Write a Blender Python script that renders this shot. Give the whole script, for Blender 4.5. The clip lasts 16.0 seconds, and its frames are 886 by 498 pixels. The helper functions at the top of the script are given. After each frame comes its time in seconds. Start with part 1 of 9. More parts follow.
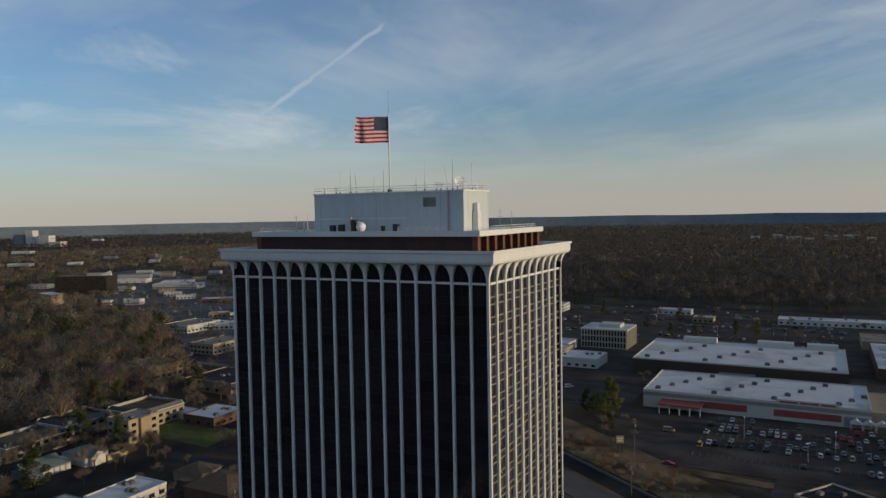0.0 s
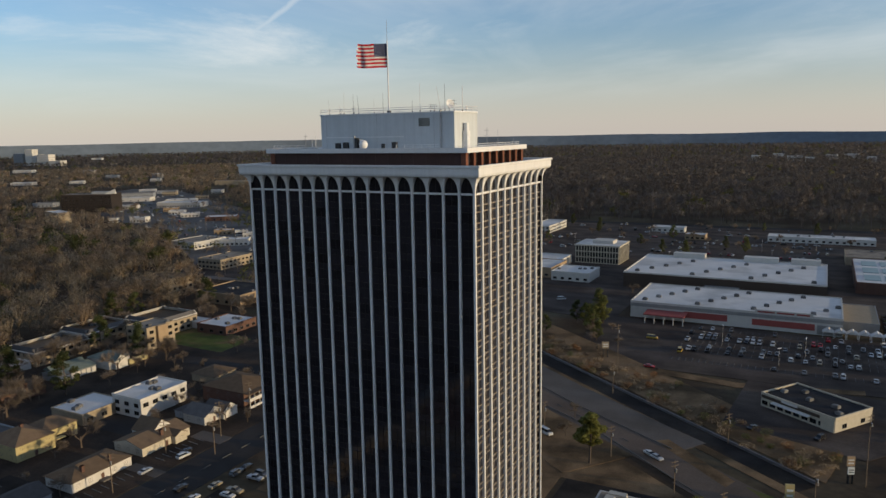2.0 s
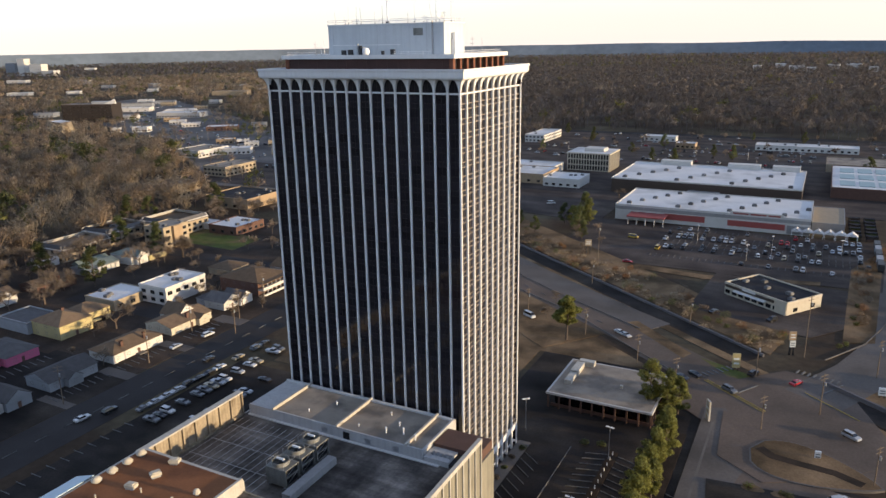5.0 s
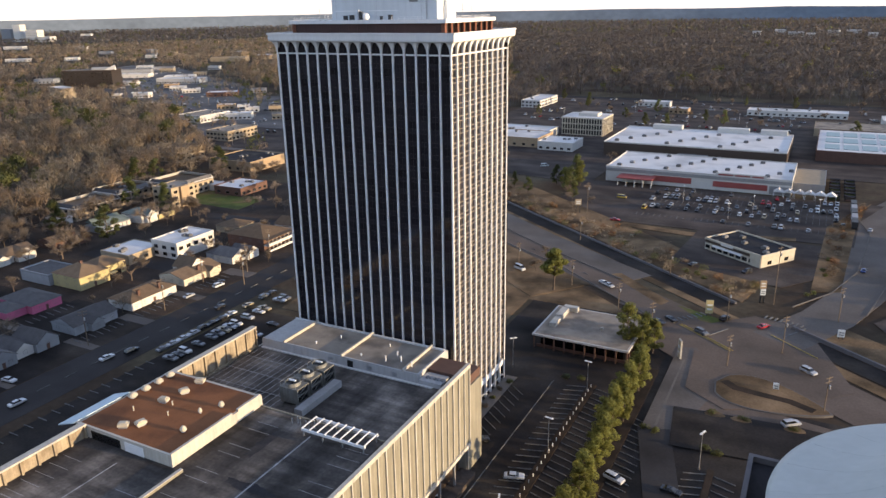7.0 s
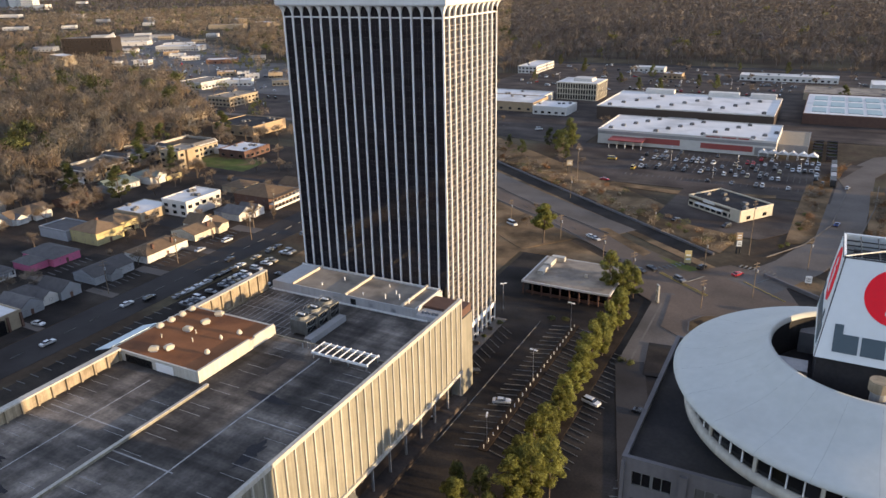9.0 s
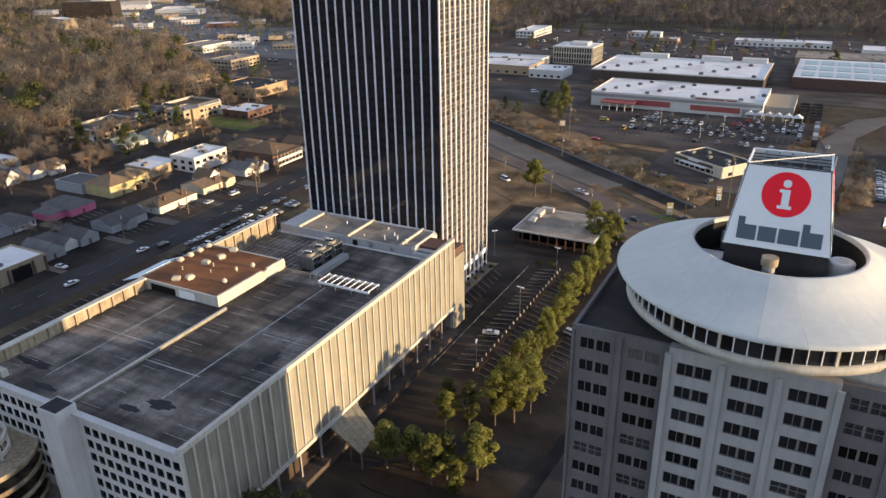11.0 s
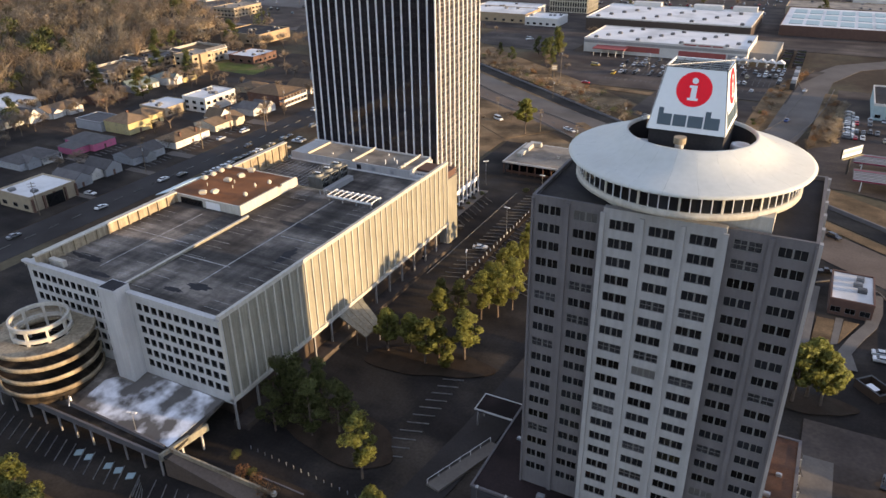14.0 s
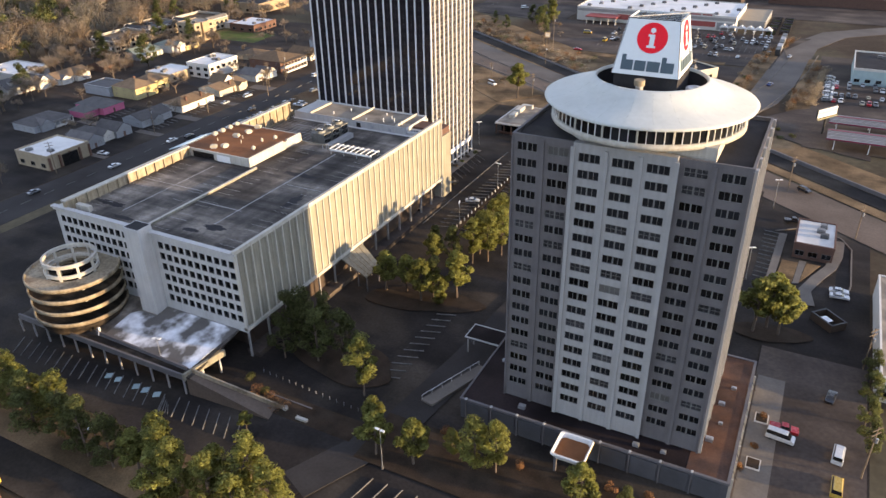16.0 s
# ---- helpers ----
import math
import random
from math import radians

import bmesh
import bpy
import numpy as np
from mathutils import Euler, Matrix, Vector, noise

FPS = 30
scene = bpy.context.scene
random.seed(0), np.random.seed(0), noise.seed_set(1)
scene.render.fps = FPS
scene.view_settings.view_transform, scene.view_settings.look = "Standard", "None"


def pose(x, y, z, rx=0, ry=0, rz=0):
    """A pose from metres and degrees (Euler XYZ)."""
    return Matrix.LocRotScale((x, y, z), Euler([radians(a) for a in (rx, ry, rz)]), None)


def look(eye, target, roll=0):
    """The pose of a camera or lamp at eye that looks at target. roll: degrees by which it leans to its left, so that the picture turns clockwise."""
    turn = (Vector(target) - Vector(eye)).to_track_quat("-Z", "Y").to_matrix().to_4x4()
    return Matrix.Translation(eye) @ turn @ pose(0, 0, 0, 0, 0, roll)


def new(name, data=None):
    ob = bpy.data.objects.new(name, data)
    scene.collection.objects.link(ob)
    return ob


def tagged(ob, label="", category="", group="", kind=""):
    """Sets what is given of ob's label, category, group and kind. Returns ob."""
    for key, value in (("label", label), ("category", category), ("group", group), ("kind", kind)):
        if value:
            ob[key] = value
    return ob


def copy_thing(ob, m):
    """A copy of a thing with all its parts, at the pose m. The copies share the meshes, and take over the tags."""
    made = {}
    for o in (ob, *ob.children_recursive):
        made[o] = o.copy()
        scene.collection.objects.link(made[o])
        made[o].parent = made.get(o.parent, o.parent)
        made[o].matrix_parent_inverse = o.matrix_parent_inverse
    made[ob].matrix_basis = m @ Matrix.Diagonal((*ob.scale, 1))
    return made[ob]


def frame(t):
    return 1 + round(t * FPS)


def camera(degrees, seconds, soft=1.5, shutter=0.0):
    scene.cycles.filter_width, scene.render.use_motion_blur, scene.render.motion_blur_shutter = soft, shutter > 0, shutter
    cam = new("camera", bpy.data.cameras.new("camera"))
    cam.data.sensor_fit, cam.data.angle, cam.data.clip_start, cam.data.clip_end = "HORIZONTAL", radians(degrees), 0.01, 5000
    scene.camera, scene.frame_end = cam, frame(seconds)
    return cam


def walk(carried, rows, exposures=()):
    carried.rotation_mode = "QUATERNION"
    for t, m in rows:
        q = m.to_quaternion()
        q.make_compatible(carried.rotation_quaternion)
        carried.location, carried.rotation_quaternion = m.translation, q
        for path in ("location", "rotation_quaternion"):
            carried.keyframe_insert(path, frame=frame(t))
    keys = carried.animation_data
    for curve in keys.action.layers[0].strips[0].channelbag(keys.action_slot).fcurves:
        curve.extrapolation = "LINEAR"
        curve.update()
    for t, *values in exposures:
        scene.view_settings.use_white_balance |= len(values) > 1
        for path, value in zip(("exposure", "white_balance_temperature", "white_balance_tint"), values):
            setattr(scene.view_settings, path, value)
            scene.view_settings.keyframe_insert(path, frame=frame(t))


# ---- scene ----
cam = camera(62.6, 16.0)
PATH = [
    (0, (-5.228, 1.975, 102.91), (-6.153, 3.746, 102.813), -1.0),
    (0.5, (-2.993, -1.35, 102.911), (-3.919, 0.417, 102.759), -1.0),
    (1, (-0.798, -4.73, 102.913), (-1.723, -2.969, 102.705), -1.0),
    (1.5, (1.349, -8.207, 102.92), (0.428, -6.452, 102.657), -1.1),
    (2, (3.452, -11.716, 102.937), (2.533, -9.969, 102.621), -1.0),
    (2.5, (5.578, -15.219, 102.901), (4.663, -13.478, 102.541), -1.0),
    (3, (7.723, -18.779, 102.856), (6.811, -17.045, 102.454), -1.1),
    (3.5, (9.895, -22.411, 102.81), (8.987, -20.685, 102.368), -1.2),
    (4, (12.126, -26.157, 102.771), (11.222, -24.439, 102.289), -1.1),
    (6.5, (23.959, -45.526, 102.884), (23.073, -43.841, 102.269), -1.0),
    (7, (26.317, -49.276, 102.913), (25.434, -47.596, 102.282), -1.0),
    (7.5, (28.691, -53.003, 102.921), (27.811, -51.329, 102.272), -1.2),
    (8, (31.06, -56.768, 102.93), (30.182, -55.1, 102.261), -1.3),
    (8.5, (33.395, -60.622, 102.925), (32.52, -58.96, 102.237), -1.3),
    (9, (35.736, -64.49, 102.902), (34.866, -62.835, 102.193), -1.2),
    (11.5, (47.512, -83.844, 102.486), (46.66, -82.224, 101.679), -1.0),
    (12, (49.81, -87.673, 102.467), (48.961, -86.061, 101.641), -1.0),
    (12.5, (52.149, -91.573, 102.511), (51.304, -89.969, 101.667), -1.0),
    (13, (54.45, -95.337, 102.541), (53.608, -93.74, 101.679), -1.0),
    (13.5, (56.716, -99.172, 102.631), (55.879, -97.582, 101.752), -1.0),
    (14, (58.922, -102.953, 102.726), (58.089, -101.371, 101.83), -0.9),
    (14.5, (61.218, -106.695, 102.872), (60.39, -105.12, 101.959), -1.0),
    (15, (63.513, -110.372, 103.02), (62.688, -108.805, 102.09), -1.0),
    (15.5, (65.767, -114.014, 103.145), (64.946, -112.454, 102.202), -1.0),
    (16, (67.998, -117.725, 103.225), (67.182, -116.17, 102.268), -1.0),
]
EXPOSURES = [(0, -0.72, 6850, 15), (0.5, -0.66, 6950, 16), (1.5, -0.48, 7050, 17), (2.5, -0.12, 7100, 19), (3.5, 0.20, 7100, 20), (4.2, 0.42, 7100, 21), (6.5, 0.88, 7150, 25), (8.0, 1.00, 7350, 25), (9.0, 1.08, 7600, 25), (11.5, 1.10, 7850, 25), (13.5, 1.18, 7950, 26), (16.0, 1.53, 7900, 26)]
walk(cam, [(t, look(eye, target, roll)) for t, eye, target, roll in PATH], EXPOSURES)

# ---- world, sun and sky ----
SUN_ELEV, SUN_AZ = 5.5, 7.5      # degrees above the horizon; from +x towards +y
sun_way = Vector((math.cos(radians(SUN_ELEV)) * math.cos(radians(SUN_AZ)), math.cos(radians(SUN_ELEV)) * math.sin(radians(SUN_AZ)), math.sin(radians(SUN_ELEV))))
world = bpy.data.worlds.new("sky")
scene.world = world
world.use_nodes = True
wt = world.node_tree
wt.nodes.clear()


def wnode(kind, **inputs):
    n = wt.nodes.new(kind)
    for k, v in inputs.items():
        n.inputs[k].default_value = v
    return n


sky = wt.nodes.new("ShaderNodeTexSky")
sky.sky_type, sky.sun_disc = "NISHITA", False
sky.sun_elevation, sky.sun_rotation = radians(SUN_ELEV + 3.0), radians(90 - SUN_AZ)
sky.altitude, sky.air_density, sky.dust_density, sky.ozone_density = 100, 1.0, 0.25, 4.0
coord = wt.nodes.new("ShaderNodeTexCoord")


def wmath(op, a, b=0.0, c=0.0):
    n = wt.nodes.new("ShaderNodeMath")
    n.operation, n.use_clamp = op, False
    for i, v in enumerate((a, b, c)):
        if isinstance(v, (int, float)):
            n.inputs[i].default_value = v
        else:
            wt.links.new(v, n.inputs[i])
    return n.outputs[0]


def wdot(way):
    n = wt.nodes.new("ShaderNodeVectorMath")
    n.operation = "DOT_PRODUCT"
    wt.links.new(coord.outputs["Generated"], n.inputs[0])
    n.inputs[1].default_value = way
    return n.outputs["Value"]


def wrange(v, a, b, c=0.0, d=1.0):
    n = wt.nodes.new("ShaderNodeMapRange")
    n.interpolation_type = "SMOOTHSTEP"
    wt.links.new(v, n.inputs["Value"])
    for k, x in zip(("From Min", "From Max", "To Min", "To Max"), (a, b, c, d)):
        n.inputs[k].default_value = x
    return n.outputs["Result"]


def wnoise(scale, stretch, detail, rough, turn=0.0):
    m = wt.nodes.new("ShaderNodeMapping")
    m.inputs["Scale"].default_value = stretch
    m.inputs["Rotation"].default_value = (0, radians(turn), radians(25))
    n = wt.nodes.new("ShaderNodeTexNoise")
    n.inputs["Scale"].default_value, n.inputs["Detail"].default_value, n.inputs["Roughness"].default_value = scale, detail, rough
    n.inputs["Distortion"].default_value = 0.6
    wt.links.new(coord.outputs["Generated"], m.inputs["Vector"])
    wt.links.new(m.outputs["Vector"], n.inputs["Vector"])
    return n.outputs["Fac"]


height = wdot((0, 0, 1))
wisps = wmath("MULTIPLY", wrange(wnoise(2.2, (1.0, 1.0, 3.4), 7, 0.62, 12), 0.42, 0.78), wrange(wnoise(0.9, (1, 1, 2.0), 2, 0.5), 0.36, 0.62))
veil = wmath("MULTIPLY", wrange(wnoise(1.3, (1.0, 1.0, 4.5), 5, 0.6, -8), 0.40, 0.75), 0.55)
high = wmath("MULTIPLY", wmath("MULTIPLY", wrange(height, 0.06, 0.22), wrange(height, 0.40, 0.70, 1.0, 0.0)), wrange(wnoise(1.6, (1, 1, 3.2), 6, 0.6), 0.38, 0.72, 0.10, 0.62))
cloud = wmath("MULTIPLY", wmath("MAXIMUM", wmath("MAXIMUM", wisps, veil), high), wrange(height, 0.015, 0.10))

# One long contrail: a thin band along a great circle, between two ends.
ca, cb = Vector((-0.698, 0.710, 0.093)).normalized(), Vector((-0.497, 0.829, 0.258)).normalized()
across, mid = ca.cross(cb).normalized(), (ca + cb).normalized()
along = across.cross(mid).normalized()
fray = wmath("MULTIPLY", wmath("SUBTRACT", wnoise(28, (1, 1, 1), 3, 0.6), 0.5), 0.010)
off = wmath("ABSOLUTE", wmath("ADD", wdot(across), fray))
trail = wmath("MULTIPLY", wrange(off, 0.0, 0.0075, 1.0, 0.0), wrange(wmath("ABSOLUTE", wdot(along)), 0.115, 0.14, 1.0, 0.0))
trail = wmath("MULTIPLY", wmath("MULTIPLY", trail, wrange(wdot(mid), 0.5, 0.8)), 0.55)

haze = wmath("MULTIPLY", wrange(height, -0.02, 0.16, 1.0, 0.0), 0.72)
hazemix = wt.nodes.new("ShaderNodeMix")
hazemix.data_type = "RGBA"
wt.links.new(haze, hazemix.inputs["Factor"])
lift = wt.nodes.new("ShaderNodeVectorMath")
lift.operation = "SCALE"
lift.inputs["Scale"].default_value = 1.45
wt.links.new(sky.outputs["Color"], lift.inputs[0])
wt.links.new(lift.outputs["Vector"], hazemix.inputs["A"])
hazemix.inputs["B"].default_value = (4.8, 4.85, 4.8, 1)

skymix = wt.nodes.new("ShaderNodeMix")
skymix.data_type = "RGBA"
wt.links.new(wmath("MINIMUM", wmath("MULTIPLY", wmath("MAXIMUM", cloud, trail), 0.75), 1.0), skymix.inputs["Factor"])
wt.links.new(hazemix.outputs["Result"], skymix.inputs["A"])
CLOUD = (6.6, 7.4, 7.5, 1)
skymix.inputs["B"].default_value = CLOUD
back = wnode("ShaderNodeBackground", Strength=0.15)
wt.links.new(skymix.outputs["Result"], back.inputs["Color"])
wt.links.new(back.outputs["Background"], wt.nodes.new("ShaderNodeOutputWorld").inputs["Surface"])

sun = new("sun", bpy.data.lights.new("sun", "SUN"))
sun.data.energy, sun.data.angle, sun.data.color = 4.2, radians(0.6), (1.0, 0.85, 0.54)
sun.matrix_world = look(sun_way * 200, (0, 0, 0))


# ---- materials ----
def surf(name, base, rough=0.8, metal=0.0, var=0.25, scale=0.3, fine=4.0, bump=0.15, other=None, amount=0.5, each=0.0, streak=0.0, spec=0.3, island=0.0, thin=0.0, smear=None, smear_by=0.35):
    """A worn surface: base colour, broad and fine mottling, stains of another colour, vertical streaks, fine relief."""
    m = bpy.data.materials.new(name)
    m.use_nodes = True
    t = m.node_tree
    b = t.nodes["Principled BSDF"]
    b.inputs["Roughness"].default_value, b.inputs["Metallic"].default_value = rough, metal
    b.inputs["Specular IOR Level"].default_value = spec
    g = t.nodes.new("ShaderNodeNewGeometry")

    def noise_at(s, detail, stretch=None):
        n = t.nodes.new("ShaderNodeTexNoise")
        n.inputs["Scale"].default_value, n.inputs["Detail"].default_value = s, detail
        if stretch:
            k = t.nodes.new("ShaderNodeMapping")
            k.inputs["Scale"].default_value = stretch
            t.links.new(g.outputs["Position"], k.inputs["Vector"])
            t.links.new(k.outputs["Vector"], n.inputs["Vector"])
        else:
            t.links.new(g.outputs["Position"], n.inputs["Vector"])
        return n.outputs["Fac"]

    def ranged(v, lo, hi, c, d):
        n = t.nodes.new("ShaderNodeMapRange")
        t.links.new(v, n.inputs["Value"])
        for k, x in zip(("From Min", "From Max", "To Min", "To Max"), (lo, hi, c, d)):
            n.inputs[k].default_value = x
        return n.outputs["Result"]

    def times(col, f):
        n = t.nodes.new("ShaderNodeMix")
        n.data_type, n.blend_type = "RGBA", "MULTIPLY"
        n.inputs["Factor"].default_value = 1.0
        t.links.new(col, n.inputs["A"])
        t.links.new(f, n.inputs["B"])
        return n.outputs["Result"]

    rgb = t.nodes.new("ShaderNodeRGB")
    rgb.outputs[0].default_value = (*base, 1)
    col = rgb.outputs[0]
    if other:
        n = t.nodes.new("ShaderNodeMix")
        n.data_type = "RGBA"
        t.links.new(ranged(noise_at(scale * 0.55, 6), 0.62 - 0.35 * amount, 0.72 - 0.25 * amount, 0, 1), n.inputs["Factor"])
        t.links.new(col, n.inputs["A"])
        n.inputs["B"].default_value = (*other, 1)
        col = n.outputs["Result"]
    col = times(col, ranged(noise_at(scale, 4), 0.25, 0.75, 1 - var, 1 + var * 0.7))
    f = noise_at(fine, 3)
    col = times(col, ranged(f, 0.25, 0.75, 1 - var * 0.6, 1 + var * 0.5))
    if streak:
        col = times(col, ranged(noise_at(1.0, 4, (1.6, 1.6, 0.07)), 0.35, 0.7, 1.0, 1 - streak))
    if smear:
        for k, st in enumerate(smear):
            col = times(col, ranged(noise_at(1.0, 5, st), 0.32, 0.68, 1 - smear_by, 1 + smear_by * 1.2))
    if each:
        o = t.nodes.new("ShaderNodeObjectInfo")
        col = times(col, ranged(o.outputs["Random"], 0, 1, 1 - each, 1 + each))
    if island:
        col = times(col, ranged(g.outputs["Random Per Island"], 0, 1, 1 - island, 1 + island))
    t.links.new(col, b.inputs["Base Color"])
    t.links.new(ranged(f, 0.2, 0.8, max(rough - 0.1, 0.02), min(rough + 0.1, 1)), b.inputs["Roughness"])
    if bump:
        k = t.nodes.new("ShaderNodeBump")
        k.inputs["Strength"].default_value, k.inputs["Distance"].default_value = bump, 0.05
        t.links.new(f, k.inputs["Height"])
        t.links.new(k.outputs["Normal"], b.inputs["Normal"])
    if thin:
        tr = t.nodes.new("ShaderNodeBsdfTranslucent")
        t.links.new(col, tr.inputs["Color"])
        mx = t.nodes.new("ShaderNodeMixShader")
        mx.inputs["Fac"].default_value = thin
        t.links.new(b.outputs["BSDF"], mx.inputs[1])
        t.links.new(tr.outputs["BSDF"], mx.inputs[2])
        t.links.new(mx.outputs["Shader"], t.nodes["Material Output"].inputs["Surface"])
    return m


def glassy(name, base, rough=0.06, each=0.6, spec=0.6):
    m = surf(name, base, rough, 0.0, 0.3, 0.12, 0.6, 0.0, each=each, spec=spec)
    return m


concrete_paint = surf("painted concrete", (0.50, 0.50, 0.49), 0.7, var=0.10, scale=0.2, fine=2.5, streak=0.10)
column_white = surf("tower column paint", (0.70, 0.69, 0.67), 0.65, var=0.07, scale=0.15, streak=0.08)
tower_glass = glassy("dark tower glass", (0.019, 0.017, 0.021), 0.05, 0.40, 0.42)
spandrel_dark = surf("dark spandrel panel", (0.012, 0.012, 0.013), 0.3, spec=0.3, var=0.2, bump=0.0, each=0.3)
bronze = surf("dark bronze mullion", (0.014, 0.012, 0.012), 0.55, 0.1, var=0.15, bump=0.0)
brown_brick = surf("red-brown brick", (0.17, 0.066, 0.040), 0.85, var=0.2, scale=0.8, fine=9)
# Darker copy of the brick, with the shade of the unlit sides in its colour.
brick_shaded = surf("dark maroon panel", (0.062, 0.032, 0.028), 0.7, var=0.2, scale=0.3, fine=4)
pent_white = surf("white penthouse paint", (0.53, 0.56, 0.565), 0.7, var=0.06, scale=0.1, fine=1.5, streak=0.10, other=(0.50, 0.52, 0.55), amount=0.25)
roof_gravel = surf("pale roof gravel", (0.29, 0.245, 0.195), 0.95, var=0.22, scale=0.25, fine=6, other=(0.18, 0.155, 0.13), amount=0.4, spec=0.06)
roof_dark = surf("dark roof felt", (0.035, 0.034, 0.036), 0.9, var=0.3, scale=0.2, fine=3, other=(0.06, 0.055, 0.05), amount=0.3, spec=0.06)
roof_white = surf("white roof membrane", (0.60, 0.585, 0.56), 0.75, var=0.10, scale=0.08, fine=1.0, other=(0.44, 0.43, 0.41), amount=0.3)
roof_rust = surf("rust-brown roof", (0.23, 0.095, 0.045), 0.9, var=0.18, scale=0.2, fine=3, other=(0.15, 0.065, 0.035), amount=0.35, spec=0.06)
deck_asphalt = surf("worn parking deck", (0.062, 0.055, 0.049), 0.85, var=0.45, scale=0.12, fine=1.6, other=(0.165, 0.142, 0.120), amount=0.46, smear=((0.05, 0.45, 1.0), (0.30, 0.035, 1.0)), smear_by=0.34, spec=0.1)
asphalt = surf("asphalt", (0.029, 0.025, 0.023), 0.9, var=0.40, scale=0.09, fine=1.6, other=(0.050, 0.041, 0.033), amount=0.45, smear=((0.02, 0.12, 1.0),), smear_by=0.22, spec=0.06)
road_grey = surf("worn road", (0.047, 0.043, 0.041), 0.9, var=0.22, scale=0.08, fine=2.0, other=(0.036, 0.032, 0.030), amount=0.4, spec=0.06)
paving = surf("concrete paving", (0.145, 0.128, 0.112), 0.9, var=0.18, scale=0.2, fine=2, spec=0.06)
cream_wall = surf("cream precast panel", (0.255, 0.235, 0.182), 0.85, var=0.16, scale=0.25, fine=2.5, streak=0.35, each=0.08)
cream_light = surf("pale concrete", (0.455, 0.425, 0.365), 0.8, var=0.14, scale=0.3, fine=2.5, streak=0.20)
wing_precast = surf("brown-grey precast concrete", (0.124, 0.115, 0.116), 0.85, var=0.14, scale=0.3, fine=3, streak=0.12)
grey_precast = surf("grey precast concrete", (0.26, 0.25, 0.24), 0.85, var=0.10, scale=0.3, fine=3, streak=0.10)
pale_precast = surf("pale precast concrete", (0.42, 0.415, 0.40), 0.8, var=0.10, scale=0.3, fine=3, streak=0.14)
saucer_white = surf("white saucer roof", (0.435, 0.450, 0.418), 0.65, var=0.10, scale=0.12, fine=1.2, other=(0.41, 0.415, 0.38), amount=0.3, island=0.07)
office_glass = glassy("office window glass", (0.010, 0.011, 0.013), 0.08, 0.7, 0.35)
window_frame_m = surf("dark grey window frame", (0.13, 0.128, 0.122), 0.5, var=0.08, bump=0)
steel = surf("galvanised steel", (0.38, 0.39, 0.40), 0.45, 0.7, var=0.2, scale=1, fine=8)
dark_metal = surf("dark steel", (0.05, 0.05, 0.05), 0.5, 0.5, var=0.2, scale=1, fine=8)
white_metal = surf("white painted metal", (0.70, 0.70, 0.69), 0.45, var=0.08, scale=1)
dead_grass = surf("dead grass", (0.205, 0.132, 0.074), 0.95, var=0.40, scale=0.10, fine=2.2, other=(0.090, 0.060, 0.034), amount=0.5, bump=0.3, spec=0.06)
green_grass = surf("green lawn", (0.085, 0.105, 0.032), 0.95, var=0.3, scale=0.15, fine=2.5, other=(0.13, 0.10, 0.05), amount=0.4, bump=0.3, spec=0.06)
earth = surf("leaf-strewn wood floor", (0.062, 0.043, 0.029), 0.95, var=0.4, scale=0.03, fine=0.4, other=(0.095, 0.078, 0.050), amount=0.5, bump=0.4, spec=0.06)
mulch = surf("brown mulch", (0.046, 0.032, 0.023), 0.95, var=0.4, scale=0.25, fine=3, bump=0.3, other=(0.040, 0.030, 0.022), amount=0.5, spec=0.06)
bark = surf("grey-brown bark", (0.115, 0.085, 0.064), 0.95, var=0.3, scale=1.5, fine=8, bump=0.4)
needles = surf("yellow-green foliage", (0.220, 0.228, 0.066), 0.7, var=0.3, scale=0.35, fine=3, bump=0, each=0.22, island=0.35, spec=0.2, thin=0.5)
needles_dark = surf("dark green foliage", (0.115, 0.130, 0.048), 0.7, var=0.35, scale=0.35, fine=3, bump=0, each=0.25, island=0.4, spec=0.2, thin=0.5)
twigs = surf("bare brown twigs", (0.235, 0.185, 0.140), 0.9, var=0.3, scale=0.06, fine=0.8, bump=0, each=0.2, island=0.3, spec=0.1, thin=0.5)
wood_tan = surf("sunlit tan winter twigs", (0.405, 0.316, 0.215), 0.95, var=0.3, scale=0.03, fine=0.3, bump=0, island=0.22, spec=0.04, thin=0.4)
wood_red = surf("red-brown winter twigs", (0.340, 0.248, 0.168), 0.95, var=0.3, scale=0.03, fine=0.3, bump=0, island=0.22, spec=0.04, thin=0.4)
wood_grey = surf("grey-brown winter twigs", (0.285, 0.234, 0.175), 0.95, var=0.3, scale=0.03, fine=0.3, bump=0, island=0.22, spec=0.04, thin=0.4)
# Darker twig colours, in place of weaker light on the woods past the shops.
dim_twigs_grey = surf("dark grey oak twigs", (0.160, 0.144, 0.134), 0.95, var=0.35, scale=0.02, fine=0.2, bump=0, island=0.2, spec=0.04, thin=0.3)
dim_twigs_brown = surf("dark brown oak twigs", (0.168, 0.142, 0.124), 0.95, var=0.35, scale=0.02, fine=0.2, bump=0, island=0.2, spec=0.04, thin=0.3)
dim_twigs_mauve = surf("mauve-grey winter buds and twigs", (0.148, 0.133, 0.130), 0.95, var=0.35, scale=0.02, fine=0.2, bump=0, island=0.2, spec=0.04, thin=0.3)
wood_green = surf("olive evergreen crowns", (0.150, 0.150, 0.055), 0.9, var=0.3, scale=0.05, fine=0.4, bump=0, island=0.3, spec=0.05, thin=0.3)
shrub_orange = surf("rusty dry shrub", (0.22, 0.105, 0.045), 0.9, var=0.3, scale=0.5, fine=4, bump=0, island=0.35)
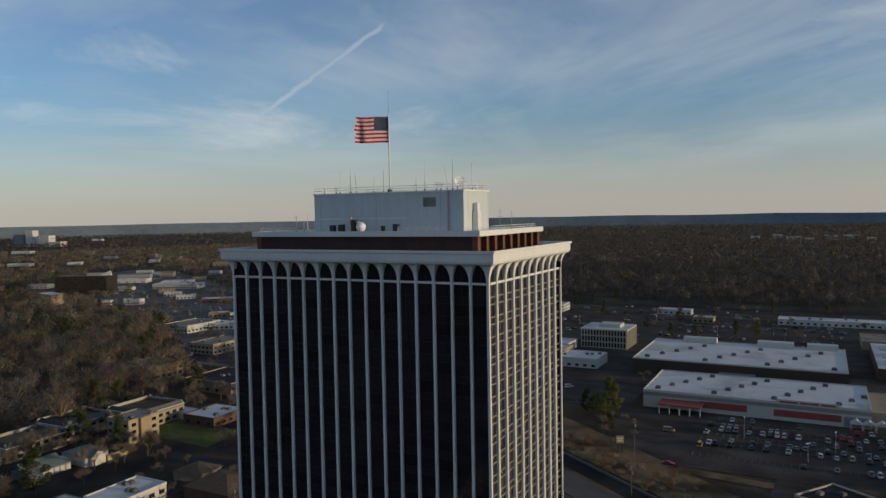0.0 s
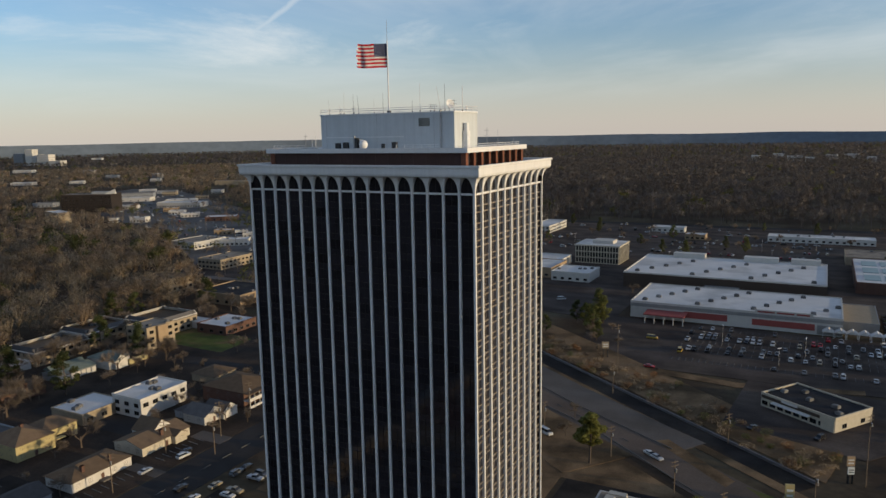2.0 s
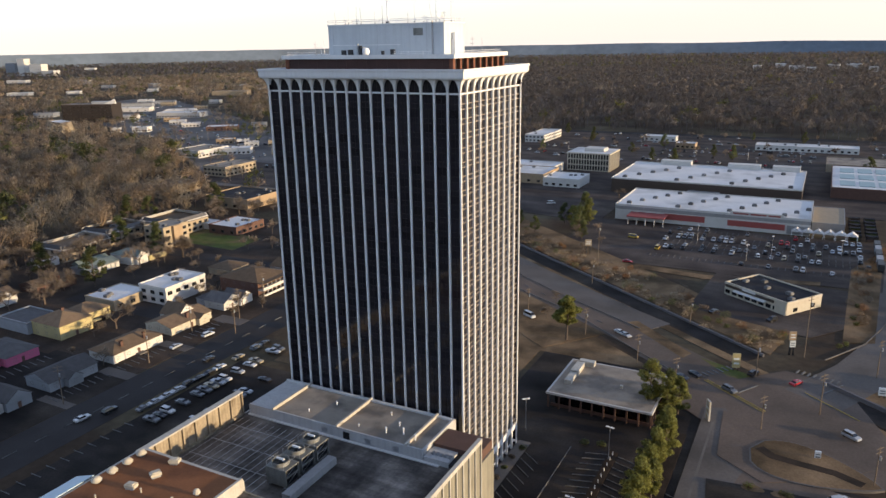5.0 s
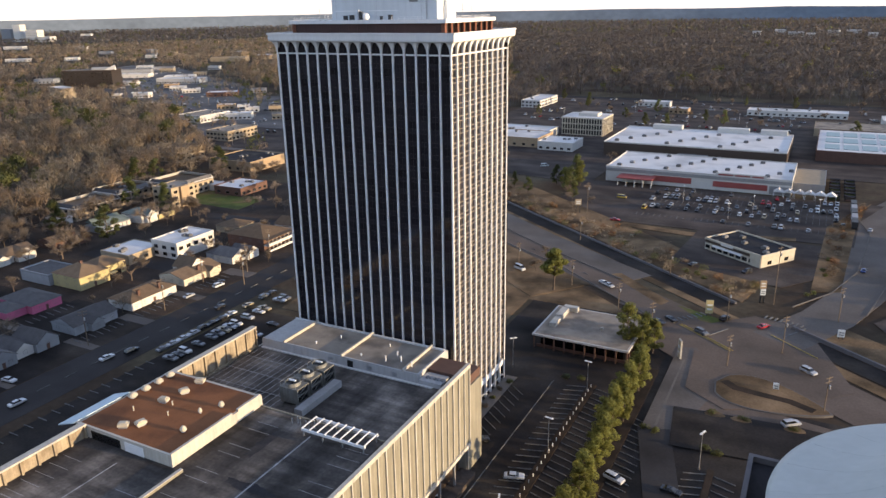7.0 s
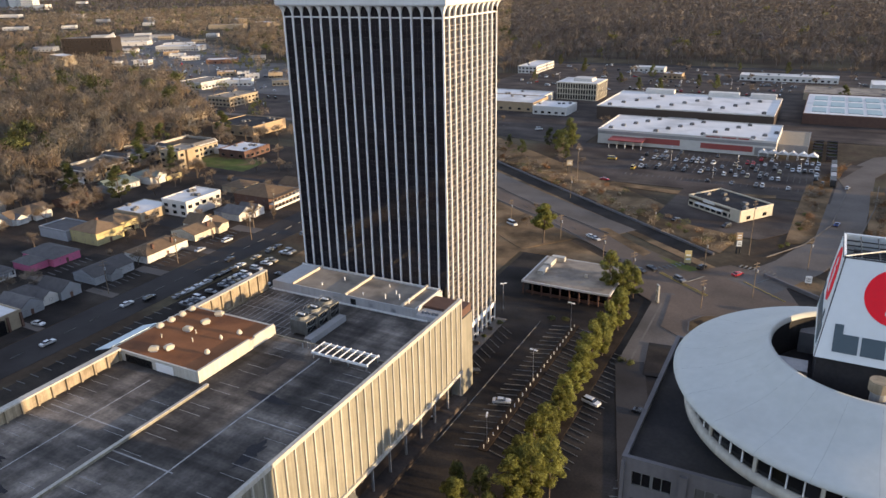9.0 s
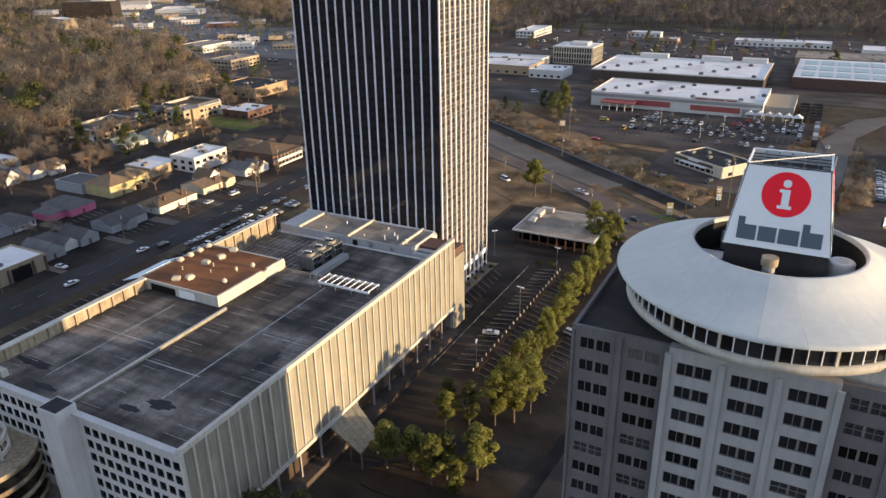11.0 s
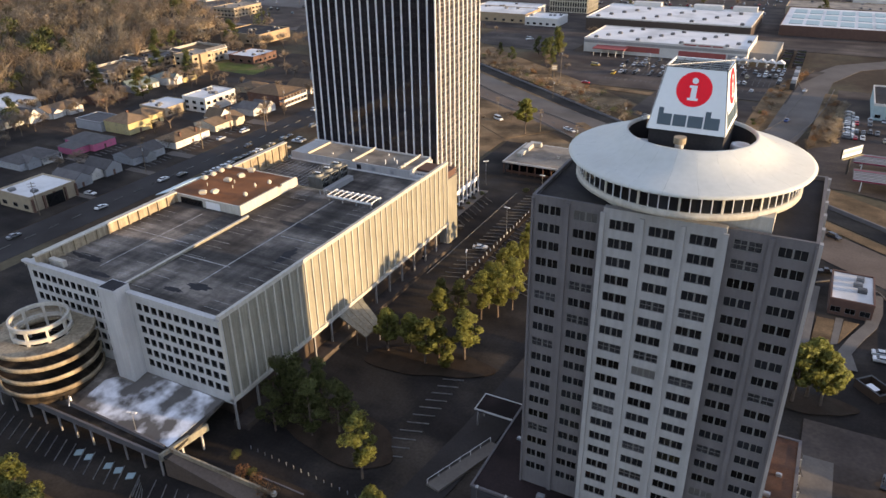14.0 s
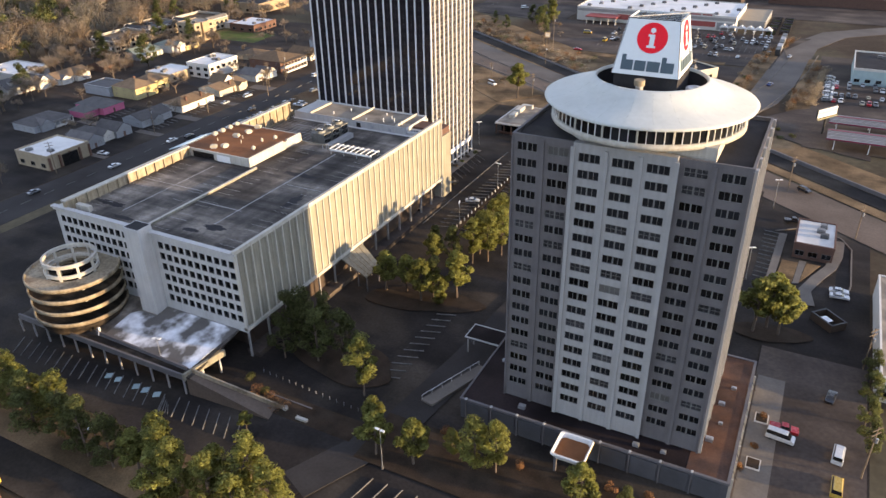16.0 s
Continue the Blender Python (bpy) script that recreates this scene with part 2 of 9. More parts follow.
sign_white = surf("white sign panel", (0.60, 0.63, 0.62), 0.5, var=0.04, scale=0.2, fine=1.5, bump=0.02)
sign_red = surf("red sign panel", (0.84, 0.010, 0.022), 0.7, var=0.06, scale=0.5, bump=0.02)
sign_dark = surf("slate lettering", (0.055, 0.085, 0.10), 0.5, var=0.06, scale=0.5, bump=0.02)
yellow_paint = surf("yellow paint", (0.55, 0.36, 0.05), 0.6, var=0.1, scale=0.5)
red_wall = surf("red band", (0.30, 0.070, 0.060), 0.7, var=0.15, scale=0.2)
tyre = surf("tyre rubber", (0.02, 0.02, 0.02), 0.8, var=0.1, bump=0)
car_glass = glassy("car glass", (0.012, 0.013, 0.015), 0.08, 0.2)
snow_white = surf("white patched membrane", (0.74, 0.75, 0.77), 0.8, var=0.16, scale=0.34, fine=1.5, other=(0.12, 0.11, 0.10), amount=0.60)


# ---- building helpers ----
class Geo:
    def __init__(self):
        self.v, self.f = [], []

    def add(self, verts, faces):
        n = len(self.v)
        self.v += [tuple(p) for p in verts]
        self.f += [tuple(n + i for i in q) for q in faces]
        return self

    def box(self, x0, y0, z0, x1, y1, z1):
        return self.add([(x0, y0, z0), (x1, y0, z0), (x1, y1, z0), (x0, y1, z0), (x0, y0, z1), (x1, y0, z1), (x1, y1, z1), (x0, y1, z1)],
                        [(3, 2, 1, 0), (4, 5, 6, 7), (0, 1, 5, 4), (1, 2, 6, 5), (2, 3, 7, 6), (3, 0, 4, 7)])

    def turned(self, cx, cy, w, d, z0, z1, deg):
        """A box w by d on the plan, turned about its centre."""
        c, s = math.cos(radians(deg)), math.sin(radians(deg))
        pts = [(cx + c * a * w / 2 - s * b * d / 2, cy + s * a * w / 2 + c * b * d / 2) for a, b in ((-1, -1), (1, -1), (1, 1), (-1, 1))]
        return self.prism(pts, z0, z1)

    def prism(self, pts, z0, z1):
        n = len(pts)
        self.add([(x, y, z0) for x, y in pts] + [(x, y, z1) for x, y in pts],
                 [tuple(range(n - 1, -1, -1)), tuple(range(n, 2 * n))] + [(i, (i + 1) % n, n + (i + 1) % n, n + i) for i in range(n)])
        return self

    def loft(self, rings, close=True, caps=True):
        n = len(rings[0])
        faces = []
        for r in range(len(rings) - 1):
            for i in range(n if close else n - 1):
                j = (i + 1) % n
                faces.append((r * n + i, r * n + j, (r + 1) * n + j, (r + 1) * n + i))
        if caps:
            faces += [tuple(range(n - 1, -1, -1)), tuple(range((len(rings) - 1) * n, len(rings) * n))]
        return self.add([p for ring in rings for p in ring], faces)

    def lathe(self, cx, cy, profile, n=48, a0=0.0, a1=360.0, closed_profile=False):
        full = abs(a1 - a0) >= 359.9
        m = n if full else n + 1
        prof = list(profile) + ([profile[0]] if closed_profile else [])
        rings = []
        for r, z in prof:
            rings.append([(cx + r * math.cos(radians(a0 + (a1 - a0) * i / n)), cy + r * math.sin(radians(a0 + (a1 - a0) * i / n)), z) for i in range(m)])
        return self.loft(rings, close=full, caps=False)

    def tube(self, p, q, r0, r1=None, n=6):
        p, q = Vector(p), Vector(q)
        r1 = r0 if r1 is None else r1
        d = (q - p).normalized()
        a = d.orthogonal().normalized()
        b = d.cross(a)
        ring = lambda c, r: [c + r * (math.cos(6.28319 * i / n) * a + math.sin(6.28319 * i / n) * b) for i in range(n)]
        return self.loft([ring(p, r0), ring(q, r1)])

    def cyl(self, cx, cy, r, z0, z1, n=16, r1=None):
        return self.tube((cx, cy, z0), (cx, cy, z1), r, r1, n)

    def dome(self, cx, cy, z, r, n=14, k=6, squash=1.0, full=False):
        lo = -90 if full else 0
        prof = [(max(r * math.cos(radians(lo + (90 - lo) * i / k)), 0.001), z + squash * r * math.sin(radians(lo + (90 - lo) * i / k))) for i in range(k + 1)]
        return self.lathe(cx, cy, prof, n)

    def gable(self, x0, y0, x1, y1, z0, z1, along="y", over=0.0):
        """A pitched roof as a closed wedge."""
        x0, y0, x1, y1 = x0 - over, y0 - over, x1 + over, y1 + over
        if along == "y":
            m = (x0 + x1) / 2
            v = [(x0, y0, z0), (x1, y0, z0), (x1, y1, z0), (x0, y1, z0), (m, y0, z1), (m, y1, z1)]
            f = [(3, 2, 1, 0), (0, 1, 4), (1, 2, 5, 4), (2, 3, 5), (3, 0, 4, 5)]
        else:
            m = (y0 + y1) / 2
            v = [(x0, y0, z0), (x1, y0, z0), (x1, y1, z0), (x0, y1, z0), (x0, m, z1), (x1, m, z1)]
            f = [(3, 2, 1, 0), (0, 1, 5, 4), (1, 2, 5), (2, 3, 4, 5), (3, 0, 4)]
        return self.add(v, f)

    def hip(self, x0, y0, x1, y1, z0, z1, over=0.4):
        x0, y0, x1, y1 = x0 - over, y0 - over, x1 + over, y1 + over
        h = min(x1 - x0, y1 - y0) / 2
        if x1 - x0 < y1 - y0:
            a, b = ((x0 + x1) / 2, y0 + h, z1), ((x0 + x1) / 2, y1 - h, z1)
        else:
            a, b = (x0 + h, (y0 + y1) / 2, z1), (x1 - h, (y0 + y1) / 2, z1)
        v = [(x0, y0, z0), (x1, y0, z0), (x1, y1, z0), (x0, y1, z0), a, b]
        f = [(3, 2, 1, 0), (0, 1, 4), (1, 2, 5, 4), (2, 3, 5), (3, 0, 4, 5)] if x1 - x0 < y1 - y0 else [(3, 2, 1, 0), (0, 1, 5, 4), (1, 2, 5), (2, 3, 4, 5), (3, 0, 4)]
        return self.add(v, f)

    def mesh(self, name, smooth=False):
        me = bpy.data.meshes.new(name)
        me.from_pydata(self.v, [], self.f)
        if smooth:
            me.shade_smooth()
        me.update()
        return me


def thing(name, label, category, group="", at=(0, 0, 0)):
    ob = new(name)
    ob.location = at
    ob.empty_display_size = 0.5
    return tagged(ob, label, category, group)


def part(name, geo, material, parent=None, label="", smooth=False):
    """One mesh object from a Geo (or a ready mesh), in world places, under a thing or a part."""
    me = geo if isinstance(geo, bpy.types.Mesh) else geo.mesh(name, smooth)
    if material is not None and not me.materials:
        for m in material if isinstance(material, (list, tuple)) else (material,):
            me.materials.append(m)
    ob = new(name, me)
    if parent is not None:
        ob.parent = parent
        if parent.type == "EMPTY":
            ob.matrix_parent_inverse = Matrix.Translation(-parent.location)
    return tagged(ob, label)


def piece(name, me, parent, m):
    """One more object on a shared mesh, at the world pose m."""
    ob = new(name, me)
    ob.parent = parent
    if parent.type == "EMPTY":
        ob.matrix_parent_inverse = Matrix.Translation(-parent.location)
    ob.matrix_basis = m
    return ob


def structure(name, geo, material, label, category, smooth=False, kind="structure"):
    ob = part(name, geo, material, None, "", smooth)
    return tagged(ob, label, category, "", kind)


def solo(name, geo, material, label, category, group="", smooth=False):
    return tagged(part(name, geo, material, None, "", smooth), label, category, group)
ramp_tan = surf("weathered tan concrete", (0.34, 0.275, 0.19), 0.85, var=0.25, scale=0.4, fine=2.5, streak=0.35, other=(0.20, 0.15, 0.10), amount=0.3)
lane_dark = surf("oil-dark ramp lane", (0.030, 0.024, 0.020), 0.9, var=0.4, scale=0.3, fine=2, other=(0.085, 0.062, 0.042), amount=0.35, smear=((0.06, 0.9, 1.0),), smear_by=0.4, spec=0.06)
road_brown = surf("brown worn asphalt", (0.138, 0.104, 0.082), 0.9, var=0.25, scale=0.06, fine=1.6, other=(0.112, 0.087, 0.069), amount=0.4, spec=0.06)
road_pale = surf("pale worn asphalt", (0.130, 0.112, 0.098), 0.9, var=0.22, scale=0.06, fine=1.6, other=(0.104, 0.090, 0.078), amount=0.4, spec=0.06)
wall_tan = surf("tan brick wall", (0.32, 0.255, 0.175), 0.85, var=0.12, scale=0.5, fine=5, each=0.12)
wall_orange = surf("orange brick wall", (0.33, 0.235, 0.145), 0.85, var=0.12, scale=0.5, fine=5)
wall_white = surf("white painted wall", (0.52, 0.495, 0.45), 0.8, var=0.08, scale=0.4, fine=3, each=0.1)
wall_yellow = surf("yellow painted wall", (0.42, 0.345, 0.17), 0.8, var=0.08, scale=0.4, fine=3)
wall_pink = surf("pink painted wall", (0.50, 0.12, 0.205), 0.8, var=0.08, scale=0.4, fine=3)
wall_brick = surf("dark red brick wall", (0.115, 0.062, 0.046), 0.85, var=0.15, scale=0.5, fine=6, each=0.15)
wall_grey = surf("grey siding", (0.25, 0.26, 0.27), 0.8, var=0.1, scale=0.4, fine=3, each=0.2)
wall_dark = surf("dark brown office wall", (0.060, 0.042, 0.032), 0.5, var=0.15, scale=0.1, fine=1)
shingle_brown = surf("brown roof shingles", (0.15, 0.105, 0.070), 0.95, var=0.18, scale=0.5, fine=5, each=0.25, spec=0.06)
shingle_grey = surf("grey roof shingles", (0.105, 0.10, 0.098), 0.95, var=0.18, scale=0.5, fine=5, each=0.25, spec=0.06)
shingle_green = surf("grey-green roof sheet", (0.135, 0.165, 0.145), 0.8, var=0.18, scale=0.5, fine=5, each=0.15, spec=0.1)
teal_trim = surf("pale teal trim", (0.26, 0.36, 0.37), 0.6, var=0.1, scale=0.5)
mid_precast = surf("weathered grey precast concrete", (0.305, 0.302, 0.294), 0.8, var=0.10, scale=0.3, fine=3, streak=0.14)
cooling_grey = surf("weathered grey-green steel", (0.20, 0.20, 0.18), 0.6, 0.2, var=0.3, scale=0.6, fine=4, streak=0.3)
# Paler copy of the bronze: the sun on the end walls is in the colour.
bronze_sunlit = surf("sun-bleached bronze mullion", (0.24, 0.20, 0.155), 0.5, 0.1, var=0.15, bump=0.0)
lot_line = surf("faded car-park line", (0.15, 0.147, 0.14), 0.9, var=0.45, scale=0.8, fine=4, spec=0.1)
canopy_blue = surf("pale blue sheet metal", (0.40, 0.50, 0.56), 0.5, 0.2, var=0.1, scale=0.4, fine=3)
asphalt_worn = surf("worn brown-grey asphalt", (0.064, 0.051, 0.044), 0.9, var=0.35, scale=0.06, fine=1.2, other=(0.092, 0.073, 0.060), amount=0.4, smear=((0.02, 0.10, 1.0),), smear_by=0.25, spec=0.06)
deck_line = surf("bright worn line paint", (0.30, 0.29, 0.275), 0.85, var=0.5, scale=0.6, fine=3)
wall_cream = surf("cream precast wall", (0.46, 0.41, 0.32), 0.85, var=0.12, scale=0.5, fine=4, each=0.06)
office_brown = surf("dark brown glass wall", (0.036, 0.027, 0.022), 0.35, var=0.2, scale=0.1, fine=1, spec=0.2)
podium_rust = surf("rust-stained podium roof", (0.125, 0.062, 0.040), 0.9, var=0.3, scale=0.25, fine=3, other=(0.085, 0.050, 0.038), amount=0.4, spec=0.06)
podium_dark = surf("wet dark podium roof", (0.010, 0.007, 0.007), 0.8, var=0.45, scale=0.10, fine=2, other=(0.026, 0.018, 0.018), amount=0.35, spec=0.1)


forecourt_grey = surf("pale grey forecourt paving", (0.150, 0.136, 0.124), 0.9, var=0.3, scale=0.03, fine=0.5, other=(0.10, 0.092, 0.085), amount=0.45, spec=0.06)
# Brown yard ground, its colour darkened partly for tree and house shade.
yard_shaded = surf("dark leaf-strewn yard", (0.070, 0.050, 0.037), 0.95, var=0.4, scale=0.08, fine=1.0, other=(0.040, 0.033, 0.028), amount=0.5, bump=0.2, spec=0.05)


# ---- ground, roads, paving ----
g = Geo()
rad = [0, 150, 400, 900, 1800, 3200, 4800]
rings = [[(r * math.cos(6.28319 * i / 64), r * math.sin(6.28319 * i / 64), 0.0) for i in range(64)] for r in rad[1:]]
g.loft(rings, caps=False)
g.add(rings[0], [tuple(range(64))])
structure("ground", g, earth, "brown winter ground of dead grass and fallen leaves", "ground")

LEVEL = [0.0]


def sheet(name, pts, material, label, category, z=None, thick=0.12):
    """A flat patch on the ground, each a little above the last so that no two faces share a plane."""
    LEVEL[0] += 0.006
    top = (0.02 + LEVEL[0]) if z is None else z
    g = Geo()
    g.prism(pts, top - thick, top)
    return structure(name, g, material, label, category)


def blob(cx, cy, a, b, turn, seed):
    """An uneven rounded bed outline."""
    out = []
    c, n = math.cos(radians(turn)), math.sin(radians(turn))
    for i in range(40):
        t = 6.28319 * i / 40
        k = 1 + 0.10 * math.sin(2 * t + seed) + 0.06 * math.sin(3 * t + 2 * seed) + 0.03 * math.sin(7 * t + seed)
        x, y = a * k * math.cos(t), b * k * math.sin(t)
        out.append((cx + c * x - n * y, cy + n * x + c * y))
    return out


def rect(x0, y0, x1, y1):
    return [(x0, y0), (x1, y0), (x1, y1), (x0, y1)]


def strip(line, width):
    """A ribbon of even width along a line of plan points, as a polygon."""
    left, right = [], []
    for i, p in enumerate(line):
        a, b = Vector(line[max(i - 1, 0)]), Vector(line[min(i + 1, len(line) - 1)])
        d = (b - a).normalized()
        n = Vector((-d.y, d.x)) * width / 2
        left.append(tuple(Vector(p) + n))
        right.append(tuple(Vector(p) - n))
    return right + left[::-1]


def ribbon(name, line, width, material, label, category, thick=0.12, z=None):
    LEVEL[0] += 0.006
    top = (0.02 + LEVEL[0]) if z is None else z
    poly = strip(line, width)
    n = len(line)
    g = Geo()
    for i in range(n - 1):
        g.prism([poly[i], poly[i + 1], poly[2 * n - 2 - i], poly[2 * n - 1 - i]], top - thick, top)
    return structure(name, g, material, label, category)


# Car park between the two towers and round them.
sheet("parking_lot", rect(-46, -48, 92, 140), asphalt, "dark worn asphalt car park between the office towers", "car park")
sheet("parking_lot", rect(-150, -60, -46, 135), asphalt, "dark asphalt yard beside the parking building", "car park")
sheet("parking_lot", [(-46, 140), (0, 140), (0, 166), (-20, 186), (-60, 186), (-60, 128), (-46, 128)], asphalt, "asphalt yard round the low bank building", "car park")
sheet("lawn", [(-140, 140), (-62, 140), (-62, 190), (-100, 240), (-150, 270)], dead_grass, "brown dormant grass behind the dark tower", "lawn")
sheet("lawn", [(-62, 186), (-22, 186), (-90, 238), (-100, 238)], dead_grass, "brown dormant grass beside the avenue", "lawn")
# The left street and the ground of the houses beyond it.
ribbon("road", [(-164, -600), (-164, 60), (-165, 170), (-170, 300), (-200, 430), (-330, 700), (-480, 1000)], 17, road_grey, "two-lane grey asphalt street past the houses", "road")
sheet("lot_ground", rect(-300, -30, -173, 110), asphalt, "dark asphalt drives and yards between the houses", "yard")
sheet("lawn", rect(-340, 110, -174, 300), yard_shaded, "leaf-strewn yards between the houses, darkened for shade", "lawn")
sheet("yard", rect(-262, 150, -205, 166), road_grey, "grey asphalt drive behind the houses", "drive")
sheet("yard", rect(-216, 108, -190, 113.5), asphalt, "narrow asphalt drive between houses", "drive")
sheet("lawn", [(-296, 240), (-250, 238), (-252, 262), (-298, 270)], green_grass, "small green lawn beside a tan building", "lawn")
ribbon("road", [(-172, 226), (-250, 224), (-330, 218)], 9, road_grey, "side street between the buildings", "road")
for x0, y0, x1, y1 in ((-187, 86, -173, 89.4), (-187, 107.5, -173, 112), (-187, 132, -173, 136.5), (-187, 159, -173, 165), (-210, 58, -173, 60.6), (-222, 84.5, -200, 88)):
    sheet("yard", rect(x0, y0, x1, y1), road_pale, "pale worn drive between the houses", "drive")
# The avenue and the rail wall along it.
AV = Vector((131, -100)).normalized()


def along_av(s, off):
    """A plan point s metres along the avenue's wall line and off metres to its near side."""
    return (-40.9 + AV.x * s + AV.y * off, 249.0 + AV.y * s - AV.x * off)


ribbon("rail_bed", [along_av(-420, 4.5), along_av(60, 4.5)], 8.5, asphalt, "dark cinder strip along the low wall", "rail bed")
ribbon("verge", [along_av(-420, 10.5), along_av(70, 10.5)], 4, dead_grass, "brown grass verge of the avenue", "verge")
ribbon("lawn", [along_av(-420, 40), along_av(20, 44)], 34, dead_grass, "brown winter grass beside the avenue", "lawn")
ribbon("road", [along_av(-420, 18.5), along_av(-40, 17.5), along_av(5, 15.5), along_av(24, 14)], 14, road_pale, "pale grey strip of old paving along the rail line", "road")
ribbon("road", [along_av(-420, 33), along_av(-60, 32), along_av(0, 28.5), along_av(40, 27)], 13, road_brown, "wide brownish asphalt avenue", "road")
ribbon("road", [along_av(39, 27), along_av(70, 26), along_av(180, 25), along_av(420, 24)], 18, road_brown, "wide brownish asphalt avenue past the junction", "road")
sheet("lawn", [(-42, 224), (-38, 227), (-15, 205), (-17, 200)], dead_grass, "brown grass triangle beside the avenue", "lawn")
sheet("lawn", [(-12, 203), (4, 196), (7, 191), (-2, 192)], green_grass, "olive grass triangle at the junction", "lawn")
ribbon("rail_bed", [along_av(78, 5), along_av(420, 5)], 8, asphalt, "dark cinder strip along the low wall", "rail bed")
ribbon("verge", [along_av(78, 12.5), along_av(420, 12.5)], 5, dead_grass, "brown grass verge by the avenue", "verge")
ribbon("verge", [along_av(92, -8), along_av(420, -8)], 14, dead_grass, "brown grass bank above the rail line", "verge")
sheet("road", [(-24, 176), (22, 138), (44, 160), (30, 200), (14, 204), (0, 190)], road_brown, "broad asphalt road junction", "road")
ribbon("road", [(22, 186), (36, 212), (46, 240), (50, 268), (53, 308), (56.5, 359), (72, 400), (130, 450)], 17, road_pale, "curving grey side road", "road")
sheet("parking_lot", [(-100, 300), (45, 300), (48, 345), (60, 382), (-100, 382)], asphalt_worn, "large asphalt shopping car park", "car park")
sheet("parking_lot", rect(-260, 440, 190, 790), asphalt_worn, "wide asphalt car parks round the shopping buildings", "car park")
sheet("parking_lot", [(-175, 385), (-95, 370), (-95, 445), (-175, 445)], asphalt_worn, "asphalt lorry yard", "car park")
sheet("verge", [along_av(-200, -3), along_av(60, -3), along_av(50, -24), along_av(-60, -30), along_av(-200, -34)], dead_grass, "rough brown bank above the rail wall", "verge")
sheet("lawn", [(-56, 293), (-24, 289), (22, 300), (22, 305), (-24, 295), (-56, 300)], dead_grass, "strip of dry grass at the car park edge", "lawn")
sheet("parking_lot", [(-24, 250), (20, 236), (40, 262), (34, 296), (-20, 300)], asphalt_worn, "small asphalt car park round a corner store", "car park")
sheet("lawn", [(58, 232), (70, 186), (70, 330), (62, 330)], dead_grass, "brown verge along the side road", "lawn")
sheet("lawn", [(30, 236), (40, 240), (44, 300), (47, 345), (54, 385), (34, 330)], dead_grass, "rough brown verge along the side road", "lawn")
sheet("parking_lot", [(50, 214), (60, 191), (70, 186), (92, 178), (92, 236), (70, 238), (62, 232)], asphalt_worn, "grey asphalt forecourt at the corner", "car park")
sheet("parking_lot", rect(68, 184, 190, 340), asphalt_worn, "asphalt forecourt and car lots", "car park")
ribbon("road", [(-600, 800), (-260, 790), (200, 800), (600, 830)], 16, road_grey, "distant cross street", "road")
ribbon("road", [(-178, 270), (-330, 392), (-486, 500), (-684, 625), (-900, 760), (-1200, 960)], 24, road_grey, "busy distant commercial avenue", "road")
sheet("parking_lot", [(-320, 372), (-395, 372), (-520, 466), (-659, 570), (-760, 595), (-863, 640), (-1184, 850), (-1240, 1010), (-1101, 998), (-898, 876), (-743, 782), (-603, 667), (-560, 690), (-400, 520)], forecourt_grey, "asphalt forecourts along the commercial avenue", "car park")
sheet("parking_lot", rect(-450, 380, -330, 470), asphalt_worn, "asphalt yard round small offices", "car park")
# Drives, pavements, islands near the round-roofed tower.
sheet("drive", [(-5, 116), (3, 116), (9, 142), (6, 160), (0, 170), (-5, 168)], road_pale, "pale concrete entrance drive", "drive")
sheet("drive", [(3, 116), (60, 124), (60, 133), (30, 138), (9, 142)], road_brown, "grey curving drive", "drive")
sheet("pavement", rect(-46.6, 60, -43.2, 128), paving, "concrete footway along the dark tower", "pavement")
sheet("parking_lot", rect(69.5, -22, 91.5, 40), asphalt_worn, "lighter worn asphalt beside the podium", "car park")
sheet("pavement", rect(70, -16, 75.6, 28), paving, "pale concrete forecourt with planters", "pavement")
sheet("pavement", [(-15, -48), (-2, -47), (6, -33), (-4, -25), (-20, -26)], asphalt, "worn asphalt turning area", "pavement")
ribbon("drive", [(-3, -44), (6, -25), (10, 5), (14, 60), (-2, 118)], 8, road_grey, "grey asphalt drive beside the grey tower", "drive")
for x0, y0, x1, y1 in ((-13.6, 58, -7.2, 150), (-23.4, 63, -21.2, 133), (13.0, 64, 14.4, 106)):
    sheet("planting_strip", rect(x0, y0, x1, y1), mulch, "mulched planting strip in the car park", "planting", thick=0.16)
sheet("planting_strip", blob(-19, -7, 16, 8.0, -8, 2.2), mulch, "brown planted bank under the evergreens", "planting")
sheet("planting_strip", blob(-12, 22.5, 14.5, 6.0, 12, 1.0), mulch, "brown planted strip under small pines", "planting", thick=0.08)
sheet("planting_strip", rect(-24, -30, 0, -24), mulch, "mulched bed with dry shrubs", "planting")
sheet("planting_strip", rect(-110, -60, 4, -47), dead_grass, "grass strip under a row of pines", "planting")
ribbon("road", [(-200, -64), (-40, -64.4), (60, -68), (160, -70)], 8.5, asphalt, "dark street beyond the pine row", "road")
sheet("planting_strip", rect(3, -33, 60, -19), mulch, "mulched bed with trees before the low podium", "planting")
